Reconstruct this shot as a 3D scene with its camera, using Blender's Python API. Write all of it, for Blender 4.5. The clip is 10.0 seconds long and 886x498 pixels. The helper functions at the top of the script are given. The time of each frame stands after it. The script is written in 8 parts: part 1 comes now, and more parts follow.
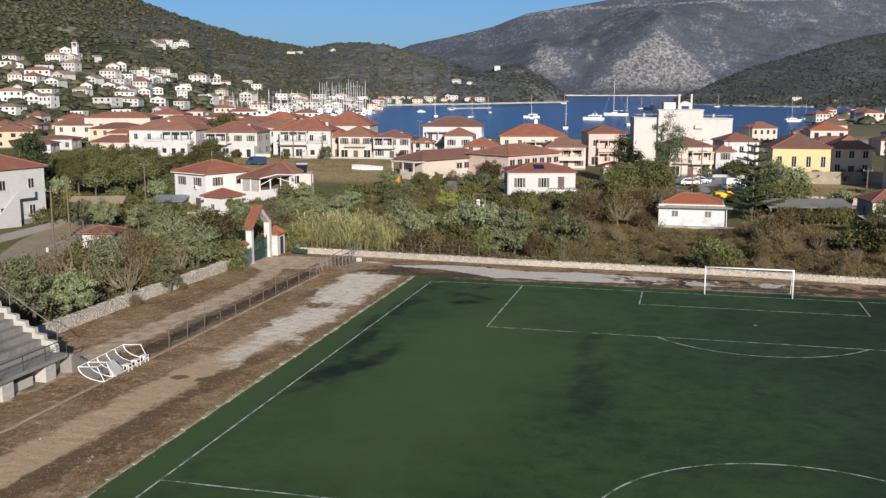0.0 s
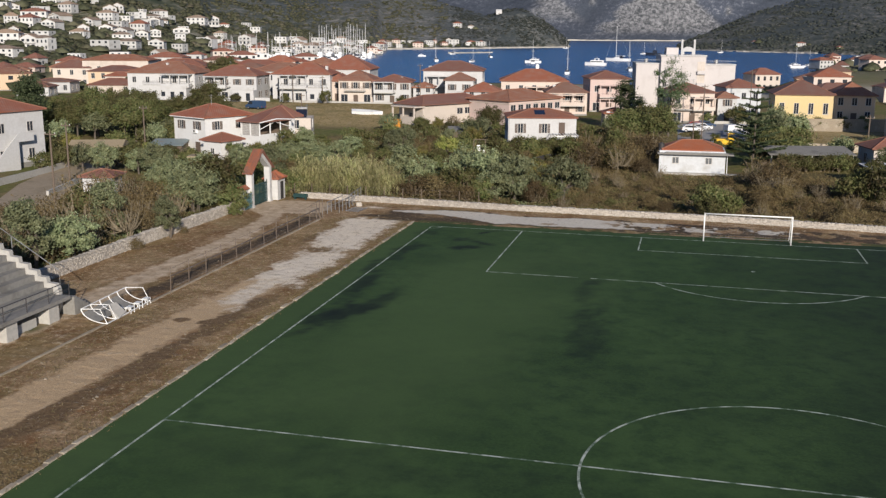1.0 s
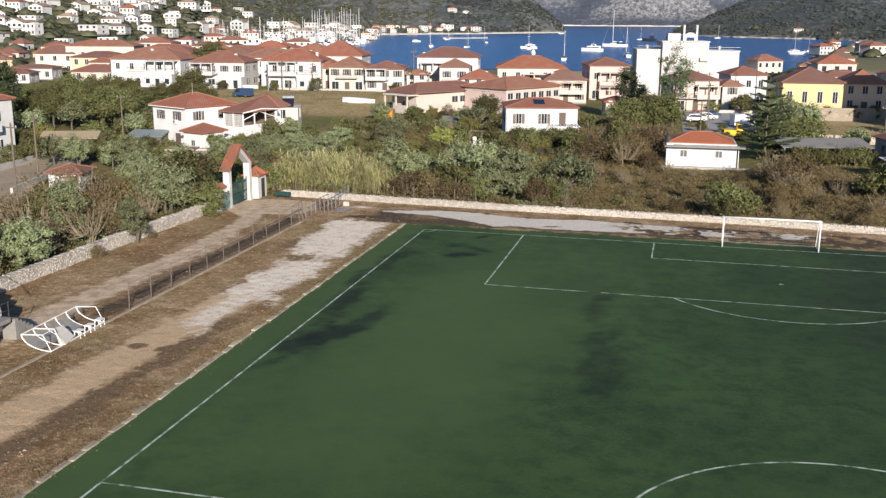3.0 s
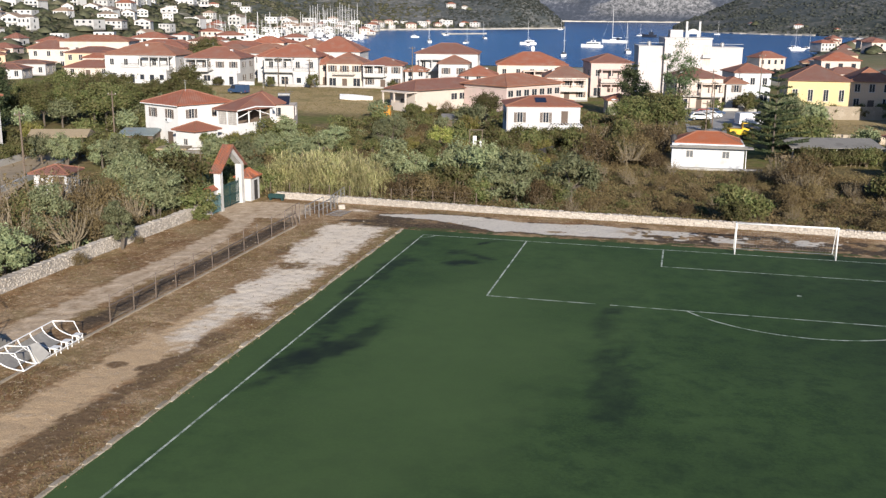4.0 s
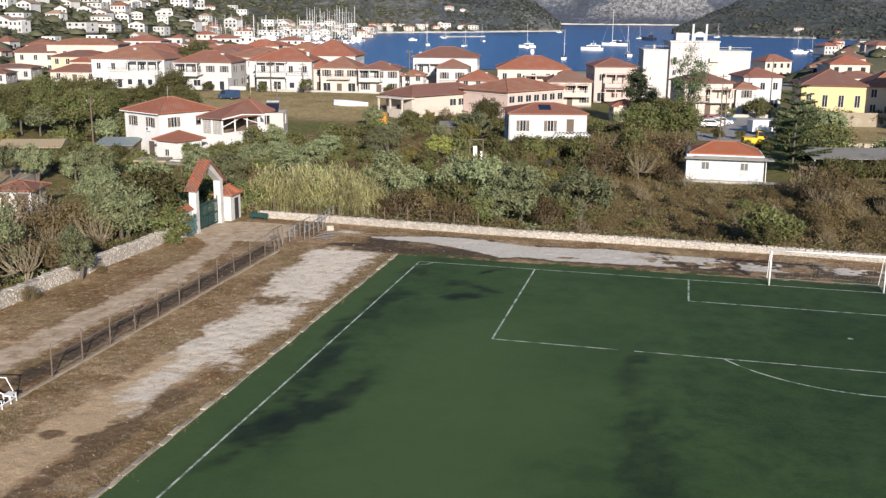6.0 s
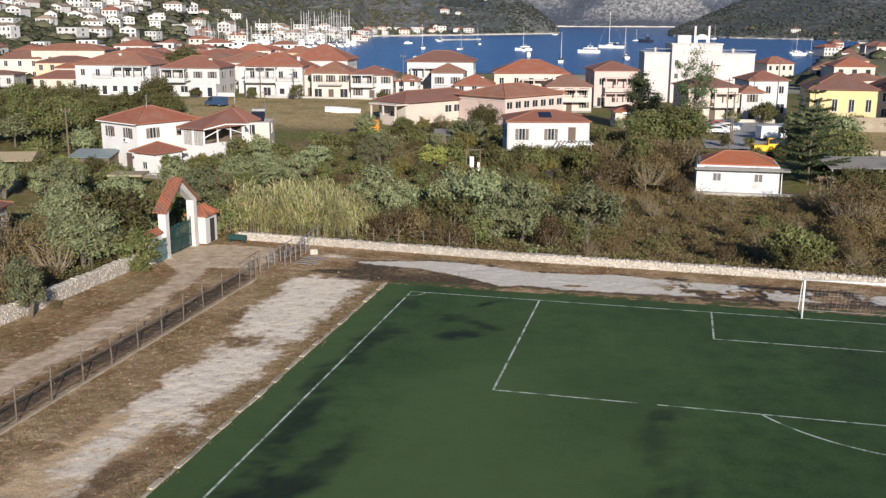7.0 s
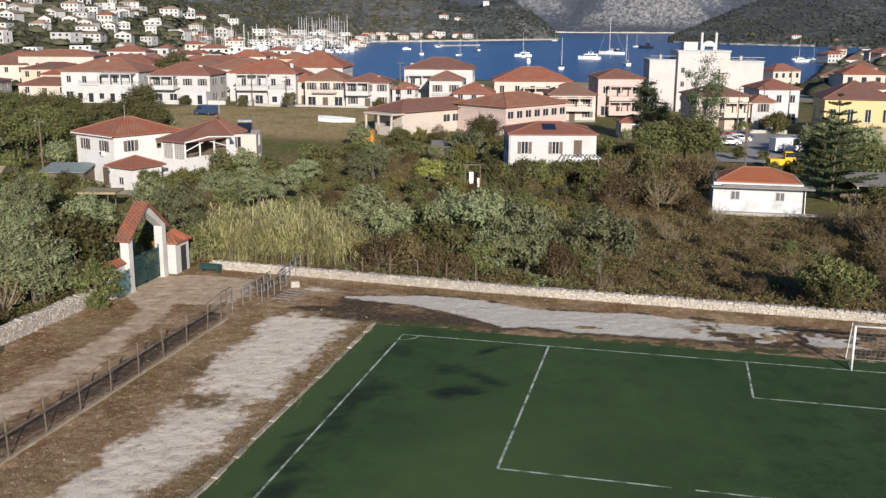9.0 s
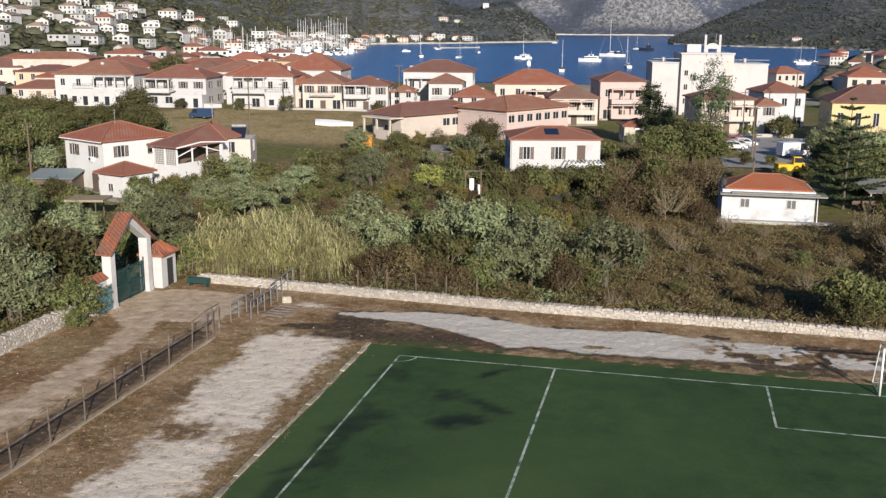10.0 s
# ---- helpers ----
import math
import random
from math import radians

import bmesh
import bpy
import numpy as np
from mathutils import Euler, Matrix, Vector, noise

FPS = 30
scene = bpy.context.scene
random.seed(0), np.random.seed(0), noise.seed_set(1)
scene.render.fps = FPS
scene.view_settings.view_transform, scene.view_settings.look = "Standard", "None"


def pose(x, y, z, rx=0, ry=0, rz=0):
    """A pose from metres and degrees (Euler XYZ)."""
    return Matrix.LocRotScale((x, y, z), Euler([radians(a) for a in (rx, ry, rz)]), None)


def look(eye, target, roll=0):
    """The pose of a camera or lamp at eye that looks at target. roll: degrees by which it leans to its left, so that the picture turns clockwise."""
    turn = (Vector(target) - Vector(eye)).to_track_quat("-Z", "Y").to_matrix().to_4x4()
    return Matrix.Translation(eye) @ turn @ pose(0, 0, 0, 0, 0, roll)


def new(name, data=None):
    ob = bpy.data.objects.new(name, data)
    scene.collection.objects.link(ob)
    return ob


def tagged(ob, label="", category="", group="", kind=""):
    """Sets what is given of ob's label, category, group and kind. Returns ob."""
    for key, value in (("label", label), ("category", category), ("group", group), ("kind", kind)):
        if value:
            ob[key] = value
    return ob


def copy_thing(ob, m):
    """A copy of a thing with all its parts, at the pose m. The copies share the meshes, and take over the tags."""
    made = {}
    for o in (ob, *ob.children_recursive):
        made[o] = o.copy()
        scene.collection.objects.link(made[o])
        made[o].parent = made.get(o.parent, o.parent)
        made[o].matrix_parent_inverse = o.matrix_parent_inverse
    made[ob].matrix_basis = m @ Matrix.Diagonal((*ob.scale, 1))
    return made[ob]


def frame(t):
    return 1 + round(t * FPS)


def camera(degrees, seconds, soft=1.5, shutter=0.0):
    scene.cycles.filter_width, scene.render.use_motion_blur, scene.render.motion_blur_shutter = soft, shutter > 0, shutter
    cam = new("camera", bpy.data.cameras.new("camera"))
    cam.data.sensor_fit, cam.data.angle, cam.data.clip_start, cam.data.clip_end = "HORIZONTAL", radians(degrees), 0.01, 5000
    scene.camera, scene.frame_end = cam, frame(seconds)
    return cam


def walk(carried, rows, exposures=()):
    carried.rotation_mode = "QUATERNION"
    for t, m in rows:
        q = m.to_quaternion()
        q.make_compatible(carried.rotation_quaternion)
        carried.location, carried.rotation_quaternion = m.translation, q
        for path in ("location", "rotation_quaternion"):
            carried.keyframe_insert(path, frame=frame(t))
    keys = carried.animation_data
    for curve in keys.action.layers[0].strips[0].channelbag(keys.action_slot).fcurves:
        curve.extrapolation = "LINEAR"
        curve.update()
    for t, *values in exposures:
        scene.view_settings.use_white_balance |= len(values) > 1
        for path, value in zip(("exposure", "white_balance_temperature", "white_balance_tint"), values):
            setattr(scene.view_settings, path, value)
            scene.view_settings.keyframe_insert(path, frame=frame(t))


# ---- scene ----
cam = camera(49.0, 10.0, soft=1.35)
PATH = [
    (0, (-5.424, -88.294, 18.1), (-5.91, -86.381, 17.776), 0.0),
    (0.5, (-5.454, -88.275, 18.13), (-5.937, -86.357, 17.834), 0.1),
    (0.7, (-5.45, -88.3, 18.13), (-5.933, -86.382, 17.840), 0.1),
    (0.8, (-5.44, -88.33, 18.12), (-5.923, -86.412, 17.838), 0.15),
    (0.9, (-5.42, -88.42, 18.11), (-5.902, -86.515, 17.754), 0.2),
    (1, (-5.366, -88.562, 18.087), (-5.846, -86.67, 17.654), 0.3),
    (1.1, (-5.38, -88.5, 18.08), (-5.86, -86.608, 17.649), 0.3),
    (1.25, (-5.42, -88.3, 18.05), (-5.90, -86.409, 17.610), 0.3),
    (1.5, (-5.602, -87.567, 17.982), (-6.081, -85.678, 17.534), 0.3),
    (2, (-6.50, -84.03, 18.05), (-6.972, -82.141, 17.592), 0.3),
    (2.5, (-6.884, -82.25, 18.036), (-7.354, -80.361, 17.578), 0.3),
    (4, (-8.24, -77.308, 18.114), (-8.704, -75.42, 17.644), 0.5),
    (4.5, (-8.679, -75.582, 18.084), (-9.143, -73.694, 17.614), 0.5),
    (5, (-9.135, -73.729, 18.077), (-9.598, -71.84, 17.61), 0.5),
    (6.5, (-11.11, -65.516, 18.027), (-11.568, -63.625, 17.564), 0.4),
    (7, (-11.919, -61.676, 18.063), (-12.374, -59.783, 17.604), 0.2),
    (7.5, (-12.383, -59.467, 18.005), (-12.839, -57.575, 17.548), 0.3),
    (8, (-12.877, -57.263, 18.067), (-13.332, -55.37, 17.609), 0.3),
    (8.5, (-13.302, -55.437, 18.118), (-13.756, -53.544, 17.661), 0.3),
    (9, (-13.67, -53.691, 18.103), (-14.123, -51.796, 17.655), 0.3),
    (9.5, (-14.055, -51.948, 18.111), (-14.509, -50.053, 17.663), 0.3),
    (10, (-14.474, -50.243, 18.069), (-14.927, -48.346, 17.625), 0.3),
]
# exposure in stops along the way
METER = [(0, 0.35), (0.5, 0.25), (0.8, 0.17), (1, 0.15), (1.25, 0.30), (1.5, 0.50), (2, 0.60), (2.5, 0.63), (4, 0.65), (5, 0.65), (6.5, 0.57), (7, 0.53), (7.5, 0.43), (8.5, 0.37), (10, 0.40)]
walk(cam, [(t, look(e, g, r)) for t, e, g, r in PATH], METER)

# ---- world, sun, exposure ----
SUN_AZ, SUN_EL = (0.444, -0.896), 18.2
world = bpy.data.worlds.new("world")
scene.world = world
world.use_nodes = True
wn = world.node_tree
sky = wn.nodes.new("ShaderNodeTexSky")
sky.sky_type = "NISHITA"
sky.sun_disc = False
sky.sun_elevation = radians(SUN_EL)
sky.sun_rotation = math.atan2(SUN_AZ[0], SUN_AZ[1])
sky.air_density, sky.dust_density, sky.ozone_density = 0.75, 1.1, 6.5
wn.nodes["Background"].inputs[1].default_value = 0.082
wn.links.new(sky.outputs[0], wn.nodes["Background"].inputs[0])
sun_data = bpy.data.lights.new("sun", "SUN")
sun_data.energy, sun_data.angle, sun_data.color = 5.0, radians(0.6), (1.0, 0.905, 0.79)
sun_ob = new("sun", sun_data)
ce = math.cos(radians(SUN_EL))
sun_ob.matrix_world = look((SUN_AZ[0] * ce * 100, SUN_AZ[1] * ce * 100, 100 * math.sin(radians(SUN_EL))), (0, 0, 0))

# ---- small mesh builder ----


class MB:
    """Vertices and faces gathered for one mesh."""

    def __init__(self):
        self.v, self.f = [], []

    def add(self, verts, faces):
        n = len(self.v)
        self.v.extend(verts)
        self.f.extend([tuple(n + i for i in f) for f in faces])
        return self

    def box(self, x0, y0, z0, x1, y1, z1):
        v = [(x, y, z) for z in (z0, z1) for y in (y0, y1) for x in (x0, x1)]
        return self.add(v, [(0, 2, 3, 1), (4, 5, 7, 6), (0, 1, 5, 4), (2, 6, 7, 3), (0, 4, 6, 2), (1, 3, 7, 5)])

    def tube(self, pts, r, n=6, r2=None):
        """A round bar through the points; r2 is the radius at its end."""
        pts = [Vector(p) for p in pts]
        rings = []
        for i, p in enumerate(pts):
            d = (pts[min(i + 1, len(pts) - 1)] - pts[max(i - 1, 0)]).normalized()
            a = d.orthogonal().normalized() if abs(d.z) < 0.95 else Vector((1, 0, 0))
            a = (a - d * a.dot(d)).normalized()
            b = d.cross(a)
            rr = r if r2 is None else r + (r2 - r) * i / max(1, len(pts) - 1)
            rings.append([tuple(p + (a * math.cos(k * 2 * math.pi / n) + b * math.sin(k * 2 * math.pi / n)) * rr) for k in range(n)])
        v = [q for ring in rings for q in ring]
        f = [(i * n + k, i * n + (k + 1) % n, (i + 1) * n + (k + 1) % n, (i + 1) * n + k) for i in range(len(pts) - 1) for k in range(n)]
        f += [tuple(range(n))[::-1], tuple((len(pts) - 1) * n + k for k in range(n))]
        return self.add(v, f)

    def prism(self, poly, axis, a, b):
        """A flat outline drawn out along an axis from a to b."""
        def put(p, t):
            q = list(p)
            q.insert(axis, t)
            return tuple(q)
        n = len(poly)
        v = [put(p, a) for p in poly] + [put(p, b) for p in poly]
        f = [tuple(range(n))[::-1], tuple(range(n, 2 * n))] + [(i, (i + 1) % n, n + (i + 1) % n, n + i) for i in range(n)]
        return self.add(v, f)

    def mesh(self, name, smooth=False):
        me = bpy.data.meshes.new(name)
        me.from_pydata(self.v, [], self.f)
        if smooth:
            me.polygons.foreach_set("use_smooth", [True] * len(me.polygons))
        me.update()
        return me


def fix_normals(me):
    bm = bmesh.new()
    bm.from_mesh(me)
    bmesh.ops.recalc_face_normals(bm, faces=bm.faces)
    bm.to_mesh(me)
    bm.free()


def part(name, mb, material, parent=None, label="", smooth=False):
    """One mesh object under its thing."""
    me = mb if isinstance(mb, bpy.types.Mesh) else mb.mesh(name, smooth)
    if not isinstance(mb, bpy.types.Mesh):
        fix_normals(me)
    if not me.materials:
        me.materials.append(material)
    ob = new(name, me)
    if parent:
        ob.parent = parent
    if label:
        ob["label"] = label
    return ob


def thing(name, m, label, category, group="", kind=""):
    ob = new(name)
    ob.empty_display_size = 0.2
    ob.matrix_basis = m
    return tagged(ob, label, category, group, kind)


# ---- materials ----


def node_mat(name):
    m = bpy.data.materials.new(name)
    m.use_nodes = True
    return m, m.node_tree.nodes, m.node_tree.links, m.node_tree.nodes["Principled BSDF"]


def noise_node(n, l, coord, scale, detail=4.0, rough=0.6):
    t = n.new("ShaderNodeTexNoise")
    t.inputs["Scale"].default_value, t.inputs["Detail"].default_value, t.inputs["Roughness"].default_value = scale, detail, rough
    l.new(coord, t.inputs["Vector"])
    return t.outputs["Fac"]


def ramp(n, l, fac, stops):
    r = n.new("ShaderNodeValToRGB")
    while len(r.color_ramp.elements) < len(stops):
        r.color_ramp.elements.new(0.5)
    for e, (p, c) in zip(r.color_ramp.elements, stops):
        e.position, e.color = p, (*c, 1) if len(c) == 3 else c
    l.new(fac, r.inputs[0])
    return r.outputs[0]


def mixc(n, l, fac, a, b, mode="MIX"):
    x = n.new("ShaderNodeMix")
    x.data_type, x.blend_type = "RGBA", mode
    for sock, val in ((x.inputs[0], fac), (x.inputs[6], a), (x.inputs[7], b)):
        if isinstance(val, (int, float)):
            sock.default_value = val
        elif isinstance(val, tuple):
            sock.default_value = (*val, 1)
        else:
            l.new(val, sock)
    return x.outputs[2]


def maths(n, l, op, a, b=0.0, c=0.0):
    x = n.new("ShaderNodeMath")
    x.operation = op
    for sock, val in zip(x.inputs, (a, b, c)):
        if isinstance(val, (int, float)):
            sock.default_value = val
        else:
            l.new(val, sock)
    return x.outputs[0]


def bump(n, l, bsdf, height, strength=0.3, dist=0.05):
    b = n.new("ShaderNodeBump")
    b.inputs["Strength"].default_value, b.inputs["Distance"].default_value = strength, dist
    l.new(height, b.inputs["Height"])
    l.new(b.outputs[0], bsdf.inputs["Normal"])


def plain(name, c1, c2, fine=8.0, coarse=0.6, rough=0.8, metal=0.0, stain=None, bumpy=0.15, vary=0.0, spec=0.3):
    """A surface of two mottled tones at two scales, with an optional stain."""
    m, n, l, b = node_mat(name)
    co = n.new("ShaderNodeTexCoord").outputs["Object"]
    f, g = noise_node(n, l, co, fine), noise_node(n, l, co, coarse, 3)
    col = mixc(n, l, ramp(n, l, f, [(0.3, (0, 0, 0)), (0.7, (1, 1, 1))]), c1, c2)
    if stain:
        col = mixc(n, l, ramp(n, l, g, [(0.52, (0, 0, 0)), (0.72, (0.75, 0.75, 0.75))]), col, stain)
    if vary:
        o = n.new("ShaderNodeObjectInfo")
        h = n.new("ShaderNodeHueSaturation")
        l.new(maths(n, l, "MULTIPLY_ADD", o.outputs["Random"], vary, 1 - vary / 2), h.inputs["Value"])
        l.new(col, h.inputs["Color"])
        col = h.outputs[0]
    l.new(col, b.inputs["Base Color"])
    b.inputs["Roughness"].default_value, b.inputs["Metallic"].default_value = rough, metal
    b.inputs["Specular IOR Level"].default_value = spec
    if bumpy:
        bump(n, l, b, f, bumpy)
    return m


def roof_mat(name, c1, c2, c3):
    """Barrel tiles: rows across the slope, patchy weathering."""
    m, n, l, b = node_mat(name)
    co = n.new("ShaderNodeTexCoord").outputs["Object"]
    f, g = noise_node(n, l, co, 5.0, 5), noise_node(n, l, co, 0.5, 4)
    o = n.new("ShaderNodeObjectInfo")
    col = mixc(n, l, ramp(n, l, f, [(0.3, (0, 0, 0)), (0.68, (1, 1, 1))]), c1, c2)
    col = mixc(n, l, ramp(n, l, g, [(0.45, (0, 0, 0)), (0.7, (0.8, 0.8, 0.8))]), col, c3)
    w = n.new("ShaderNodeTexWave")
    w.wave_type, w.bands_direction = "BANDS", "DIAGONAL"
    w.inputs["Scale"].default_value, w.inputs["Distortion"].default_value = 1.6, 0.6
    l.new(co, w.inputs["Vector"])
    col = mixc(n, l, maths(n, l, "MULTIPLY", w.outputs["Fac"], 0.25), col, (0.10, 0.035, 0.02))
    h = n.new("ShaderNodeHueSaturation")
    l.new(maths(n, l, "MULTIPLY_ADD", o.outputs["Random"], 0.5, 0.72), h.inputs["Value"])
    l.new(maths(n, l, "MULTIPLY_ADD", o.outputs["Random"], 0.25, 0.85), h.inputs["Saturation"])
    l.new(col, h.inputs["Color"])
    l.new(h.outputs[0], b.inputs["Base Color"])
    b.inputs["Roughness"].default_value = 0.85
    bump(n, l, b, w.outputs["Fac"], 0.5, 0.06)
    return m


def leaf_mat(name, dark, mid, light, dry=None, hue=0.05):
    """Leaves: each one differs a little, some turned pale."""
    m, n, l, b = node_mat(name)
    g = n.new("ShaderNodeNewGeometry")
    col = ramp(n, l, g.outputs["Random Per Island"], [(0.0, dark), (0.45, mid), (0.85, light), (1.0, dry or light)])
    co = n.new("ShaderNodeTexCoord").outputs["Object"]
    col = mixc(n, l, ramp(n, l, noise_node(n, l, co, 0.9, 3), [(0.4, (0, 0, 0)), (0.7, (0.6, 0.6, 0.6))]), col, dry or dark)
    o = n.new("ShaderNodeObjectInfo")
    h = n.new("ShaderNodeHueSaturation")
    l.new(maths(n, l, "MULTIPLY_ADD", o.outputs["Random"], 0.8, 0.62), h.inputs["Value"])
    l.new(maths(n, l, "MULTIPLY_ADD", o.outputs["Random"], hue, 0.5 - hue / 2), h.inputs["Hue"])
    l.new(col, h.inputs["Color"])
    l.new(h.outputs[0], b.inputs["Base Color"])
    b.inputs["Roughness"].default_value = 0.65
    b.inputs["Specular IOR Level"].default_value = 0.25
    tr = n.new("ShaderNodeBsdfTranslucent")
    l.new(h.outputs[0], tr.inputs[0])
    mx = n.new("ShaderNodeMixShader")
    mx.inputs[0].default_value = 0.30
    out = n["Material Output"]
    l.new(b.outputs[0], mx.inputs[1])
    l.new(tr.outputs[0], mx.inputs[2])
    l.new(mx.outputs[0], out.inputs["Surface"])
    return m


M_WHITE = plain("white_render", (0.50, 0.497, 0.495), (0.44, 0.436, 0.432), 3, 0.35, stain=(0.3907, 0.377, 0.3622), bumpy=0.05, vary=0.1)
M_WHITEC = plain("fresh_white_render", (0.63, 0.628, 0.618), (0.57, 0.567, 0.556), 3, 0.35, stain=(0.49, 0.475, 0.455), bumpy=0.05)
M_WHITES = plain("stained_white_render", (0.57, 0.59, 0.61), (0.49, 0.505, 0.52), 2.2, 0.5, stain=(0.37, 0.36, 0.34), bumpy=0.1)
M_BLIND = plain("grey_blind", (0.13, 0.138, 0.145), (0.10, 0.106, 0.112), 6, rough=0.6)
M_CREAM = plain("cream_render", (0.5556, 0.4891, 0.4283), (0.5065, 0.4431, 0.3889), 3, 0.35, stain=(0.4085, 0.3511, 0.2928), bumpy=0.05, vary=0.12)
M_PINK = plain("pink_render", (0.5392, 0.418, 0.3846), (0.4902, 0.3804, 0.3496), 3, 0.35, stain=(0.4412, 0.3678, 0.3234), bumpy=0.05, vary=0.1)
M_PEACH = plain("peach_render", (0.5719, 0.4807, 0.4195), (0.5229, 0.4389, 0.3846), 3, 0.35, stain=(0.4739, 0.3846, 0.3146), bumpy=0.05, vary=0.1)
M_YELLOW = plain("yellow_render", (0.624, 0.492, 0.2625), (0.584, 0.451, 0.231), 3, 0.3, stain=(0.56, 0.4428, 0.294), bumpy=0.05)
M_OCHRE = plain("ochre_render", (0.60, 0.455, 0.32), (0.54, 0.40, 0.275), 3, 0.3, stain=(0.5, 0.4, 0.28), bumpy=0.05, vary=0.15)
M_GREYW = plain("grey_render", (0.52, 0.54, 0.55), (0.46, 0.48, 0.5), 3, 0.4, stain=(0.40, 0.40, 0.38), bumpy=0.05)
M_ROOF = roof_mat("clay_tiles", (0.285, 0.112, 0.072), (0.215, 0.083, 0.054), (0.25, 0.145, 0.11))
M_ROOFO = roof_mat("old_tiles", (0.29, 0.14, 0.09), (0.215, 0.10, 0.066), (0.27, 0.175, 0.13))
M_ROOF2 = roof_mat("bright_clay_tiles", (0.30, 0.108, 0.06), (0.245, 0.088, 0.05), (0.25, 0.12, 0.082))
M_ROOFT = roof_mat("tan_tiles", (0.34, 0.25, 0.18), (0.27, 0.19, 0.135), (0.30, 0.25, 0.20))
M_HIP = plain("ridge_tiles", (0.27, 0.13, 0.085), (0.22, 0.105, 0.07), 6)
M_GLASS = plain("window_glass", (0.02, 0.024, 0.03), (0.035, 0.04, 0.05), 2, 0.5, rough=0.12, bumpy=0, spec=0.5)
M_FARW = plain("weathered_white_render", (0.5421, 0.5386, 0.5267), (0.4646, 0.4594, 0.4431), 2, 0.25, stain=(0.3252, 0.3089, 0.2842), bumpy=0.05, vary=0.3)
M_FRAME = plain("window_frame_paint", (0.55, 0.53, 0.5), (0.48, 0.46, 0.44), 8)
M_SHUT = plain("brown_shutter", (0.13, 0.095, 0.075), (0.09, 0.068, 0.055), 12)
M_CONC = plain("concrete", (0.245, 0.235, 0.215), (0.19, 0.183, 0.17), 4, 0.5, stain=(0.13, 0.123, 0.112), bumpy=0.25, vary=0.1)
M_CONCW = plain("pale_concrete", (0.45, 0.432, 0.4005), (0.36, 0.351, 0.324), 4, 0.5, stain=(0.324, 0.306, 0.279), bumpy=0.2)
M_STEEL = plain("galvanised_steel", (0.36, 0.37, 0.38), (0.28, 0.28, 0.28), 9, 1.5, rough=0.5, metal=0.6, stain=(0.16, 0.11, 0.08))
M_DARKMETAL = plain("dark_painted_metal", (0.035, 0.035, 0.038), (0.055, 0.05, 0.048), 9, rough=0.55)
M_WPAINT = plain("white_painted_metal", (0.80, 0.80, 0.79), (0.72, 0.72, 0.70), 6, 1.2, rough=0.45, stain=(0.6, 0.58, 0.54), bumpy=0.03)
M_GREENP = plain("green_painted_metal", (0.016, 0.042, 0.042), (0.022, 0.056, 0.054), 6, rough=0.5)
M_RUST = plain("rusty_pipe", (0.17, 0.14, 0.115), (0.11, 0.08, 0.06), 9, 1.5, rough=0.7, metal=0.2, stain=(0.26, 0.25, 0.24))
M_WOOD = plain("weathered_wood", (0.17, 0.13, 0.10), (0.11, 0.085, 0.065), 10, 1.0)
M_BARK = plain("bark", (0.13, 0.11, 0.09), (0.08, 0.065, 0.05), 7, 1.0, bumpy=0.5)
M_BARE = plain("bare_twigs", (0.21, 0.17, 0.12), (0.15, 0.12, 0.08), 7, 1.0)
M_PTWIG = plain("pale_twigs", (0.235, 0.195, 0.135), (0.165, 0.135, 0.09), 7, 1.0)
M_STONE = plain("field_stone", (0.4248, 0.3855, 0.3367), (0.3146, 0.2831, 0.2435), 3.5, 0.8, stain=(0.2831, 0.2556, 0.2191), bumpy=0.5, vary=0.4)
M_MORTAR = plain("wall_core", (0.3146, 0.2873, 0.2505), (0.2531, 0.2291, 0.2011), 3, 0.8, bumpy=0.5)
M_SOLAR = plain("solar_glass", (0.012, 0.016, 0.03), (0.02, 0.024, 0.04), 4, rough=0.15, bumpy=0, spec=0.5)
M_HULL = plain("gelcoat", (0.80, 0.80, 0.80), (0.74, 0.75, 0.76), 2, rough=0.25, bumpy=0)
M_NAVY = plain("navy_hull", (0.02, 0.025, 0.04), (0.03, 0.035, 0.05), 2, rough=0.3, bumpy=0)
M_MAST = plain("mast_alloy", (0.55, 0.55, 0.55), (0.48, 0.48, 0.49), 2, rough=0.45, bumpy=0)
M_ORANGE = plain("orange_sheet", (0.68, 0.28, 0.03), (0.6, 0.23, 0.03), 4)
M_YELP = plain("yellow_machine_paint", (0.75, 0.46, 0.02), (0.65, 0.38, 0.02), 5, rough=0.5)
M_TEALN = plain("teal_netting", (0.10, 0.19, 0.20), (0.07, 0.14, 0.15), 9)
M_TEAL = plain("teal_paint", (0.08, 0.36, 0.40), (0.07, 0.30, 0.34), 4)
M_THATCH = plain("dry_thatch", (0.36, 0.29, 0.19), (0.25, 0.20, 0.13), 14, 1.0, bumpy=0.6)
M_BLUECAR = plain("blue_car_paint", (0.03, 0.06, 0.12), (0.035, 0.065, 0.13), 2, rough=0.3, bumpy=0)
M_WCAR = plain("white_car_paint", (0.72, 0.72, 0.72), (0.68, 0.68, 0.69), 2, rough=0.3, bumpy=0)
M_SCAR = plain("silver_car_paint", (0.42, 0.43, 0.45), (0.38, 0.39, 0.41), 2, rough=0.3, metal=0.4, bumpy=0)
M_RCAR = plain("red_car_paint", (0.35, 0.05, 0.03), (0.3, 0.04, 0.03), 2, rough=0.35, bumpy=0)
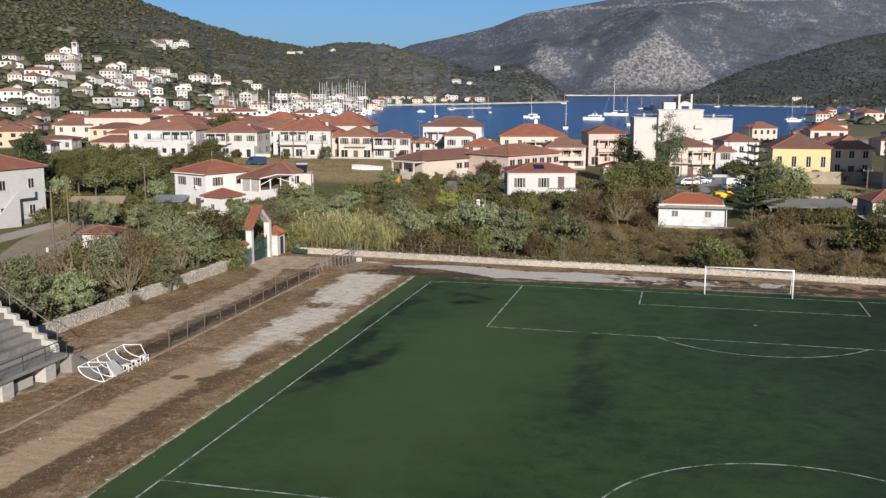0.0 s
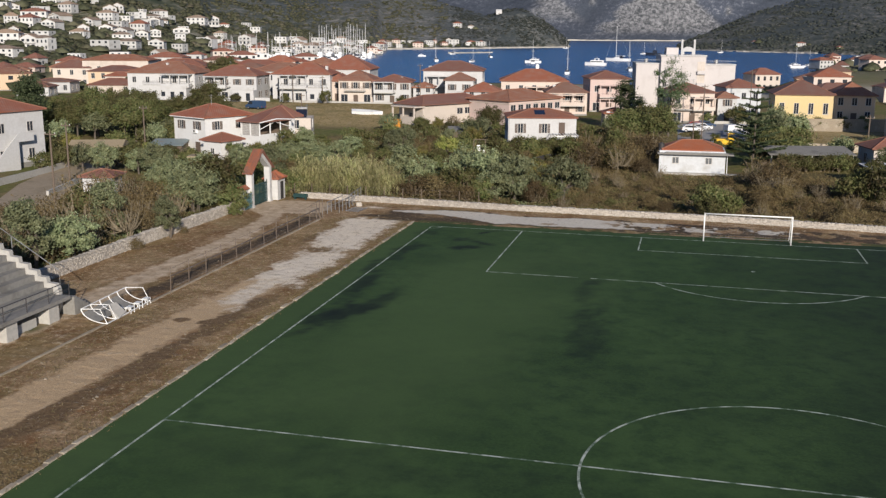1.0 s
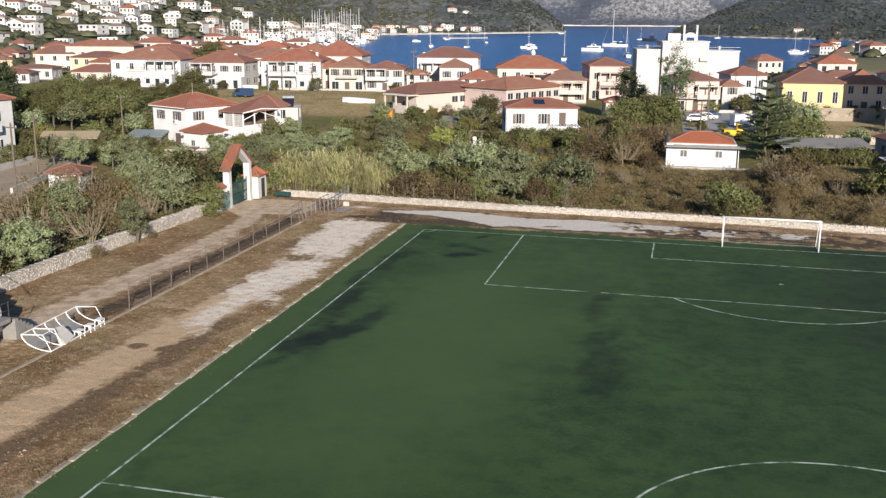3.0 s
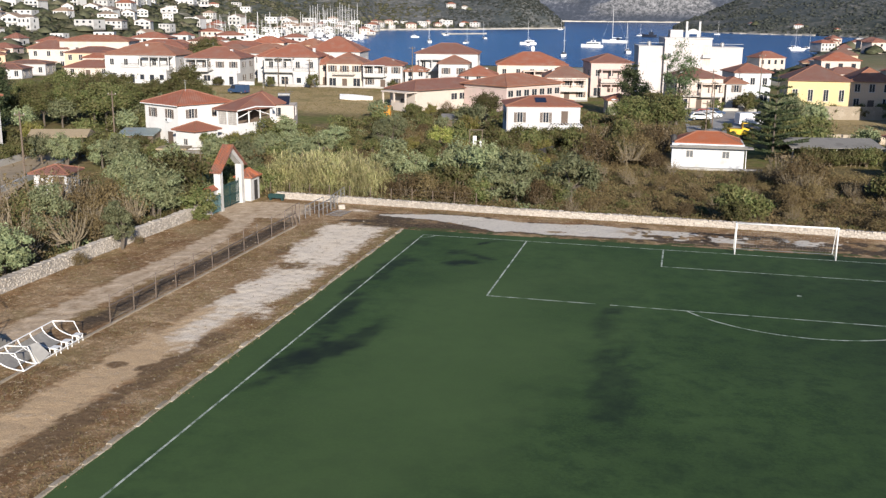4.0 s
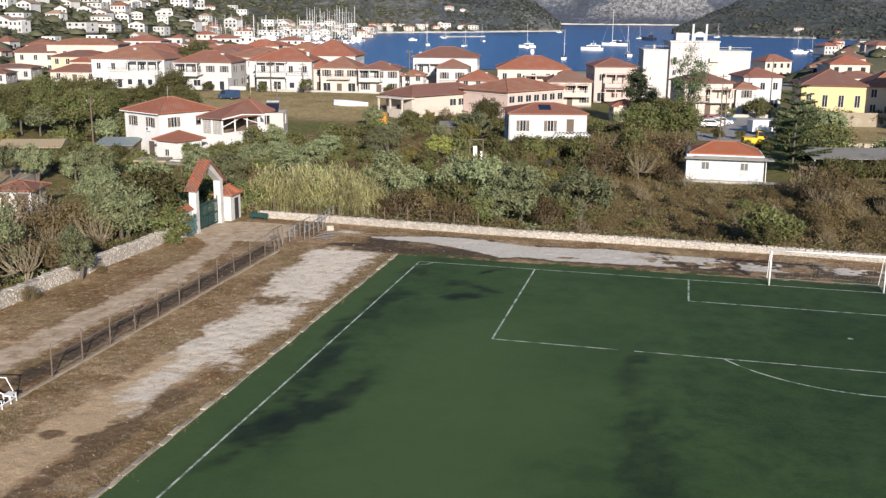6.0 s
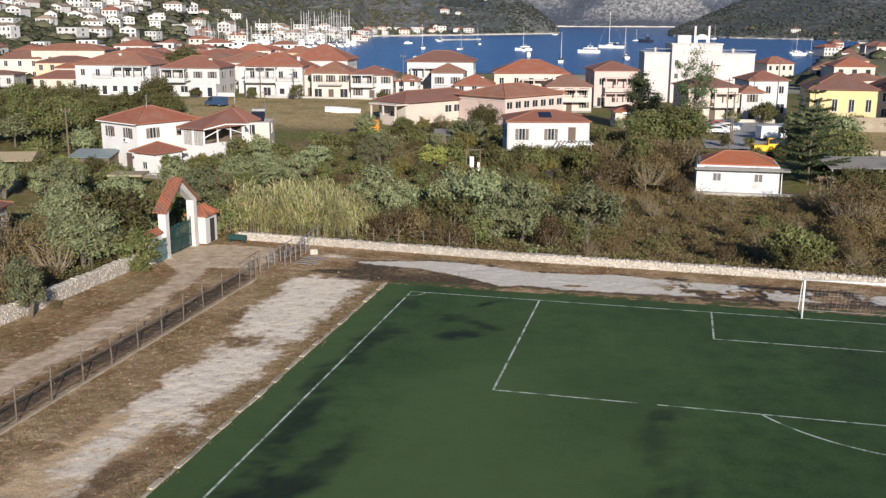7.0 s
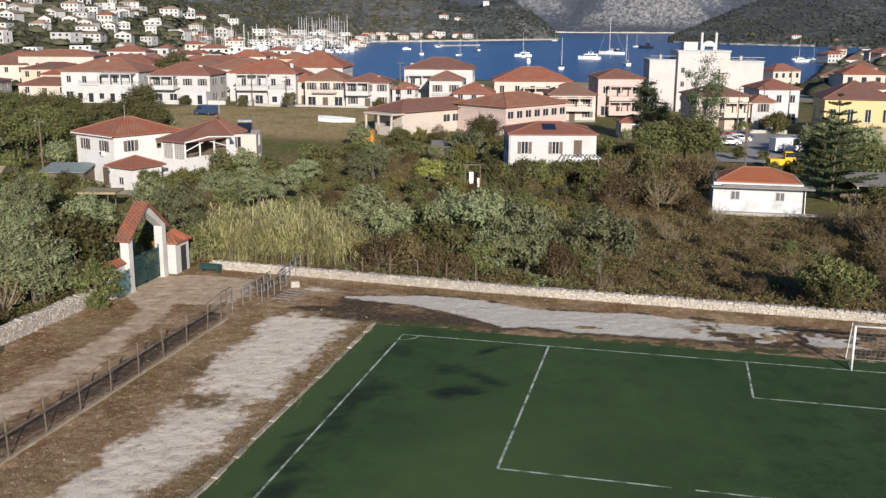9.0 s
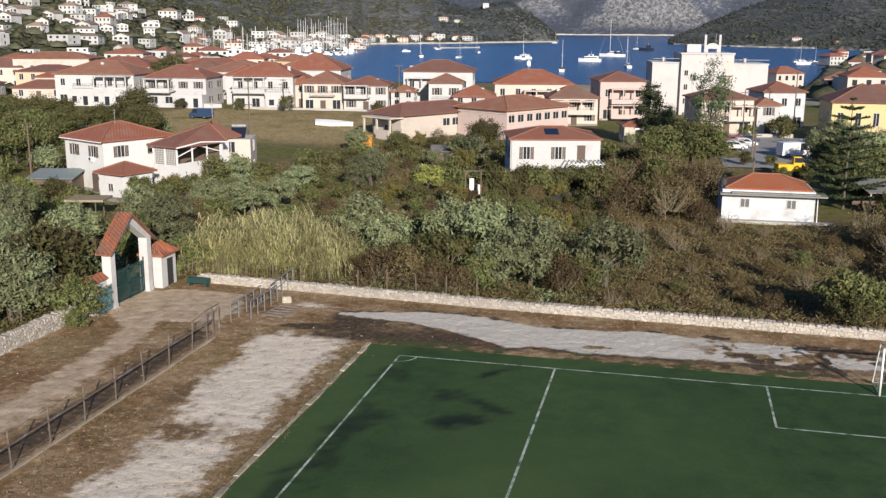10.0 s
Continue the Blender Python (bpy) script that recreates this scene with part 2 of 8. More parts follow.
M_TYRE = plain("tyre_rubber", (0.02, 0.02, 0.02), (0.03, 0.03, 0.03), 8, rough=0.9)
M_OLIVE = leaf_mat("olive_leaves", (0.109, 0.132, 0.066), (0.178, 0.210, 0.110), (0.28, 0.312, 0.178), (0.218, 0.211, 0.104), 0.03)
M_BUSH = leaf_mat("bush_leaves", (0.0563, 0.0704, 0.021), (0.0978, 0.1148, 0.0363), (0.1503, 0.1579, 0.0606), (0.1654, 0.1291, 0.0646))
M_YBUSH = leaf_mat("citrus_leaves", (0.131, 0.1478, 0.0319), (0.2117, 0.2267, 0.0532), (0.3125, 0.3055, 0.0958), (0.2923, 0.2267, 0.0958))
M_DRYB = leaf_mat("dry_leaves", (0.075, 0.056, 0.026), (0.13, 0.097, 0.046), (0.215, 0.165, 0.085), (0.145, 0.10, 0.045), 0.02)
M_DARKL = leaf_mat("conifer_needles", (0.034, 0.055, 0.025), (0.06, 0.088, 0.04), (0.10, 0.13, 0.06), (0.10, 0.11, 0.055))
M_REED = leaf_mat("reed_leaves", (0.21, 0.22, 0.085), (0.29, 0.295, 0.125), (0.41, 0.395, 0.195), (0.40, 0.33, 0.19), 0.02)
M_GRASS = leaf_mat("dry_grass", (0.12, 0.11, 0.042), (0.20, 0.17, 0.075), (0.28, 0.23, 0.115), (0.22, 0.155, 0.08))
M_HILLB = leaf_mat("maquis_leaves", (0.0572, 0.0722, 0.037), (0.0924, 0.1074, 0.0563), (0.1364, 0.1452, 0.0836), (0.1848, 0.1716, 0.1144))
# leaves across the bay: distance haze mixed into their greyed, cooler greens
M_HEADL_HAZED = leaf_mat("hazed_headland_leaves", (0.028, 0.036, 0.030), (0.042, 0.051, 0.042), (0.062, 0.071, 0.060), (0.085, 0.086, 0.075), 0.02)
M_KERB = plain("weathered_kerb", (0.38, 0.325, 0.245), (0.29, 0.24, 0.18), 5, 0.7, stain=(0.48, 0.43, 0.35), bumpy=0.4, vary=0.5)
M_HOTEL = plain("hotel_render", (0.5267, 0.4931, 0.4809), (0.4915, 0.4566, 0.4464), 3, 0.3, stain=(0.4354, 0.399, 0.3831), bumpy=0.05)
M_TIN = plain("grey_green_sheet", (0.22, 0.27, 0.27), (0.17, 0.20, 0.20), 4, 0.6, rough=0.6, stain=(0.24, 0.18, 0.14))

# ---- land and water ----
# u is the bearing in steps of 1/1743 of the depth d, seen from the start of the flight along its heading
C0 = (-5.42, -88.3)
FW, RT = (-0.2463, 0.9692), (0.9692, 0.2463)
SEA = -3.0


def to_ud(x, y):
    rx, ry = x - C0[0], y - C0[1]
    d = rx * FW[0] + ry * FW[1]
    s = rx * RT[0] + ry * RT[1]
    return 784 + 1743 * s / np.maximum(d, 1.0), d


def from_ud(u, d):
    k = (u - 784) / 1743
    return C0[0] + d * (FW[0] + RT[0] * k), C0[1] + d * (FW[1] + RT[1] * k)


def line(pts):
    xs, ys = zip(*pts)
    return lambda q: np.interp(q, xs, ys)


# skyline heights in the same steps above eye level, foot and crest depths of the three hills
CREST_A = line([(-900, 150), (0, 215), (145, 188), (230, 160), (300, 134), (350, 117), (450, 90), (540, 72), (560, 73), (600, 81), (680, 79),
                (760, 58), (850, 32), (868, 34), (888, 41), (915, 43), (945, 34), (975, 12), (1003, -12), (1010, -30)])
FOOT_A = line([(-900, 420), (0, 470), (200, 520), (360, 640), (376, 800), (520, 860), (600, 880), (655, 900), (672, 1290), (850, 1420), (1003, 1590), (1010, 1700)])
TOP_A = line([(-900, 1300), (300, 1500), (600, 1850), (760, 1950), (850, 1760), (1003, 1640), (1010, 1750)])
CREST_B = line([(300, 0), (600, 30), (730, 78), (800, 92), (870, 108), (930, 131), (1000, 142), (1060, 152), (1150, 172), (1240, 187),
                (1330, 191), (1440, 186), (1490, 172), (1568, 163), (1800, 120), (2400, 40)])
CREST_C = line([(1190, -20), (1200, -16), (1230, -2), (1260, 10), (1300, 29), (1350, 46), (1400, 60), (1450, 75), (1500, 87), (1568, 100), (1800, 130), (2600, 140)])
FOOT_C = line([(1190, 1440), (1200, 1400), (1300, 1260), (1440, 1160), (1568, 1020), (2000, 800)])
TOP_C = line([(1190, 1460), (1300, 1650), (1568, 1900), (2600, 1900)])
NEAR_SHORE = line([(355, 3000), (372, 770), (420, 705), (480, 640), (540, 575), (600, 500), (650, 430), (720, 400), (1390, 395), (1420, 470), (1450, 640), (1480, 720), (1540, 1000), (1600, 3000)])


def smooth(a, b, x):
    t = np.clip((x - a) / (b - a), 0, 1)
    return t * t * (3 - 2 * t)


def fbm(x, y, scale, octaves=4, seed=0.0):
    """Soft noise in -1..1 from summed turned waves, over arrays."""
    out, amp, tot, k = 0.0, 1.0, 0.0, 1.0 / scale
    for o in range(octaves):
        a = 1.3 * o + seed
        for j in range(3):
            b = a + j * 2.1
            cx, cy = math.cos(b), math.sin(b)
            px, py = x * cx + y * cy, -x * sin_(b) + y * cx
            out = out + amp * np.sin(px * k * 6.0 + 2.0 * np.sin(py * k * 4.1 + b * 5) + b * 11) / 3
        tot += amp
        amp *= 0.55
        k *= 2.03
    return out / tot * 1.5


def sin_(b):
    return math.sin(b)


def near_ground(x, y):
    out_n = smooth(11.5, 22, y - (10.5 - 0.06 * (x + 24)) + 10.5 - 0.5)
    out_w = smooth(0.5, 10, -51.5 - x)
    out = np.maximum(out_n, out_w)
    z = -1.15 * out
    left = smooth(-50, -80, x)
    z = z + smooth(95, 145, y) * (1.5 * left - 0.3 * (1 - left)) - smooth(200, 330, y) * (1.2 + 1.0 * left)
    z = z + out * 0.12 * fbm(x, y, 22, 3)
    return z - 0.06 * (1 - out)


def land(x, y):
    u, d = to_ud(x, y)
    z = near_ground(x, y)
    far = smooth(330, 420, d)
    z = z * (1 - far) + far * (-1.3)
    wet = smooth(0, 6, d - NEAR_SHORE(u)) * (d > 100)
    z = z * (1 - wet) + wet * -8.0
    rel = fbm(x, y, 420, 5, 2.0)
    # left hill and cape
    fa, ta = FOOT_A(u), TOP_A(u)
    ha = 18.1 + CREST_A(u) * ta / 1743
    t = np.clip((d - fa) / np.maximum(ta - fa, 1), 0, 1)
    za = -2.2 + (ha + 2.2) * (0.55 * t + 0.45 * t * t * (3 - 2 * t)) * (1 + 0.10 * rel * (1 - t) * np.minimum(1, 5 * t))
    za = np.where(d > ta, ha - (d - ta) * 0.15, za)
    za = np.where((u > 1009) | (d < fa) | (u < -900), -8, za)
    # far mountain
    tb = np.clip((d - 3260) / 1000, 0, 1)
    hb = 18.1 + CREST_B(u) * 4260 / 1743
    gul = 1.3 * fbm(u * 2.0 + 0.35 * d, d * 0.6, 330, 5, 4.4) - 0.5 * np.abs(fbm(u * 2.2 - 0.5 * d, d * 0.3, 240, 4, 1.4))
    zb = -2 + (hb + 2) * (0.7 * tb + 0.3 * tb * tb) * (1 + 0.14 * gul * (1 - tb) * np.minimum(1, 4 * tb))
    cone = np.clip(1 - np.hypot((u - 1165) * 3700 / 1743 * 0.9, (d - 3760) * 0.75) / 300, 0, 1)
    cone2 = np.clip(1 - np.hypot((u - 965) * 3700 / 1743, (d - 3700) * 0.75) / 190, 0, 1)
    zb = zb + 105 * cone + 55 * cone2
    zb = np.where(d > 4260, hb - (d - 4260) * 0.3, zb)
    zb = np.where(d < 3260, -8, zb)
    # right headland
    fc, tc = FOOT_C(u), TOP_C(u)
    hc = 18.1 + CREST_C(u) * tc / 1743
    t = np.clip((d - fc) / np.maximum(tc - fc, 1), 0, 1)
    zc = -2.4 + (hc + 2.4) * (0.6 * t + 0.4 * t * t * (3 - 2 * t)) * (1 + 0.10 * rel * (1 - t) * np.minimum(1, 5 * t))
    zc = np.where(d > tc, hc - (d - tc) * 0.2, zc)
    zc = np.where((u < 1191) | (d < fc), -8, zc)
    hills = np.maximum(np.maximum(za, zb), zc)
    return np.where(d > 380, np.maximum(z, hills), z)


def ground_z(x, y):
    return float(land(np.array([float(x)]), np.array([float(y)]))[0])


def grid_mesh(name, xs, ys, zfun, attrs):
    """A sheet over a grid, with named masks on its points."""
    X, Y = np.meshgrid(xs, ys)
    X, Y = X.ravel(), Y.ravel()
    return sheet_mesh(name, X, Y, zfun(X, Y), len(xs), len(ys), attrs)


def sheet_mesh(name, X, Y, Z, nx, ny, attrs):
    me = bpy.data.meshes.new(name)
    n = nx * ny
    me.vertices.add(n)
    me.vertices.foreach_set("co", np.column_stack([X, Y, Z]).ravel())
    i = (np.arange(ny - 1)[:, None] * nx + np.arange(nx - 1)[None, :]).ravel()
    quads = np.column_stack([i, i + 1, i + nx + 1, i + nx])
    m = len(quads)
    me.loops.add(m * 4)
    me.loops.foreach_set("vertex_index", quads.ravel())
    me.polygons.add(m)
    me.polygons.foreach_set("loop_start", np.arange(m) * 4)
    me.polygons.foreach_set("use_smooth", [True] * m)
    me.update(calc_edges=True)
    for key, val in attrs.items():
        a = me.attributes.new(key, "FLOAT", "POINT")
        a.data.foreach_set("value", np.clip(val, 0, 1).astype(np.float32))
    me.validate()
    return me


us = np.concatenate([np.linspace(-9000, -700, 24, endpoint=False), np.arange(-700, 2300, 8.5), np.linspace(2300, 9000, 20)])
ds = np.concatenate([[-60, -10, 15, 30], 40 * (3240 / 40) ** np.linspace(0, 1, 240), np.linspace(3262, 4300, 110), [4400, 4600, 4900]])
U, D = np.meshgrid(us, ds)
U, D = U.ravel(), D.ravel()
behind = D < 30
Xg, Yg = from_ud(U, np.where(behind, 30, D))
Xg, Yg = np.where(behind, Xg + (D - 30) * FW[0] * 8, Xg), np.where(behind, Yg + (D - 30) * FW[1] * 8, Yg)
Zg = land(Xg, Yg)
Zg = np.where(behind, -0.06, Zg)
LV = (Zg - 18.1) * 1743 / np.maximum(D, 30)
ROAD = line([(840, 112), (900, 126), (1000, 138), (1130, 145), (1310, 154), (1420, 156)])
jag = 9 * fbm(Xg, Yg, 120, 4, 3.3)
cone_m = smooth(-4, 7, (107 + 0.7 * jag - LV) * 1.15 - np.abs(U - 1165 + jag)) * smooth(-6, 10, LV) * smooth(300, 60, np.abs(U - 1165))
cone_m = np.maximum(cone_m, 0.8 * smooth(-8, 12, (86 + jag - LV) * 0.8 - np.abs(U - 966 + 0.35 * (LV - 60) + jag)) * smooth(10, 40, LV))
cone_m = np.maximum(cone_m, 0.7 * smooth(0.35, 0.8, fbm(Xg, Yg, 420, 4, 8.8)) * smooth(60, 120, LV))
cone_m = np.maximum(cone_m, 0.9 * (smooth(2.6, 0.9, np.abs(LV - ROAD(U) - 0.08 * jag)) * (U > 835) * (U < 1430)))
cone_m = np.maximum(cone_m, smooth(3.5, 1.0, np.abs(U - 1283 + 0.42 * (LV - 36) + 0.3 * jag)) * (LV > 34) * (LV < 92))
cone_m = np.maximum(cone_m, 0.8 * smooth(3.5, 1.0, np.abs(U - 1040 - 0.35 * (LV - 50) + 0.3 * jag)) * (LV > 44) * (LV < 88))
terrain_masks = {
    # far: how much distance haze goes into the base colour
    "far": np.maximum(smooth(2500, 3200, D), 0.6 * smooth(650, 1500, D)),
    "hill": smooth(430, 620, D) * (Zg > -2.3),
    "rock": cone_m * (D > 3200),
    "beach": (D > 300) * smooth(-1.0, -2.4, Zg),
    "khaki": smooth(100, 108, Yg) * (1 - smooth(146, 150, Yg)) * smooth(-124, -118, Xg) * (1 - smooth(-72, -62, Xg)) + smooth(12, 16, Xg) * smooth(84, 88, Yg) * (1 - smooth(126, 130, Yg)),
    "brown": smooth(-24, -16, Xg) * (1 - smooth(48, 60, Yg)) * (1 - smooth(24, 34, Xg)),
    "forest": np.maximum(smooth(-6, 14, LV - (88 + 0.17 * np.clip(U, -400, 330)) + 0.9 * jag + 6 * fbm(Xg, Yg, 60, 3, 4.0)) * (1 - smooth(310, 350, U)),
                         0.75 * smooth(24, 10, np.abs(LV - (92 - (U - 400) * 0.42) + jag)) * smooth(350, 400, U) * (1 - smooth(540, 590, U))) * smooth(520, 700, D) * (D < 2400),
    "terrace": np.maximum(smooth(0.2, 0.6, fbm(Xg, Yg, 260, 4, 9.1)) * smooth(560, 700, D) * (D < 2300) * 0.8, smooth(520, 690, U + 60 * fbm(Xg, Yg, 300, 3, 1.0)) * (1 - smooth(740, 800, U)) * smooth(800, 1300, D) * (1 - smooth(2200, 2300, D))),
}


def terrain_mat():
    m, n, l, b = node_mat("land")
    pos = n.new("ShaderNodeNewGeometry").outputs["Position"]

    def mask(name):
        a = n.new("ShaderNodeAttribute")
        a.attribute_name = name
        return a.outputs["Fac"]
    n1, n2, n3 = noise_node(n, l, pos, 1.3, 5), noise_node(n, l, pos, 0.11, 5), noise_node(n, l, pos, 0.02, 6, 0.65)
    soil = ramp(n, l, n1, [(0.3, (0.1106, 0.09, 0.0414)), (0.5, (0.169, 0.135, 0.0633)), (0.72, (0.26, 0.2, 0.1012))])
    green = ramp(n, l, n1, [(0.3, (0.078, 0.0938, 0.0253)), (0.7, (0.1624, 0.1688, 0.0529))])
    col = mixc(n, l, ramp(n, l, n2, [(0.42, (0, 0, 0)), (0.6, (1, 1, 1))]), soil, green)
    dry = ramp(n, l, n1, [(0.3, (0.0716, 0.0488, 0.0242)), (0.7, (0.1496, 0.1025, 0.0529))])
    dry = mixc(n, l, ramp(n, l, n2, [(0.45, (0, 0, 0)), (0.62, (0.7, 0.7, 0.7))]), dry, (0.078, 0.075, 0.0299))
    col = mixc(n, l, mask("brown"), col, dry)
    kh = ramp(n, l, n1, [(0.3, (0.26, 0.2, 0.0978)), (0.7, (0.429, 0.3313, 0.1783))])
    kh = mixc(n, l, ramp(n, l, n2, [(0.5, (0, 0, 0)), (0.65, (0.8, 0.8, 0.8))]), kh, (0.156, 0.1438, 0.0575))
    col = mixc(n, l, mask("khaki"), col, kh)
    # hillsides: scrub over pale limestone
    hm_ = n.new("ShaderNodeMapping")
    hm_.inputs["Scale"].default_value = (1.0, 0.35, 1.0)
    l.new(pos, hm_.inputs["Vector"])
    h1 = noise_node(n, l, hm_.outputs[0], 0.13, 7, 0.75)
    h2 = noise_node(n, l, hm_.outputs[0], 0.010, 5, 0.65)
    scrub = ramp(n, l, h1, [(0.36, (0.042, 0.052, 0.028)), (0.48, (0.085, 0.093, 0.053)), (0.55, (0.17, 0.158, 0.105)), (0.64, (0.38, 0.355, 0.30))])
    wood = ramp(n, l, h1, [(0.35, (0.03, 0.04, 0.021)), (0.7, (0.066, 0.078, 0.042))])
    hill = mixc(n, l, ramp(n, l, h2, [(0.40, (0, 0, 0)), (0.56, (1, 1, 1))]), wood, scrub)
    ter = ramp(n, l, h1, [(0.38, (0.07, 0.08, 0.04)), (0.5, (0.16, 0.15, 0.09)), (0.62, (0.32, 0.29, 0.23))])
    hill = mixc(n, l, maths(n, l, "MULTIPLY", mask("terrace"), 0.9), hill, ter)
    hill = mixc(n, l, maths(n, l, "MULTIPLY", mask("forest"), 0.85), hill, ramp(n, l, h1, [(0.35, (0.022, 0.034, 0.016)), (0.6, (0.05, 0.066, 0.034)), (0.75, (0.085, 0.095, 0.055))]))
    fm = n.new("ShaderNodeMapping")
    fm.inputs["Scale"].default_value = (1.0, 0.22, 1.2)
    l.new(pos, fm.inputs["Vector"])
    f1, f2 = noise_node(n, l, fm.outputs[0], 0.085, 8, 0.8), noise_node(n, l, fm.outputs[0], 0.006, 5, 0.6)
    # far scrub and rock, tinted blue-grey to paint in the distance haze
    far_haze = ramp(n, l, f1, [(0.38, (0.06, 0.07, 0.09)), (0.54, (0.088, 0.10, 0.128)), (0.61, (0.23, 0.24, 0.265))])
    far_haze2 = ramp(n, l, f1, [(0.4, (0.054, 0.064, 0.082)), (0.72, (0.096, 0.109, 0.134))])
    far_haze = mixc(n, l, ramp(n, l, f2, [(0.45, (0, 0, 0)), (0.6, (1, 1, 1))]), far_haze2, far_haze)
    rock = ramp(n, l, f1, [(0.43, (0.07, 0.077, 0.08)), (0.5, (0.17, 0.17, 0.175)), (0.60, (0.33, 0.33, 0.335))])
    far_haze = mixc(n, l, maths(n, l, "MULTIPLY", mask("rock"), 0.9), far_haze, rock)
    hill = mixc(n, l, mask("far"), hill, far_haze)
    col = mixc(n, l, mask("hill"), col, hill)
    col = mixc(n, l, mask("beach"), col, (0.42, 0.39, 0.34))
    l.new(col, b.inputs["Base Color"])
    b.inputs["Roughness"].default_value = 0.95
    b.inputs["Specular IOR Level"].default_value = 0.1
    bump(n, l, b, n1, 0.4, 0.15)
    return m


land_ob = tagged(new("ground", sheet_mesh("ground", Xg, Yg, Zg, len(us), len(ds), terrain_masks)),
                 "dry scrubby ground rising to wooded limestone hills, haze tinted into the far ones", "ground", kind="structure")
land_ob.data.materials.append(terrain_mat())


def water_mat():
    m, n, l, b = node_mat("sea_water")
    pos = n.new("ShaderNodeNewGeometry").outputs["Position"]
    mp = n.new("ShaderNodeMapping")
    mp.inputs["Scale"].default_value = (0.35, 1.0, 1.0)
    l.new(pos, mp.inputs["Vector"])
    w1, w2 = noise_node(n, l, mp.outputs[0], 0.35, 5, 0.65), noise_node(n, l, pos, 0.006, 4)
    l.new(mixc(n, l, ramp(n, l, w2, [(0.4, (0, 0, 0)), (0.65, (1, 1, 1))]), (0.012, 0.055, 0.16), (0.02, 0.075, 0.20)), b.inputs["Base Color"])
    b.inputs["Roughness"].default_value = 0.22
    b.inputs["IOR"].default_value = 1.33
    bump(n, l, b, w1, 0.9, 0.8)
    return m


wm = MB()
wm.add([(x, y, SEA) for x, y in (from_ud(-500, 300), from_ud(2400, 300), from_ud(2400, 4400), from_ud(-500, 4400))], [(0, 1, 2, 3)])
tagged(part("water", wm, water_mat()), "deep blue rippled sea of a sheltered bay", "water", kind="structure")

# ---- houses ----
MESHES = {}


def shared(key, build):
    if key not in MESHES:
        me = build().mesh(key)
        fix_normals(me)
        MESHES[key] = me
    return MESHES[key]


def hip_roof(w, d, ze, zr, over, parent, mat_roof, caps=True):
    """A hipped tiled roof with eaves, soffit and ridge caps."""
    x0, x1, y0, y1 = -over, w + over, -over, d + over
    W, Dp = x1 - x0, y1 - y0
    if W >= Dp:
        a, b = (x0 + Dp / 2, (y0 + y1) / 2), (x1 - Dp / 2, (y0 + y1) / 2)
    else:
        a, b = ((x0 + x1) / 2, y0 + W / 2), ((x0 + x1) / 2, y1 - W / 2)
    if abs(a[0] - b[0]) + abs(a[1] - b[1]) < 0.05:
        b = (b[0] + (0.05 if W >= Dp else 0), b[1] + (0 if W >= Dp else 0.05))
    e = ze + 0.14
    v = [(x0, y0, e), (x1, y0, e), (x1, y1, e), (x0, y1, e), (*a, zr), (*b, zr), (x0, y0, ze), (x1, y0, ze), (x1, y1, ze), (x0, y1, ze)]
    if W >= Dp:
        f = [(0, 1, 5, 4), (1, 2, 5), (2, 3, 4, 5), (3, 0, 4)]
        hips = [(0, 4), (3, 4), (1, 5), (2, 5), (4, 5)]
    else:
        f = [(0, 1, 4), (1, 2, 5, 4), (2, 3, 5), (3, 0, 4, 5)]
        hips = [(0, 4), (1, 4), (2, 5), (3, 5), (4, 5)]
    f += [(6, 9, 8, 7), (0, 6, 7, 1), (1, 7, 8, 2), (2, 8, 9, 3), (3, 9, 6, 0)]
    roof = part("roof", MB().add(v, f), mat_roof, parent)
    if caps:
        mb = MB()
        for i, j in hips:
            mb.tube([v[i], v[j]], 0.10, 5)
        part("ridge_cap", mb, M_HIP, roof)
    return roof


SIMPLE = [False]


def window(parent, face, along, z, w, h, size, shutters=False, mat_frame=None):
    """A window: frame, two panes and sill, with or without shutters. face: F, R, L or B."""
    W, Dp = size
    if SIMPLE[0]:
        at, turn = {"F": ((along, 0, z), 0), "R": ((W, along, z), 90), "L": ((0, Dp - along, z), -90)}[face]
        fr = part("window", shared(f"far_window_{w}_{h}", lambda: MB().box(-w / 2, -0.05, 0, w / 2, 0.02, h)), M_GLASS, parent)
        fr.matrix_basis = pose(*at, 0, 0, turn)
        return fr
    at, turn = {"F": ((along, 0, z), 0), "R": ((W, along, z), 90), "L": ((0, Dp - along, z), -90), "B": ((W - along, Dp, z), 180)}[face]
    fr = part("window", shared(f"window_frame_{w}_{h}", lambda: MB().box(-w / 2 - 0.07, -0.05, -0.07, -w / 2, 0.02, h + 0.07).box(w / 2, -0.05, -0.07, w / 2 + 0.07, 0.02, h + 0.07)
              .box(-w / 2, -0.05, h, w / 2, 0.02, h + 0.07).box(-w / 2 - 0.1, -0.09, -0.1, w / 2 + 0.1, 0.02, 0).box(-0.035, -0.045, 0, 0.035, 0.02, h)), mat_frame or M_FRAME, parent)
    fr.matrix_basis = pose(*at, 0, 0, turn)
    for s in (-1, 1):
        p = part("pane", shared(f"pane_{w}_{h}", lambda: MB().box(-w / 4 + 0.02, -0.015, 0.01, w / 4 - 0.02, 0.01, h - 0.01)), M_GLASS, fr)
        p.matrix_basis = pose(s * w / 4, 0, 0)
        if shutters:
            q = part("shutter", shared(f"shutter_{w}_{h}", lambda: slat_panel(w / 2, h)), M_SHUT, fr)
            q.matrix_basis = pose(s * (w / 2 + w / 4 + 0.08), -0.03, 0)
    return fr


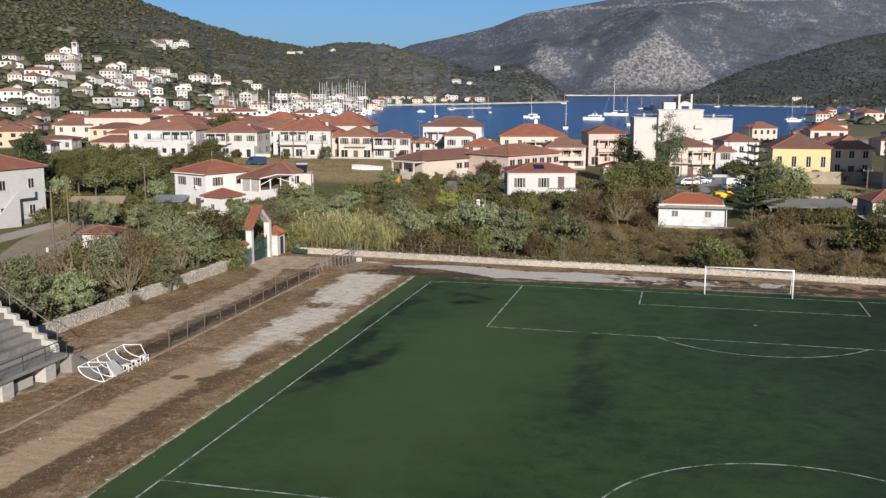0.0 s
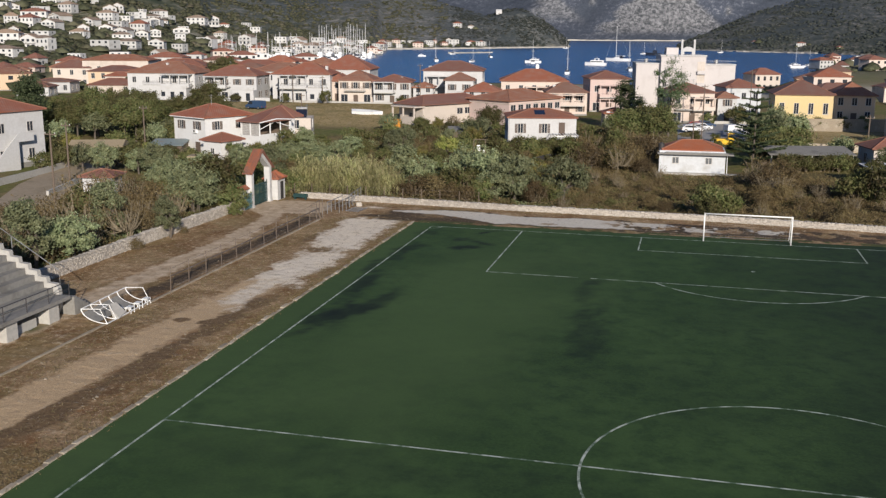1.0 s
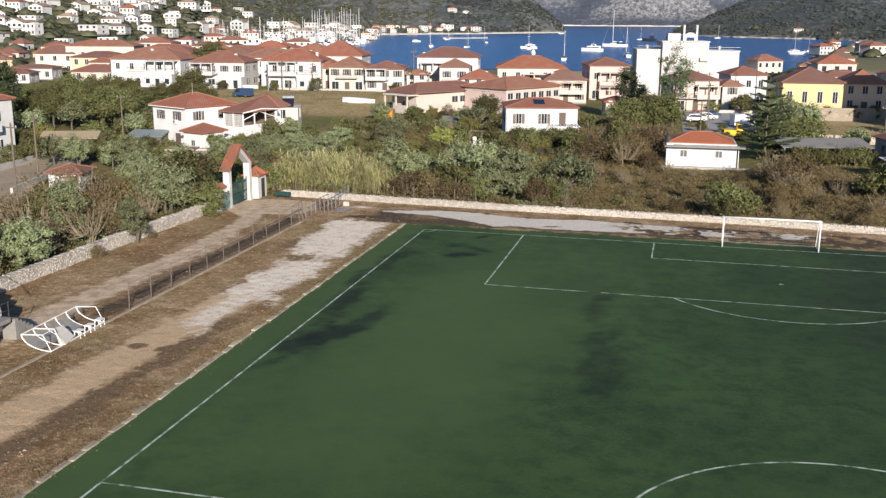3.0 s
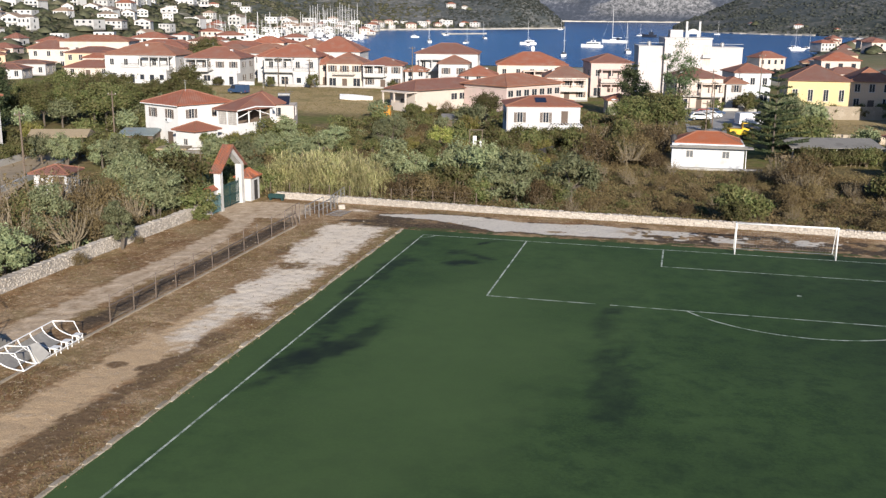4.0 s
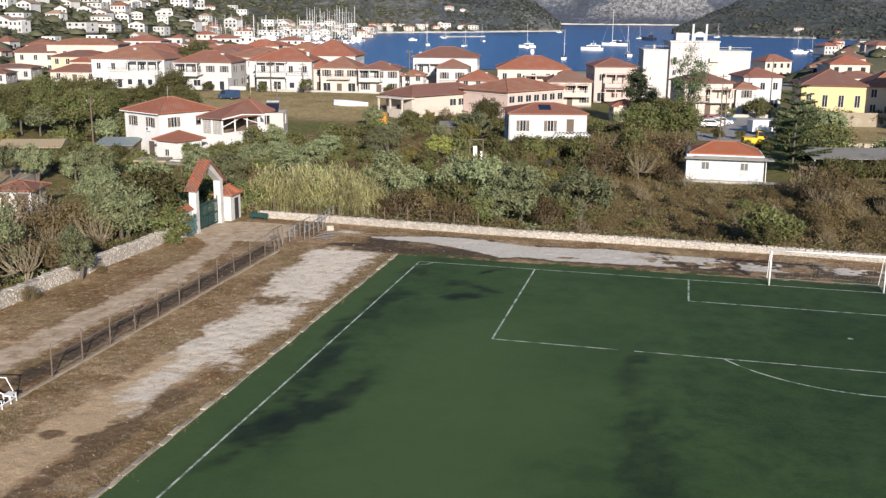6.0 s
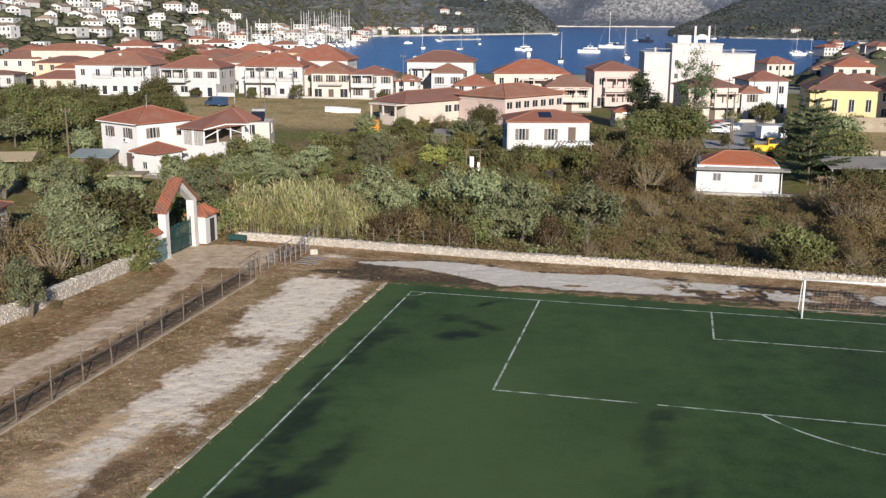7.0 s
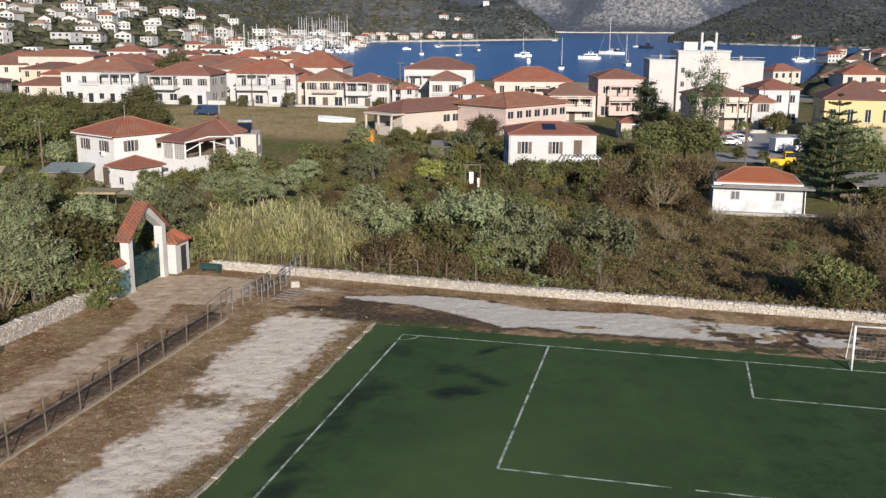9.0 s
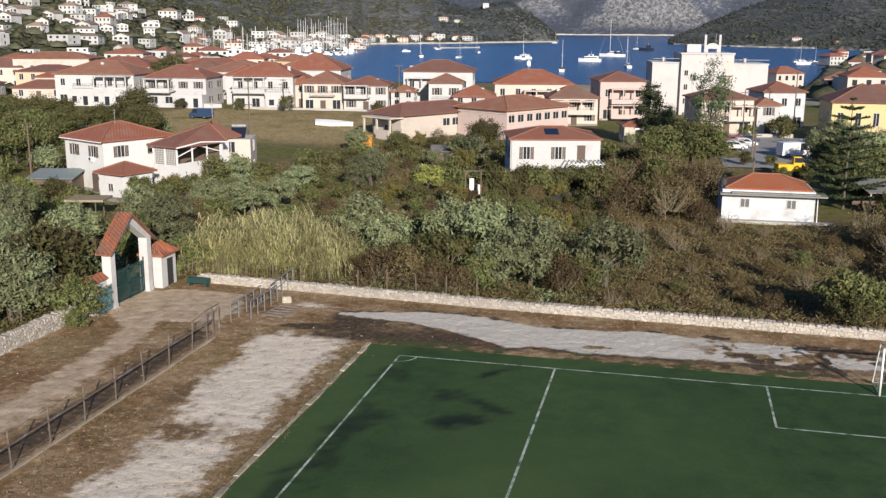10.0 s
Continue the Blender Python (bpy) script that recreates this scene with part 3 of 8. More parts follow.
def slat_panel(w, h):
    mb = MB().box(-w / 2, -0.04, 0, -w / 2 + 0.06, 0.0, h).box(w / 2 - 0.06, -0.04, 0, w / 2, 0.0, h)
    k = int(h / 0.12)
    for i in range(k):
        mb.box(-w / 2 + 0.06, -0.03, i * h / k, w / 2 - 0.06, -0.005, i * h / k + h / k * 0.75)
    return mb


def door(parent, face, along, w, h, size, mat_d):
    W, Dp = size
    at, turn = {"F": ((along, 0, 0), 0), "R": ((W, along, 0), 90), "L": ((0, Dp - along, 0), -90), "B": ((W - along, Dp, 0), 180)}[face]
    ob = part("door", shared(f"door_{w}_{h}", lambda: MB().box(-w / 2, -0.05, 0, w / 2, 0.02, h).box(-w / 2 - 0.09, -0.07, 0, -w / 2, 0.02, h + 0.09)
              .box(w / 2, -0.07, 0, w / 2 + 0.09, 0.02, h + 0.09).box(-w / 2, -0.07, h, w / 2, 0.02, h + 0.09)), mat_d, parent)
    ob.matrix_basis = pose(*at, 0, 0, turn)
    return ob


def balcony(parent, x0, x1, z, deep=1.3, y=0.0):
    """A slab with a thin rail on posts, on the front."""
    slab = part("balcony", MB().box(x0, y - deep, z - 0.18, x1, y, z), M_CONCW, parent)
    mb = MB().tube([(x0 + 0.05, y, z + 1), (x0 + 0.05, y - deep + 0.05, z + 1), (x1 - 0.05, y - deep + 0.05, z + 1), (x1 - 0.05, y, z + 1)], 0.035, 5)
    bal = MB()
    k = max(3, int((x1 - x0) / 0.35))
    for i in range(k + 1):
        xx = x0 + 0.05 + (x1 - x0 - 0.1) * i / k
        bal.tube([(xx, y - deep + 0.05, z), (xx, y - deep + 0.05, z + 1)], 0.016, 4)
    part("railing", mb, M_DARKMETAL, slab)
    tagged(part("baluster_run", bal, M_DARKMETAL, slab), kind="stuff")
    return slab


def chimney(parent, x, y, z0, z1, s=0.28):
    mb = MB().box(x - s, y - s, z0, x + s, y + s, z1).box(x - s - 0.06, y - s - 0.06, z1, x + s + 0.06, y + s + 0.06, z1 + 0.12)
    return part("chimney", mb, M_WHITE, parent)


def house(a, b, depth, z0, ze, zr, wall, label, roof=None, cols=3, floors=2, win=(1.0, 1.35), shutters=False, over=0.45, side=2, doors=True,
          rails=(), low_win=False, name="house", group="houses of the town", caps=True, win_z=0.95):
    """A house by the two front corners, its depth behind them, the heights of ground, eaves and ridge."""
    w = math.hypot(b[0] - a[0], b[1] - a[1])
    ang = math.degrees(math.atan2(b[1] - a[1], b[0] - a[0]))
    h = thing(name, pose(a[0], a[1], z0, 0, 0, ang), label, "house", group)
    body = MB().box(0, 0, -0.8, w, depth, ze - z0)
    part("wall", body, wall, h)
    part("plinth", MB().box(-0.04, -0.04, -0.8, w + 0.04, depth + 0.04, 0.35), M_CONC, h)
    if roof:
        hip_roof(w, depth, ze - z0, zr - z0, over, h, roof, caps)
    fh = (ze - z0) / floors
    for fl in range(floors):
        for i in range(cols):
            along = w * (i + 0.5) / cols
            if fl == 0 and doors and i == cols // 2:
                door(h, "F", along, 1.0, 2.1, (w, depth), M_SHUT)
                continue
            if low_win and fl == 0 and floors == 2:
                window(h, "F", along, 0.12, 1.7, 2.15, (w, depth))
                continue
            window(h, "F", along, fl * fh + win_z, *win, (w, depth), shutters)
        for i in range(side):
            along = depth * (i + 0.5) / side
            window(h, "R", along, fl * fh + win_z, *win, (w, depth), shutters)
            if not SIMPLE[0]:
                window(h, "L", along, fl * fh + win_z, *win, (w, depth), shutters)
    for x0, x1, z in rails:
        balcony(h, x0 * w, x1 * w, z)
    return h


# houses by the gardens
hl = house((-86.0, 53.0), (-78.7, 49.5), 9.2, -1.0, 5.0, 6.85, M_WHITEC, "white two-storey house with a red hipped tile roof", M_ROOF, cols=2, floors=2, side=2, win=(0.9, 1.3), shutters=True, win_z=1.1)
hc = thing("house", pose(-74.2, 52.6, -1.0, 0, 0, -18), "cream house with an open tiled veranda", "house", "houses of the town")
part("wall", MB().box(0, 0, -0.8, 4.0, 7.2, 2.5).box(-4.4, 7.2, -0.8, 1.6, 13.0, 5.4).box(1.6, 7.2, -0.8, 4.0, 7.5, 5.4).box(0, 0.15, 2.5, 0.15, 7.2, 5.4), M_WHITEC, hc)
# dark lining added inside the veranda, its colour stands for the shade there
part("inner_wall", MB().box(0.16, 7.08, 2.5, 3.9, 7.19, 5.4).box(0.16, 0.4, 2.5, 0.22, 7.08, 5.4), M_WOOD, hc)
v = [(-0.45, -0.45, 5.5), (4.45, -0.45, 5.5), (4.45, 7.8, 5.5), (2.0, 8.6, 5.5), (2.0, 13.4, 5.5), (-4.9, 13.4, 5.5), (-4.9, 6.8, 5.5), (-0.45, 6.8, 5.5), (1.2, 8.2, 7.45), (-0.6, 10.4, 7.45), (4.45, 3.4, 5.85)]
part("roof", MB().add(v + [(a, b, 5.36) for a, b, c in v[:8]], [(0, 1, 8), (1, 10, 8), (10, 2, 8), (2, 3, 8), (3, 4, 9, 8), (4, 5, 9), (5, 6, 9), (6, 7, 8, 9), (7, 0, 8), (18, 17, 16, 15, 14, 13, 12, 11), (0, 11, 12, 1), (1, 12, 13, 2, 10), (2, 13, 14, 3), (3, 14, 15, 4), (4, 15, 16, 5), (5, 16, 17, 6), (6, 17, 18, 7), (7, 18, 11, 0)]), M_ROOF, hc)
part("barge_board", MB().tube([(4.5, -0.45, 5.42), (4.5, 3.4, 5.78), (4.5, 7.8, 5.42)], 0.1, 5), M_WPAINT, hc)
rc = MB()
for a, b in ((0, 8), (1, 8), (2, 8), (8, 9)):
    rc.tube([v[a], v[b]], 0.10, 5)
part("ridge_cap", rc, M_HIP, hc)
part("parapet", MB().box(0, 0, 2.5, 4.0, 0.15, 3.3).box(3.85, 0.15, 2.5, 4.0, 7.2, 3.5), M_WHITEC, hc)
for q in ((0.0, 0.0), (1.9, 0.0), (3.86, 0.0), (3.86, 2.4), (3.86, 4.8), (3.86, 7.05)):
    part("post", MB().box(q[0], q[1], 3.2, q[0] + 0.14, q[1] + 0.14, 5.36), M_WPAINT, hc)
for a, b in (((3.93, 0.1, 4.3), (3.93, 3.6, 5.3)), ((3.93, 7.1, 4.3), (3.93, 3.6, 5.3))):
    part("brace", MB().tube([a, b], 0.07, 5), M_WPAINT, hc)
lat = MB()
for i in range(15):
    lat.box(0.1 + i * 0.26, 0.04, 3.3, 0.17 + i * 0.26, 0.08, 5.3)
for k in range(8):
    lat.box(0, 0.05, 3.45 + k * 0.26, 4.0, 0.07, 3.51 + k * 0.26)
part("lattice", lat, M_FRAME, hc)
part("blind", MB().box(0.1, 0.3, 3.3, 3.8, 0.36, 5.3), M_CONC, hc)
hx = house((-71.4, 62.0), (-66.7, 63.4), 5.6, -1.0, 4.2, 0, M_CREAM, "cream flat-roofed house annex under a solar water heater", None, cols=1, floors=2, side=1, doors=False)
hs = house((-77.6, 46.6), (-73.9, 45.3), 4.2, -1.0, 1.9, 3.1, M_WHITEC, "small white outbuilding with a red tile roof", M_ROOF2, cols=1, floors=1, side=0, win_z=1.0, win=(0.7, 0.8), doors=False)
hm = house((-34.1, 67.2), (-23.4, 69.9), 8.5, -1.2, 4.75, 6.05, M_WHITE, "white house with brown shutters and a solar panel on its roof", M_ROOF2, cols=0, floors=1, side=2, shutters=True, doors=False, win_z=3.6, win=(0.8, 1.4), over=0.25)
for q in (2.0, 5.9):
    window(hm, "F", q, 3.6, 0.8, 1.5, (11.0, 8.5), True)
hw = house((-9.5, 52.2), (-0.45, 52.4), 6.2, -1.35, 2.1, 3.4, M_WHITES, "low white cottage with an orange tile roof", M_ROOF2, cols=2, floors=1, side=1, doors=False, win_z=1.7, win=(0.82, 0.82), over=-0.25)
for w in list(hw.children):
    if w.name.startswith("window"):
        part("blind", shared("blind", lambda: MB().box(-0.40, -0.035, 0.02, -0.04, -0.02, 0.80).box(0.04, -0.035, 0.02, 0.40, -0.02, 0.80)), M_BLIND, w, "grey drawn blind")
lh = house((-110.7, 28.6), (-99.8, 26.4), 10, -0.8, 6.9, 9.1, M_WHITE, "large white house with outside stair and red roof", M_ROOF, cols=3, floors=2, side=2, rails=((0.2, 0.98, 3.9),))
for k in range(12):
    part("stair_step", MB().box(10.9, 0.6 + k * 0.3, -0.6, 12.2, 0.9 + k * 0.3, 0.3 + k * 0.3), M_CONCW, lh)
part("stair_parapet", MB().add([(12.2, 0.4, -0.6), (12.35, 0.4, -0.6), (12.35, 4.3, -0.6), (12.2, 4.3, -0.6), (12.2, 0.4, 1.2), (12.35, 0.4, 1.2), (12.35, 4.3, 4.7), (12.2, 4.3, 4.7)], [(0, 3, 2, 1), (4, 5, 6, 7), (0, 1, 5, 4), (1, 2, 6, 5), (2, 3, 7, 6), (3, 0, 4, 7)]), M_WHITE, lh)
part("stair_landing", MB().box(10.9, 4.2, 3.5, 12.35, 7.0, 3.75).box(12.2, 4.3, 3.75, 12.35, 7.0, 4.7), M_WHITE, lh)
sh = house((-73.8, 10.0), (-70.4, 10.7), 3.2, -0.9, 1.5, 2.3, M_WHITE, "low white shed with a worn red tile roof", M_ROOF, cols=2, floors=1, side=1, win=(0.7, 0.7))

# the school: a hall and a lower wing set back along its flank
sd = house((-43.5, 119.0), (-34.4, 133.7), 12.0, -1.5, 3.9, 6.0, M_PINK, "pink school hall with a row of brown windows", M_ROOFO, cols=7, floors=1, side=0, win=(1.55, 1.25), win_z=3.3, over=0.7, doors=False, name="school")
part("cornice", MB().box(-0.12, -0.12, 4.75, 17.4, 12.1, 4.9).box(-0.08, -0.08, 2.6, 17.36, 12.08, 2.7), M_CREAM, sd)
sc = house((-61.3, 113.6), (-50.7, 130.6), 7.6, -1.5, 3.0, 4.9, M_CREAM, "cream single-storey school wing with a corner porch", M_ROOF, cols=0, floors=1, side=0, over=0.9, doors=False, name="school")
for q in (11.2, 13.6, 16.0):
    window(sc, "F", q, 2.2, 1.7, 1.3, (20.0, 7.6))
part("porch_slab", MB().box(-3.0, -0.6, 4.1, 0.2, 7.0, 4.35), M_CREAM, sc)
for y in (-0.3, 3.2, 6.6):
    part("porch_column", MB().box(-2.8, y, -0.8, -2.5, y + 0.3, 4.1), M_CREAM, sc)
part("porch_wall", MB().box(-2.9, 0.0, -0.8, -2.6, 3.0, 2.2), M_CREAM, sc)
door(sc, "L", 4.4, 1.6, 2.6, (20.0, 7.6), M_DARKMETAL)

# the row along the meadow
ROW = []


def row_house(a, b, dep, z0, ze, zr, wall, lab, cols, rails):
    i = len(ROW)
    hall = wall is M_YELLOW
    ROW.append(house(a, b, dep, z0, ze, zr, wall, lab, (M_ROOFO, M_ROOF, M_ROOF)[i % 3], cols=cols, low_win=i < 17 and ze - z0 > 5.5, floors=1 if ze - z0 < 4 or hall else 2, side=2, rails=rails,
                     win_z=1.9 if hall else 0.95, doors=not hall, win=(0.9, 2.2) if hall else (1.0, 1.5), shutters=i in (1, 3, 4, 9, 12, 15)))


row_house((-154.6, 150.0), (-135.6, 152.0), 14, 0.3, 7.2, 10.2, M_WHITE, "long white house with a veranda and red roof", 5, ((0.25, 0.98, 3.8),))
row_house((-131.4, 150.0), (-117.4, 151.5), 11, 0.3, 6.8, 9.5, M_WHITE, "white two-storey house with balcony and red roof", 4, ((0.02, 0.5, 3.7),))
row_house((-110.6, 151.0), (-97.2, 153.0), 11, 0.3, 7.4, 10.4, M_WHITE, "white house with a wide balcony and orange roof", 4, ((0.05, 0.95, 3.8),))
row_house((-94.2, 151.0), (-85.3, 152.2), 10, 0.3, 6.1, 8.6, M_CREAM, "cream house with a small iron balcony", 3, ((0.2, 0.8, 3.3),))
row_house((-84.6, 150.6), (-75.2, 152.4), 10, 0.3, 5.8, 7.7, M_WHITE, "white house with a corner balcony and red roof", 3, ((0.02, 0.6, 3.1),))
row_house((-98.4, 155.0), (-94.0, 155.6), 9, 0.3, 5.6, 7.5, M_PEACH, "narrow peach house with a tiled roof", 1, ())
row_house((-75.0, 154.0), (-70.0, 154.8), 6, 0.3, 4.4, 5.8, M_WHITE, "small white house with a red roof", 2, ())
row_house((-106.0, 168.0), (-92.0, 170.0), 13, 0.0, 8.2, 12.0, M_WHITE, "white town house under a large red roof", 4, ())
row_house((-75.6, 166.0), (-60.0, 168.5), 12, -0.6, 8.3, 10.8, M_WHITE, "tall white house with a red roof and chimney", 4, ())
row_house((-67.6, 158.0), (-60.4, 159.4), 7, -0.6, 6.2, 8.2, M_WHITE, "white house with an arched window", 2, ((0.1, 0.9, 3.0),))
row_house((-60.2, 150.0), (-51.8, 151.6), 9, -1.2, 3.9, 6.2, M_WHITE, "low white house with a faded red roof", 3, ())
row_house((-54.4, 166.0), (-37.4, 169.4), 13, -1.0, 5.9, 8.9, M_PEACH, "peach house with deep eaves and red roof", 5, ((0.05, 0.6, 3.2),))
row_house((-39.8, 150.0), (-30.4, 152.4), 9, -1.4, 4.1, 6.6, M_PEACH, "peach house with a hipped red roof", 3, ((0.1, 0.9, 2.5),))
row_house((-31.0, 165.0), (-21.4, 167.6), 12, -1.4, 6.9, 8.9, M_PINK, "pink house with loggias and red roof", 3, ((0.3, 0.95, 3.6),))
row_house((-10.2, 139.0), (-0.6, 142.0), 10, -1.4, 5.2, 7.3, M_PEACH, "peach house beside the car park", 3, ((0.1, 0.5, 3.0),))
row_house((0.2, 143.0), (4.4, 144.2), 6, -1.4, 4.0, 5.4, M_WHITE, "small white house with red roof", 1, ())
row_house((2.4, 158.0), (10.6, 160.4), 9, -1.6, 5.6, 7.6, M_GREYW, "grey-white house with a red roof", 3, ())
row_house((11.5, 130.0), (23.2, 130.5), 12, 0.0, 5.8, 8.8, M_YELLOW, "yellow public house with tall dark windows", 4, ())
row_house((23.4, 131.6), (31.6, 132.0), 10.6, 0.0, 5.7, 8.4, M_OCHRE, "beige house wing beside the yellow one", 3, ())
row_house((-23.2, 121.0), (-18.4, 122.2), 5, -1.4, 1.6, 2.8, M_CREAM, "cream shed among trees", 1, ())
row_house((-183.0, 174.0), (-168.4, 178.0), 11, 0.4, 6.3, 8.0, M_OCHRE, "long ochre house with a red tile roof", 5, ())
row_house((-197.0, 192.0), (-176.5, 197.5), 12, 0.4, 9.0, 10.8, M_CREAM, "tall beige house with a faded tile roof", 6, ())
row_house((-173.0, 159.0), (-160.5, 162.0), 9, 0.3, 3.1, 5.0, M_CREAM, "low cream house under a wide red roof", 3, ())
row_house((-206.0, 189.0), (-194.5, 192.5), 9, 0.4, 6.6, 9.2, M_CREAM, "cream house with a steep tile roof", 3, ())
row_house((-193.5, 161.0), (-182.5, 164.0), 8, 0.3, 3.6, 4.6, M_WHITE, "long low white house at the edge of town", 4, ())
row_house((-187.0, 146.0), (-178.5, 148.5), 7, 0.2, 3.0, 4.4, M_WHITE, "small white house behind trees", 3, ())
row_house((-166.0, 178.0), (-148.0, 181.0), 13, 0.2, 7.8, 10.2, M_WHITE, "white house under a broad orange roof", 5, ())
row_house((-129.0, 174.0), (-113.5, 176.5), 12, 0.1, 7.2, 9.6, M_WHITE, "white house with a red hipped roof", 4, ())
row_house((-116.6, 160.0), (-109.0, 161.4), 10, 0.2, 7.0, 9.2, M_WHITE, "narrow white house with a red roof", 2, ())
row_house((-149.0, 196.0), (-131.0, 199.0), 12, 0.0, 7.4, 9.6, M_PEACH, "peach house with a red hipped roof", 5, ())

# verandas, terraces, chimneys and aerials of the row


def veranda(h, x0, x1, z0, z1, deep=2.2, posts=4, wall=None, y=0.0):
    """A covered veranda on the front: floor, parapet, posts and a flat roof slab."""
    v = part("veranda", MB().box(x0, y - deep, z0 - 0.2, x1, y, z0), M_CONCW, h)
    part("canopy", MB().box(x0 - 0.15, y - deep - 0.25, z1, x1 + 0.15, y, z1 + 0.18), wall or M_WHITE, v)
    part("parapet", MB().box(x0, y - deep, z0, x1, y - deep + 0.12, z0 + 0.75).box(x0, y - deep + 0.12, z0, x0 + 0.12, y, z0 + 0.75).box(x1 - 0.12, y - deep + 0.12, z0, x1, y, z0 + 0.75), wall or M_WHITE, v)
    for i in range(posts):
        xx = x0 + (x1 - x0 - 0.26) * i / (posts - 1)
        part("post", MB().box(xx, y - deep, z0 + 0.75, xx + 0.26, y - deep + 0.26, z1), wall or M_WHITE, v)
    return v


def terrace(h, x0, x1, deep, z, wall=None):
    """A flat-roofed ground floor built out in front, with a parapet, openings in its face."""
    t = part("terrace_block", MB().box(x0, -deep, -0.8, x1, 0, z), wall or M_WHITE, h)
    part("parapet", MB().box(x0 - 0.1, -deep - 0.1, z, x1 + 0.1, -deep + 0.1, z + 0.7), wall or M_WHITE, t)
    k = max(2, int((x1 - x0) / 2.6))
    for i in range(k):
        xx = x0 + (x1 - x0) * (i + 0.5) / k
        part("opening", MB().box(xx - 0.55, -deep - 0.03, 0.2 if i % 2 else 0.95, xx + 0.55, -deep + 0.02, 2.2), M_GLASS, t)
    return t


def aerial(h, x, y, z):
    part("aerial", MB().tube([(x, y, z), (x, y, z + 2.2)], 0.03, 4).tube([(x - 0.5, y, z + 2.0), (x + 0.5, y, z + 2.0)], 0.02, 3).tube([(x - 0.35, y, z + 1.7), (x + 0.35, y, z + 1.7)], 0.02, 3), M_STEEL, h)


terrace(ROW[0], 5.0, 18.0, 3.4, 3.1)
veranda(ROW[0], 10.5, 18.4, 3.4, 6.5, 2.6, 4)
veranda(ROW[1], 0.3, 6.2, 3.4, 6.2, 2.0, 3)
terrace(ROW[1], 8.2, 14.2, 3.0, 2.9)
veranda(ROW[2], 0.4, 7.6, 3.6, 6.8, 1.8, 4)
terrace(ROW[2], 7.8, 13.4, 2.2, 3.0)
veranda(ROW[4], 0.2, 5.2, 3.0, 5.5, 1.6, 3)
veranda(ROW[8], 1.0, 7.5, 4.6, 7.4, 1.6, 3)
veranda(ROW[11], 6.5, 14.5, 3.0, 5.4, 2.2, 4, M_PEACH)
veranda(ROW[12], 0.6, 8.8, 2.5, 4.9, 2.0, 4, M_PEACH)
veranda(ROW[13], 2.2, 9.6, 3.8, 6.6, 2.0, 4, M_PINK)
veranda(ROW[13], 2.2, 9.6, 0.6, 3.2, 2.0, 4, M_PINK)
veranda(ROW[14], 4.8, 9.8, 2.9, 5.4, 1.8, 3, M_PEACH)
for i, x, y, z in ((0, 9.5, 5.0, 8.9), (1, 10.8, 3.6, 8.0), (2, 11.8, 4.2, 8.6), (3, 2.2, 5.0, 7.0), (4, 6.8, 4.0, 6.2), (7, 3.0, 5.0, 9.5), (7, 11.0, 8.0, 9.5), (8, 1.2, 6.0, 9.4), (10, 6.0, 5.0, 6.2), (11, 13.2, 6.0, 8.2), (12, 2.0, 4.0, 6.6), (13, 7.4, 4.0, 8.8), (14, 2.0, 4.0, 7.2), (16, 6.0, 4.0, 8.0)):
    chimney(ROW[i], x, y, z - 1.6, z + 0.5, 0.32)
for i, x, y, z in ((0, 13.0, 8.0, 8.2), (1, 5.0, 6.0, 8.0), (3, 6.0, 6.0, 7.0), (8, 9.0, 7.0, 9.0), (11, 5.0, 8.0, 7.6), (14, 6.5, 5.0, 7.4)):
    aerial(ROW[i], x, y, z)

# hotel
ho = thing("hotel", pose(-20.7, 184.0, -2.0, 0, 0, 8.0), "large white flat-roofed hotel with two roof pylons", "hotel")
part("wall", MB().box(0, 0, -0.8, 6.4, 13, 12.3).box(6.4, -1.2, -0.8, 18.2, 13, 14.4).box(18.2, 0, -0.8, 26.2, 13, 12.1), M_HOTEL, ho)
part("parapet", MB().box(-0.15, -0.15, 12.3, 6.4, 13.15, 12.6).box(6.2, -1.4, 14.4, 18.4, 13.2, 14.75).box(18.2, -0.15, 12.1, 26.35, 13.15, 12.4), M_WHITE, ho)
arch = [(12.0, 14.4), (12.0, 18.8), (12.5, 18.8), (12.5, 16.6)] + [(13.9 + 1.4 * math.cos(t), 16.0 + 0.9 * math.sin(t)) for t in np.linspace(math.pi, 0, 9)][1:-1] + [(15.3, 16.6), (15.3, 18.8), (15.8, 18.8), (15.8, 14.4), (14.9, 14.4), (14.9, 15.6), (12.9, 15.6), (12.9, 14.4)]
part("roof_pylon", MB().prism(arch, 1, 3.0, 3.7), M_WHITE, ho)
for fl in range(4):
    window(ho, "F", 7.6, 1.2 + fl * 3.2 - 1.2, 0.8, 1.2, (26.2, 13)).location.y = -1.2
    window(ho, "F", 16.8, 1.0 + fl * 3.2, 1.1, 1.8, (26.2, 13)).location.y = -1.2
    for i in range(3):
        window(ho, "R", 2.5 + i * 4, 1.0 + fl * 3.0, 1.0, 1.4, (26.2, 13))
for z in (3.3, 6.5, 9.7):
    part("balcony", MB().box(16.0, -2.0, z, 18.2, -1.2, z + 0.9), M_HOTEL, ho)

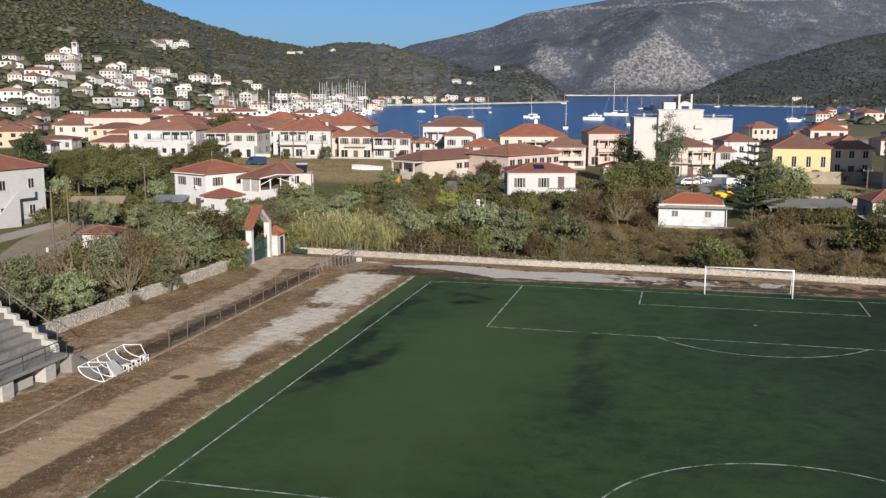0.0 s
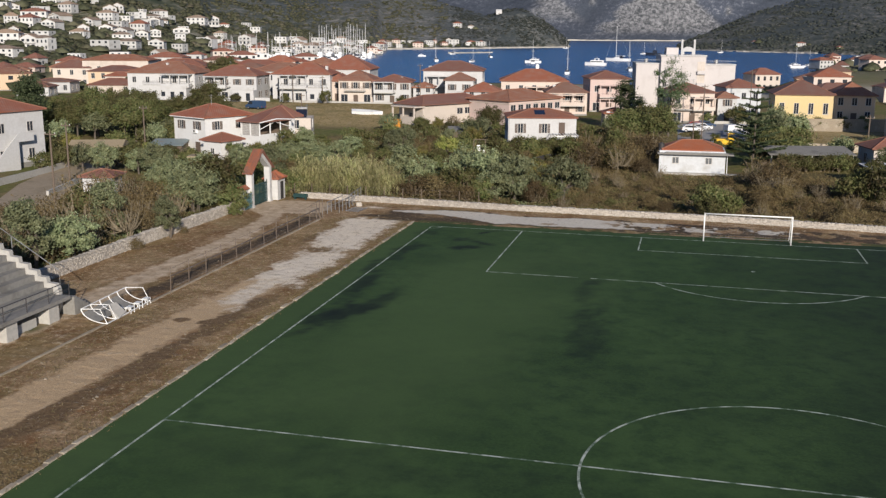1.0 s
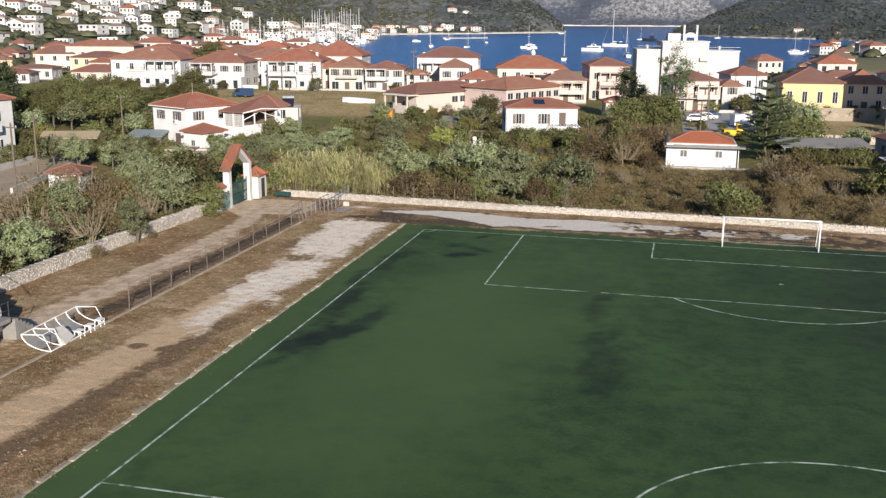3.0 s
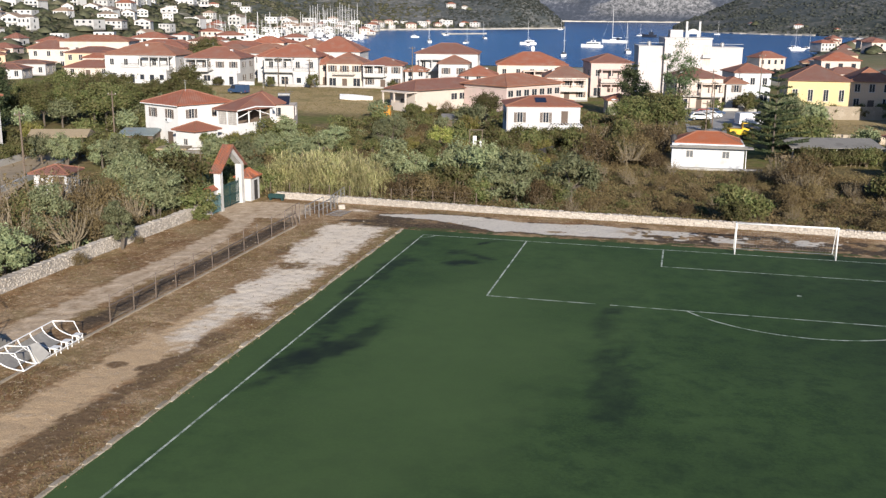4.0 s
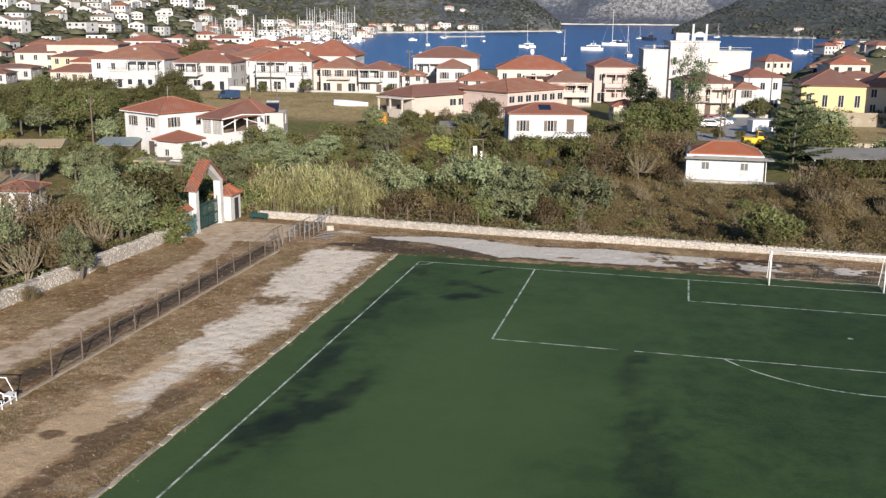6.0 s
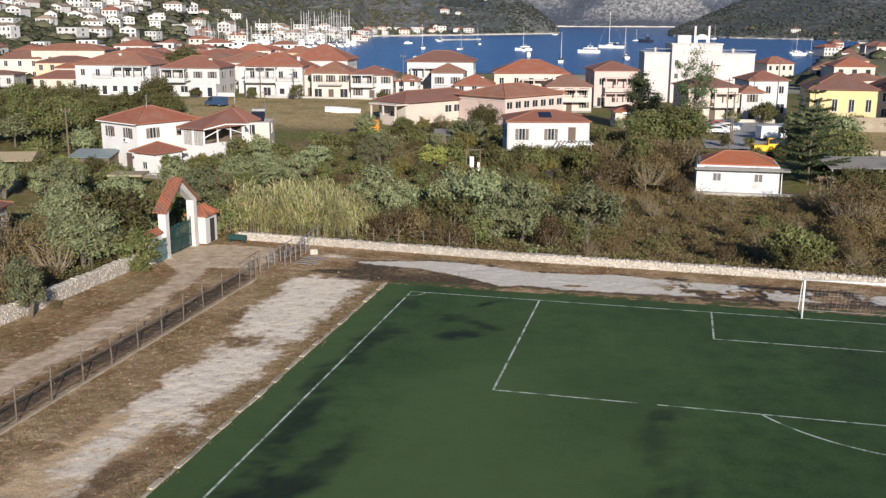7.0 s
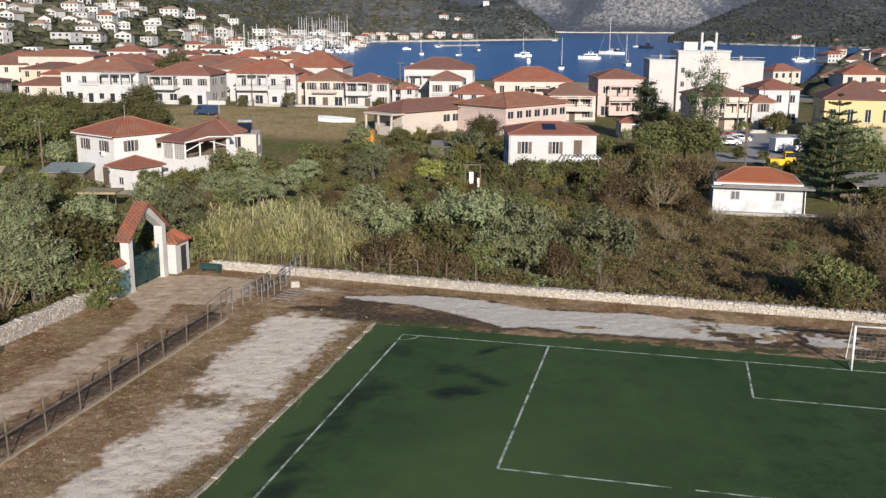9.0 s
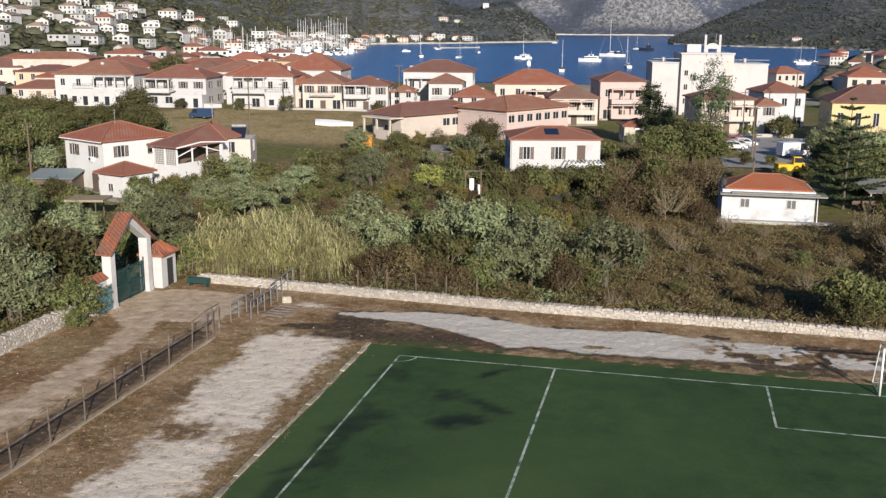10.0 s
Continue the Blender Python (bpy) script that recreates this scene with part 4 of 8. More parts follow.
for x, y, z, r_ in ((3.0, 5.0, 12.3, 0.5), (8.4, 6.0, 14.4, 0.55), (22.0, 6.0, 12.1, 0.5)):
    part("roof_tank", MB().tube([(x, y, z), (x, y, z + 1.3)], r_, 10), M_STEEL, ho)
part("stair_head", MB().box(8.2, 3.5, 14.4, 11.4, 8.0, 16.6), M_HOTEL, ho)
part("roof_rail", MB().tube([(0, 0, 13.4), (6.2, 0, 13.4)], 0.05, 4).tube([(18.4, 0, 13.2), (26.2, 0, 13.2)], 0.05, 4), M_STEEL, ho)
part("recess_band", MB().box(16.0, -1.24, 0.6, 18.0, -1.19, 13.0), M_CREAM, ho)

# concrete tower block at the edge of town
to = thing("tower_block", pose(33.4, 110.0, -1.0, 0, 0, 12), "tall narrow cream building end wall", "building")
part("wall", MB().box(0, 0, -0.5, 7, 9, 13.4), M_CREAM, to)
part("parapet", MB().box(-0.1, -0.1, 13.4, 7.1, 9.1, 13.8), M_CONCW, to)
for fl in range(4):
    window(to, "F", 3.5, 1.0 + fl * 3.1, 1.1, 1.4, (7, 9))

# details on the nearer houses
sp = thing("solar_water_heater", hx.matrix_basis @ pose(2.2, 1.2, 5.2), "solar water heater with a silver tank", "water heater")
part("collector", MB().add([(0, 0, 0.15), (1.9, 0, 0.15), (1.9, 1.4, 1.25), (0, 1.4, 1.25), (0, 0, 0.05), (1.9, 0, 0.05), (1.9, 1.4, 1.15), (0, 1.4, 1.15)],
     [(0, 1, 2, 3), (7, 6, 5, 4), (0, 4, 5, 1), (1, 5, 6, 2), (2, 6, 7, 3), (3, 7, 4, 0)]), M_SOLAR, sp)
part("tank", MB().tube([(0.05, 1.65, 1.45), (1.85, 1.65, 1.45)], 0.27, 12), M_STEEL, sp)
part("stand", MB().box(0.1, 1.3, 0, 0.16, 1.36, 1.15).box(1.74, 1.3, 0, 1.8, 1.36, 1.15).box(0.1, 0.05, 0, 0.16, 0.11, 0.1).box(1.74, 0.05, 0, 1.8, 0.11, 0.1), M_STEEL, sp)
roof_at = hm.matrix_basis @ pose(4.4, 1.3, 6.32, 15.5)
sp2 = thing("roof_solar_collector", roof_at, "dark solar collector lying on a tile roof", "solar collector")
part("panel", MB().box(0, 0, 0.1, 1.7, 2.0, 0.2), M_SOLAR, sp2)
part("frame", MB().box(-0.06, -0.06, 0.0, 1.76, 2.06, 0.1), M_STEEL, sp2)
pg = thing("pergola", hm.matrix_basis @ pose(6.6, -3.2, -0.9), "white timber pergola before a house", "pergola")
for x in (0.2, 4.2):
    for y in (0.3, 4.2):
        part("post", MB().box(x, y, -0.3, x + 0.14, y + 0.14, 4.2), M_WPAINT, pg)
for k in range(9):
    part("slat", MB().box(0.1 + k * 0.52, 0, 4.36, 0.2 + k * 0.52, 4.3, 4.48), M_WPAINT, pg)
part("beam", MB().box(0, 0.25, 4.2, 4.6, 0.4, 4.36).box(0, 4.0, 4.2, 4.6, 4.15, 4.36), M_WPAINT, pg)
# cottage: flat concrete awning, plinth terrace, water tank
part("awning", MB().box(-0.25, -0.9, 3.0, 10.1, 1.0, 3.16).box(0.9, -0.6, 3.16, 9.4, 0.6, 3.28), M_CONC, hw)
part("terrace", MB().box(-0.4, -1.0, -0.8, 11.4, -0.02, 0.42), M_CONCW, hw)
part("water_tank", MB().tube([(0.2, 2.2, 3.28), (0.2, 2.2, 4.2)], 0.42, 12).tube([(0.2, 2.2, 4.2), (0.2, 2.2, 4.32)], 0.2, 10), M_DARKMETAL, hw)
part("brace", MB().tube([(9.3, -0.3, 0), (9.27, -0.05, 3.0)], 0.05, 6), M_WPAINT, hw)
for c, x, z in ((hl, 6.6, 6.2),):
    chimney(c, x, 8.0, z - 3.0, z + 0.4)

ac = part("air_conditioner", MB().box(5.3, -0.32, 3.6, 6.1, 0.0, 4.15), M_WPAINT, hl)
part("fan_grille", MB().tube([(5.6, -0.34, 3.87), (5.6, -0.31, 3.87)], 0.2, 12), M_DARKMETAL, ac)
aerial(hl, 4.6, 4.0, 7.2)
aerial(hx, 3.9, 4.6, 5.0)
aerial(hc, 0.5, 9.5, 7.9)
part("down_pipe", MB().tube([(0.12, -0.07, -0.3), (0.12, -0.07, 5.9)], 0.05, 5), M_CONCW, hl)
part("gutter", MB().tube([(-0.45, -0.5, 5.98), (8.5, -0.5, 5.98)], 0.07, 5), M_WPAINT, hl)
part("down_pipe", MB().tube([(0.15, -0.06, -0.5), (0.15, -0.06, 5.8)], 0.05, 5), M_CONCW, hm)
part("door", MB().box(8.2, -0.05, 3.2, 9.2, 0.0, 5.3), M_SHUT, hm)

# ---- boundary walls of field stone ----


def stone_mesh(seed):
    r = random.Random(seed)
    bm = bmesh.new()
    bmesh.ops.create_cube(bm, size=1.0)
    for v in bm.verts:
        v.co *= 1 + r.uniform(-0.22, 0.12)
    bmesh.ops.bevel(bm, geom=bm.edges[:], offset=0.13, segments=1, affect="EDGES", profile=0.5)
    me = bpy.data.meshes.new("stone")
    bm.to_mesh(me)
    bm.free()
    me.materials.append(M_STONE)
    return me


STONES = [stone_mesh(i) for i in range(6)]
STONE_V = []
for me in STONES:
    STONE_V.append((np.array([v.co[:] for v in me.vertices]), [tuple(p.vertices) for p in me.polygons]))


def stone_wall(name, pts, height, thick, label, single=None, outside=1):
    """A rubble wall along a line of points: a core, faced with stones; those in the stretch named single are pieces of their own."""
    r = random.Random(len(name) * 7)
    core = MB()
    rest = MB()
    wall_ob = None
    pieces = []
    for (x0, y0), (x1, y1) in zip(pts[:-1], pts[1:]):
        L = math.hypot(x1 - x0, y1 - y0)
        dx, dy = (x1 - x0) / L, (y1 - y0) / L
        nx, ny = -dy, dx
        h = thick / 2 - 0.03
        hh = height - 0.05
        v = [(x0 + nx * h, y0 + ny * h), (x1 + nx * h, y1 + ny * h), (x1 - nx * h, y1 - ny * h), (x0 - nx * h, y0 - ny * h)]
        core.add([(a, b, -1.3) for a, b in v] + [(a, b, hh) for a, b in v], [(3, 2, 1, 0), (4, 5, 6, 7), (0, 1, 5, 4), (1, 2, 6, 5), (2, 3, 7, 6), (3, 0, 4, 7)])
        ang = math.degrees(math.atan2(dy, dx))
        z = 0.0
        while z < height - 0.05:
            ch = r.uniform(0.11, 0.17)
            top = z + ch > height - 0.12
            s = r.uniform(0, 0.3)
            while s < L:
                w = r.uniform(0.14, 0.42)
                deep = thick * 0.55 if not top else thick * 1.02
                off = -(thick - deep) / 2 if not top else 0
                cx, cy = x0 + dx * (s + w / 2) + nx * off, y0 + dy * (s + w / 2) + ny * off
                m = pose(cx, cy, z + ch / 2 + r.uniform(-0.04, 0.05) * (0.5 if top else 1), r.uniform(-9, 9), r.uniform(-12, 12), ang + r.uniform(-9, 9)) @ Matrix.Diagonal((w * 1.02, deep * r.uniform(0.9, 1.08), ch * r.uniform(0.95, 1.2), 1))
                if single and single(cx, cy) and len(pieces) < 300:
                    pieces.append((m, r.randrange(6)))
                else:
                    vv, ff = STONE_V[r.randrange(6)]
                    A = np.array(m)
                    q = vv @ A[:3, :3].T + A[:3, 3]
                    rest.add([tuple(p) for p in q], ff)
                s += w
            z += ch
    wall_ob = tagged(part(name, core, M_MORTAR), label, "wall", kind="structure")
    me = rest.mesh("stones")
    me.materials.append(M_STONE)
    tagged(part("stones", me, M_STONE, wall_ob), kind="stuff")
    for m, k in pieces:
        o = part("stone", STONES[k], M_STONE, wall_ob)
        o.matrix_basis = m
    return wall_ob


stone_wall("wall_north", [(-47.6, 12.2), (-24.5, 10.7), (-1.6, 10.0), (14, 8.5), (36, 6.2)], 0.56, 0.55, "low pale rubble stone wall behind the goal",
           lambda x, y: -40 < x < -22)
stone_wall("wall_west", [(-51.3, -75), (-51.2, -15.0), (-50.6, 2.6)], 1.0, 0.55, "low rubble stone wall beside the dirt path", lambda x, y: y > -12)

# ---- gate ----
gate = thing("gateway", pose(-49.95, 6.8, 0) @ Matrix.Diagonal((0.95, 0.96, 0.955, 1)), "white gabled gateway with red tiles and green gates", "gate")
for s, nm in ((-1, "pillar"), (1, "pillar")):
    part(nm, MB().box(-0.34, s * 2.35 - 0.27, -0.4, 0.34, s * 2.35 + 0.27, 4.0).box(-0.38, s * 2.35 - 0.31, -0.4, 0.38, s * 2.35 + 0.31, 0.25), M_FARW, gate)
gab = [(-2.67, 4.0), (0, 6.05), (2.67, 4.0), (2.03, 4.0), (0, 5.45), (-2.03, 4.0)]
part("gable", MB().prism([(a, b) for a, b in gab], 0, -0.34, 0.34), M_FARW, gate)
for s in (-1, 1):
    tiles = part("tile_roof", MB().add([(-0.62, s * 2.95, 3.86), (0.62, s * 2.95, 3.86), (0.62, 0, 6.17), (-0.62, 0, 6.17), (-0.62, s * 2.95, 3.78), (0.62, s * 2.95, 3.78), (0.62, 0, 6.07), (-0.62, 0, 6.07)],
                 [(0, 1, 2, 3), (7, 6, 5, 4), (0, 4, 5, 1), (1, 5, 6, 2), (2, 6, 7, 3), (3, 7, 4, 0)]), M_ROOF2, gate)
    for k in range(6):
        x = -0.52 + k * 0.208
        for j in range(7):
            t0, t1 = j / 7, (j + 1.12) / 7
            part("roof_tile", shared(f"gate_tile_{s}_{k}_{j}", lambda x=x, t0=t0, t1=t1: MB().tube([(x, s * 2.95 * (1 - t0), 3.9 + 2.31 * t0), (x, s * 2.95 * (1 - t1), 3.87 + 2.31 * t1)], 0.085, 5, 0.07)), M_ROOF2, tiles)
for s in (-1, 1):
    leaf = part("gate_leaf", MB().box(-0.03, s * 0.04 if s > 0 else -1.98, 0.1, 0.03, 1.98 if s > 0 else -0.04, 0.2).box(-0.03, 0.04 if s > 0 else -1.98, 2.15, 0.03, 1.98 if s > 0 else -0.04, 2.25)
                .box(-0.03, 0.04 if s > 0 else -1.98, 1.1, 0.03, 1.98 if s > 0 else -0.04, 1.2).box(-0.03, s * 1.98 - 0.04, 0.05, 0.03, s * 1.98 + 0.04, 2.6).box(-0.03, s * 0.08 - 0.04, 0.05, 0.03, s * 0.08 + 0.04, 2.45), M_GREENP, gate)
    bars = MB()
    for k in range(13):
        y = s * (0.18 + k * 0.145)
        bars.box(-0.015, y - 0.02, 0.15, 0.015, y + 0.02, 2.4)
    tagged(part("bar_infill", bars, M_GREENP, leaf), kind="stuff")
# stub wall with tile coping
stub = thing("gate_wing_wall", pose(-50.3, 3.2, 0), "short white wall with red tile coping by a gateway", "wall")
part("wall", MB().box(-0.3, -0.75, -0.5, 0.3, 1.0, 2.2), M_FARW, stub)
part("coping", MB().prism([(-0.5, 2.15), (0, 2.5), (0.5, 2.15), (0.5, 2.08), (-0.5, 2.08)], 1, -0.85, 0.98), M_ROOF2, stub)
mesh_p = thing("netting_panel", pose(-49.6, 3.4, 0), "torn teal netting on a steel frame by a gateway", "netting")
part("frame", MB().tube([(0, -1.0, -0.05), (0, -1.0, 1.75)], 0.03, 5).tube([(0, 0.75, -0.05), (0, 0.75, 1.75)], 0.03, 5).tube([(0, -1.0, 1.72), (0, 0.75, 1.72)], 0.025, 5), M_STEEL, mesh_p)
nt = MB()
for k in range(14):
    nt.box(-0.012, -0.95 + k * 0.125, 0.1, 0.012, -0.90 + k * 0.125, 1.68)
for k in range(10):
    nt.box(-0.014, -0.98, 0.15 + k * 0.16, 0.014, 0.73, 0.19 + k * 0.16)
part("net", nt, M_TEALN, mesh_p)
# ticket hut
hut = thing("ticket_hut", pose(-50.65, 9.75, 0), "small white ticket hut with a tiled roof", "hut")
part("wall", MB().box(0, 0, -0.4, 1.5, 2.0, 2.45), M_FARW, hut)
part("roof", MB().add([(-0.25, -0.25, 2.4), (1.75, -0.25, 2.4), (1.75, 2.25, 2.4), (-0.25, 2.25, 2.4), (0.75, 0.7, 3.15), (0.75, 1.3, 3.15), (-0.25, -0.25, 2.3), (1.75, -0.25, 2.3), (1.75, 2.25, 2.3), (-0.25, 2.25, 2.3)],
     [(0, 1, 4), (1, 2, 5, 4), (2, 3, 5), (3, 0, 4, 5), (6, 9, 8, 7), (0, 6, 7, 1), (1, 7, 8, 2), (2, 8, 9, 3), (3, 9, 6, 0)]), M_ROOF2, hut)
for k in range(8):
    q = -0.16 + k * 0.26
    f0 = max(0.0, 1 - abs(q - 0.75) / 1.0) if q < 1.8 else 0.0
    if f0 > 0.1:
        part("roof_tile", MB().tube([(q, -0.27, 2.43), (0.75 + (q - 0.75) * (1 - f0), -0.25 + 0.95 * f0, 2.43 + 0.74 * f0)], 0.075, 5, 0.06), M_ROOF2, hut)
for k in range(9):
    q = -0.14 + k * 0.28
    f0 = min(1.0, (q + 0.25) / 0.95, (2.25 - q) / 0.95)
    if f0 > 0.1:
        part("roof_tile", MB().tube([(1.77, q, 2.43), (1.75 - 1.0 * f0, min(1.3, max(0.7, q)), 2.43 + 0.74 * f0)], 0.075, 5, 0.06), M_ROOF2, hut)
d_ = part("door", MB().box(0, 0, 0, 0.06, 0.75, 1.95), M_DARKMETAL, hut)
d_.matrix_basis = pose(1.48, 0.75, 0.02)
bench = thing("trough", pose(-47.0, 11.0, 0, 0, 0, -4), "dark green metal trough on the ground", "trough")
part("body", MB().box(-0.8, -0.25, 0.25, 0.8, 0.25, 0.3).box(-0.8, -0.25, 0.3, -0.75, 0.25, 0.6).box(0.75, -0.25, 0.3, 0.8, 0.25, 0.6).box(-0.75, -0.25, 0.3, 0.75, -0.2, 0.6).box(-0.75, 0.2, 0.3, 0.75, 0.25, 0.6), M_GREENP, bench)
for q in (-0.65, 0.65):
    part("leg", MB().box(q - 0.05, -0.2, -0.05, q + 0.05, 0.2, 0.25), M_GREENP, bench)

# ---- fence along the track ----
FX = -40.55
fence = thing("wire_fence", pose(FX, 0, 0), "rusty pipe fence with sagging wire mesh on a low kerb", "fence")
part("footing", MB().box(-0.08, -62, -0.15, 0.08, 0.4, 0.07), M_KERB, fence)
ys_post = [0.3 - 2.62 * i for i in range(12)]
r = random.Random(9)
for y in ys_post:
    o = part("post", shared("fence_post", lambda: MB().tube([(0, 0, 0), (0, 0, 1.75)], 0.04, 6)), M_RUST, fence)
    o.matrix_basis = pose(0, y, 0.1, r.uniform(-2, 2), r.uniform(-2.5, 2.5))
part("top_rail", MB().tube([(0, y, 1.16 + r.uniform(-0.02, 0.02)) for y in ys_post], 0.05, 6), M_RUST, fence)
part("low_rail", MB().tube([(0, y, 0.32) for y in ys_post], 0.022, 5), M_RUST, fence)
part("wire", MB().tube([(0, y, 1.72) for y in ys_post], 0.010, 4), M_RUST, fence)
mesh_w = MB()
L = 29.0
for i in range(int(L / 0.16)):
    y = 0.3 - i * 0.16
    for s in (1, -1):
        y1 = y + s * 0.85
        if -28.5 < y1 < 0.3:
            mesh_w.add([(0, y - 0.004, 0.32), (0, y + 0.004, 0.32), (0, y1 + 0.004, 1.16), (0, y1 - 0.004, 1.16)], [(0, 1, 2, 3)])
me = mesh_w.mesh("wire_mesh")
me.materials.append(M_RUST)
part("wire_mesh", me, M_RUST, fence)
# gate frame at the end of the fence
for y in (-0.5, 0.3, 1.1):
    part("end_post", MB().tube([(0, y, 0), (0, y, 1.9)], 0.045, 6), M_RUST, fence)
part("end_rail", MB().tube([(0, -0.5, 1.9), (0, 1.1, 1.9)], 0.035, 6).tube([(0, -2.3, 1.75), (0, -0.5, 1.9)], 0.02, 5), M_RUST, fence)

# queue rails by the gate: hoops joined by a top rail
for gx, y0, y1, k in ((-41.0, 3.6, 8.2, 5), (-40.0, 4.4, 8.6, 5), (-40.4, 8.4, 12.4, 5)):
    q = thing("queue_rail", pose(gx, 0, 0), "grey galvanised steel queue rail on bare earth", "railing", "queue rails at the gate")
    up = 0.0 if y0 < 8 else 0.25
    for i in range(k):
        y = y0 + (y1 - y0) * i / (k - 1)
        part("post", shared("rail_post", lambda: MB().tube([(0, 0, -0.1), (0, 0, 1.15)], 0.035, 6)), M_STEEL, q).matrix_basis = pose(0, y, up * i / k)
    part("top_rail", MB().tube([(0, y0, 1.15), (0, y1, 1.15 + up)], 0.04, 6), M_STEEL, q)
    part("mid_rail", MB().tube([(0, y0, 0.62), (0, y1, 0.62 + up)], 0.025, 5), M_STEEL, q)
lad = thing("steel_ladder", pose(-38.9, 5.2, 0.04, 0, 0, -6), "steel ladder frame lying on the ground", "ladder")
for k in range(5):
    part("rung", MB().tube([(-0.7, k * 0.55, 0.03), (0.7, k * 0.55, 0.03)], 0.03, 5), M_STEEL, lad)
part("side_rail", MB().tube([(-0.7, -0.1, 0.03), (-0.7, 2.3, 0.03)], 0.035, 5).tube([(0.7, -0.1, 0.03), (0.7, 2.3, 0.03)], 0.035, 5), M_STEEL, lad)
blk = thing("white_stone_block", pose(-39.3, 8.6, 0.0, 0, 0, 20), "pale stone block on bare earth", "stone")
part("block", STONES[2], M_STONE, blk).matrix_basis = pose(0, 0, 0.2) @ Matrix.Diagonal((0.6, 0.45, 0.45, 1))

# ---- overturned dugout ----
dug = thing("players_dugout", pose(-41.2, -34.0, 0.02, 0, 0, 3) @ Matrix.Diagonal((1, 1, 0.82, 1)), "white tubular dugout frame lying on its back", "dugout")
rib = [(-1.05, 1.12)] + [(-1.05 + 1.75 * (1 - math.cos(t)), 1.12 - 1.05 * math.sin(t)) for t in np.linspace(0.12, math.pi / 2, 9)]
for i in range(6):
    y = -2.75 + 5.5 * i / 5
    mb = MB().tube([(a, y, b) for a, b in rib], 0.04, 6)
    if i in (0, 1, 5):
        mb.tube([(-1.05, y, 1.12), (0.25, y, 1.2), (0.7, y, 0.07)], 0.04, 6)
    part("rib", mb, M_WPAINT, dug)
part("ridge_tube", MB().tube([(-1.05, -2.75, 1.12), (-1.05, 2.75, 1.12)], 0.04, 6), M_WPAINT, dug)
part("base_tube", MB().tube([(0.7, -2.75, 0.07), (0.7, 2.75, 0.07)], 0.04, 6).tube([(0.25, -2.75, 1.2), (0.25, -1.65, 1.2)], 0.03, 6), M_WPAINT, dug)
for y in (0.0, 1.1, 2.2):
    for e in (-0.215, 0.215):
        part("seat_bracket", MB().tube([(0.58, y + e, 0.0), (0.58, y + e, 0.46), (0.95, y + e, 0.46), (0.95, y + e, 0.0)], 0.035, 5), M_WPAINT, dug)
    part("seat_board", MB().box(0.56, y - 0.25, 0.49, 0.97, y + 0.25, 0.53), M_WPAINT, dug)
for k, (y0, y1) in enumerate(((-2.7, -1.7), (-1.6, -0.6), (-0.5, 0.5), (0.6, 1.6))):
    cl = [(a, y, b + 0.02) for y in (y0, y1) for a, b in rib[2:8]]
    part("cover_panel", MB().add(cl + [(a, b, c - 0.012) for a, b, c in cl], [(i, i + 1, i + 7, i + 6) for i in range(5)] + [(i + 12, i + 18, i + 19, i + 13) for i in range(5)] + [(0, 6, 18, 12), (5, 17, 23, 11)]), M_CONC, dug, "grey torn cover sheet")
part("panel", MB().add([(0.35, -1.45, 0.02), (0.8, -1.5, 0.02), (0.75, -0.5, 0.25), (0.15, -0.6, 1.0), (0.0, -1.3, 1.05), (0.35, -1.45, 0.06), (0.8, -1.5, 0.06), (0.75, -0.5, 0.29), (0.15, -0.6, 1.04), (0.0, -1.3, 1.09)],
     [(4, 3, 2, 1, 0), (5, 6, 7, 8, 9), (0, 1, 6, 5), (1, 2, 7, 6), (2, 3, 8, 7), (3, 4, 9, 8), (4, 0, 5, 9)]), M_CONCW, dug, "pale board leaning in the frame")

# ---- concrete stand ----
st = thing("grandstand", pose(-43.7, -35.2, 0), "grey concrete stepped grandstand with white end wall", "grandstand")
LEN = 42.0
N = 11
prof = [(0.0, 1.15), (0.0, 1.38), (-1.25, 1.38)]
x, z = -1.25, 1.38
for k in range(N):
    prof += [(x, z + 0.40), (x - 0.66, z + 0.40)]
    x, z = x - 0.66, z + 0.40
prof += [(x, -0.3), (-1.6, -0.3), (-1.6, 1.15)]
part("steps", MB().prism([(a, b) for a, b in prof], 1, -LEN, -0.35), M_CONC, st)
end = [(-0.85, 0.6), (-0.85, 1.75)]
x, z = -1.0, 1.5
for k in range(N):
    end += [(x - 0.05, z + 0.58), (x - 0.66, z + 0.62)]
    x, z = x - 0.66, z + 0.40
end += [(x - 0.2, -0.3), (-1.3, -0.3)]
part("end_wall", MB().prism(end, 1, -0.35, 0.0), M_CONCW, st)
for i in range(10):
    y = -1.8 - i * 4.0
    part("pier", MB().box(-1.6, y - 0.5, -0.3, -0.25, y + 0.5, 1.15), M_CONCW, st)
    if i < 9:
        part("plinth_block", MB().box(-1.5, y - 3.1, -0.3, -0.75, y - 1.1, 0.55), M_CONCW, st)
rail = MB().tube([(-0.12, -LEN, 2.3), (-0.12, -0.2, 2.3)], 0.03, 5).tube([(-0.12, -LEN, 1.85), (-0.12, -0.2, 1.85)], 0.02, 5)
part("railing", rail, M_DARKMETAL, st)
for i in range(20):
    part("rail_post", shared("stand_rail_post", lambda: MB().tube([(0, 0, 1.38), (0, 0, 2.3)], 0.03, 5)), M_DARKMETAL, st).matrix_basis = pose(-0.12, -0.3 - i * 2.1, 0)
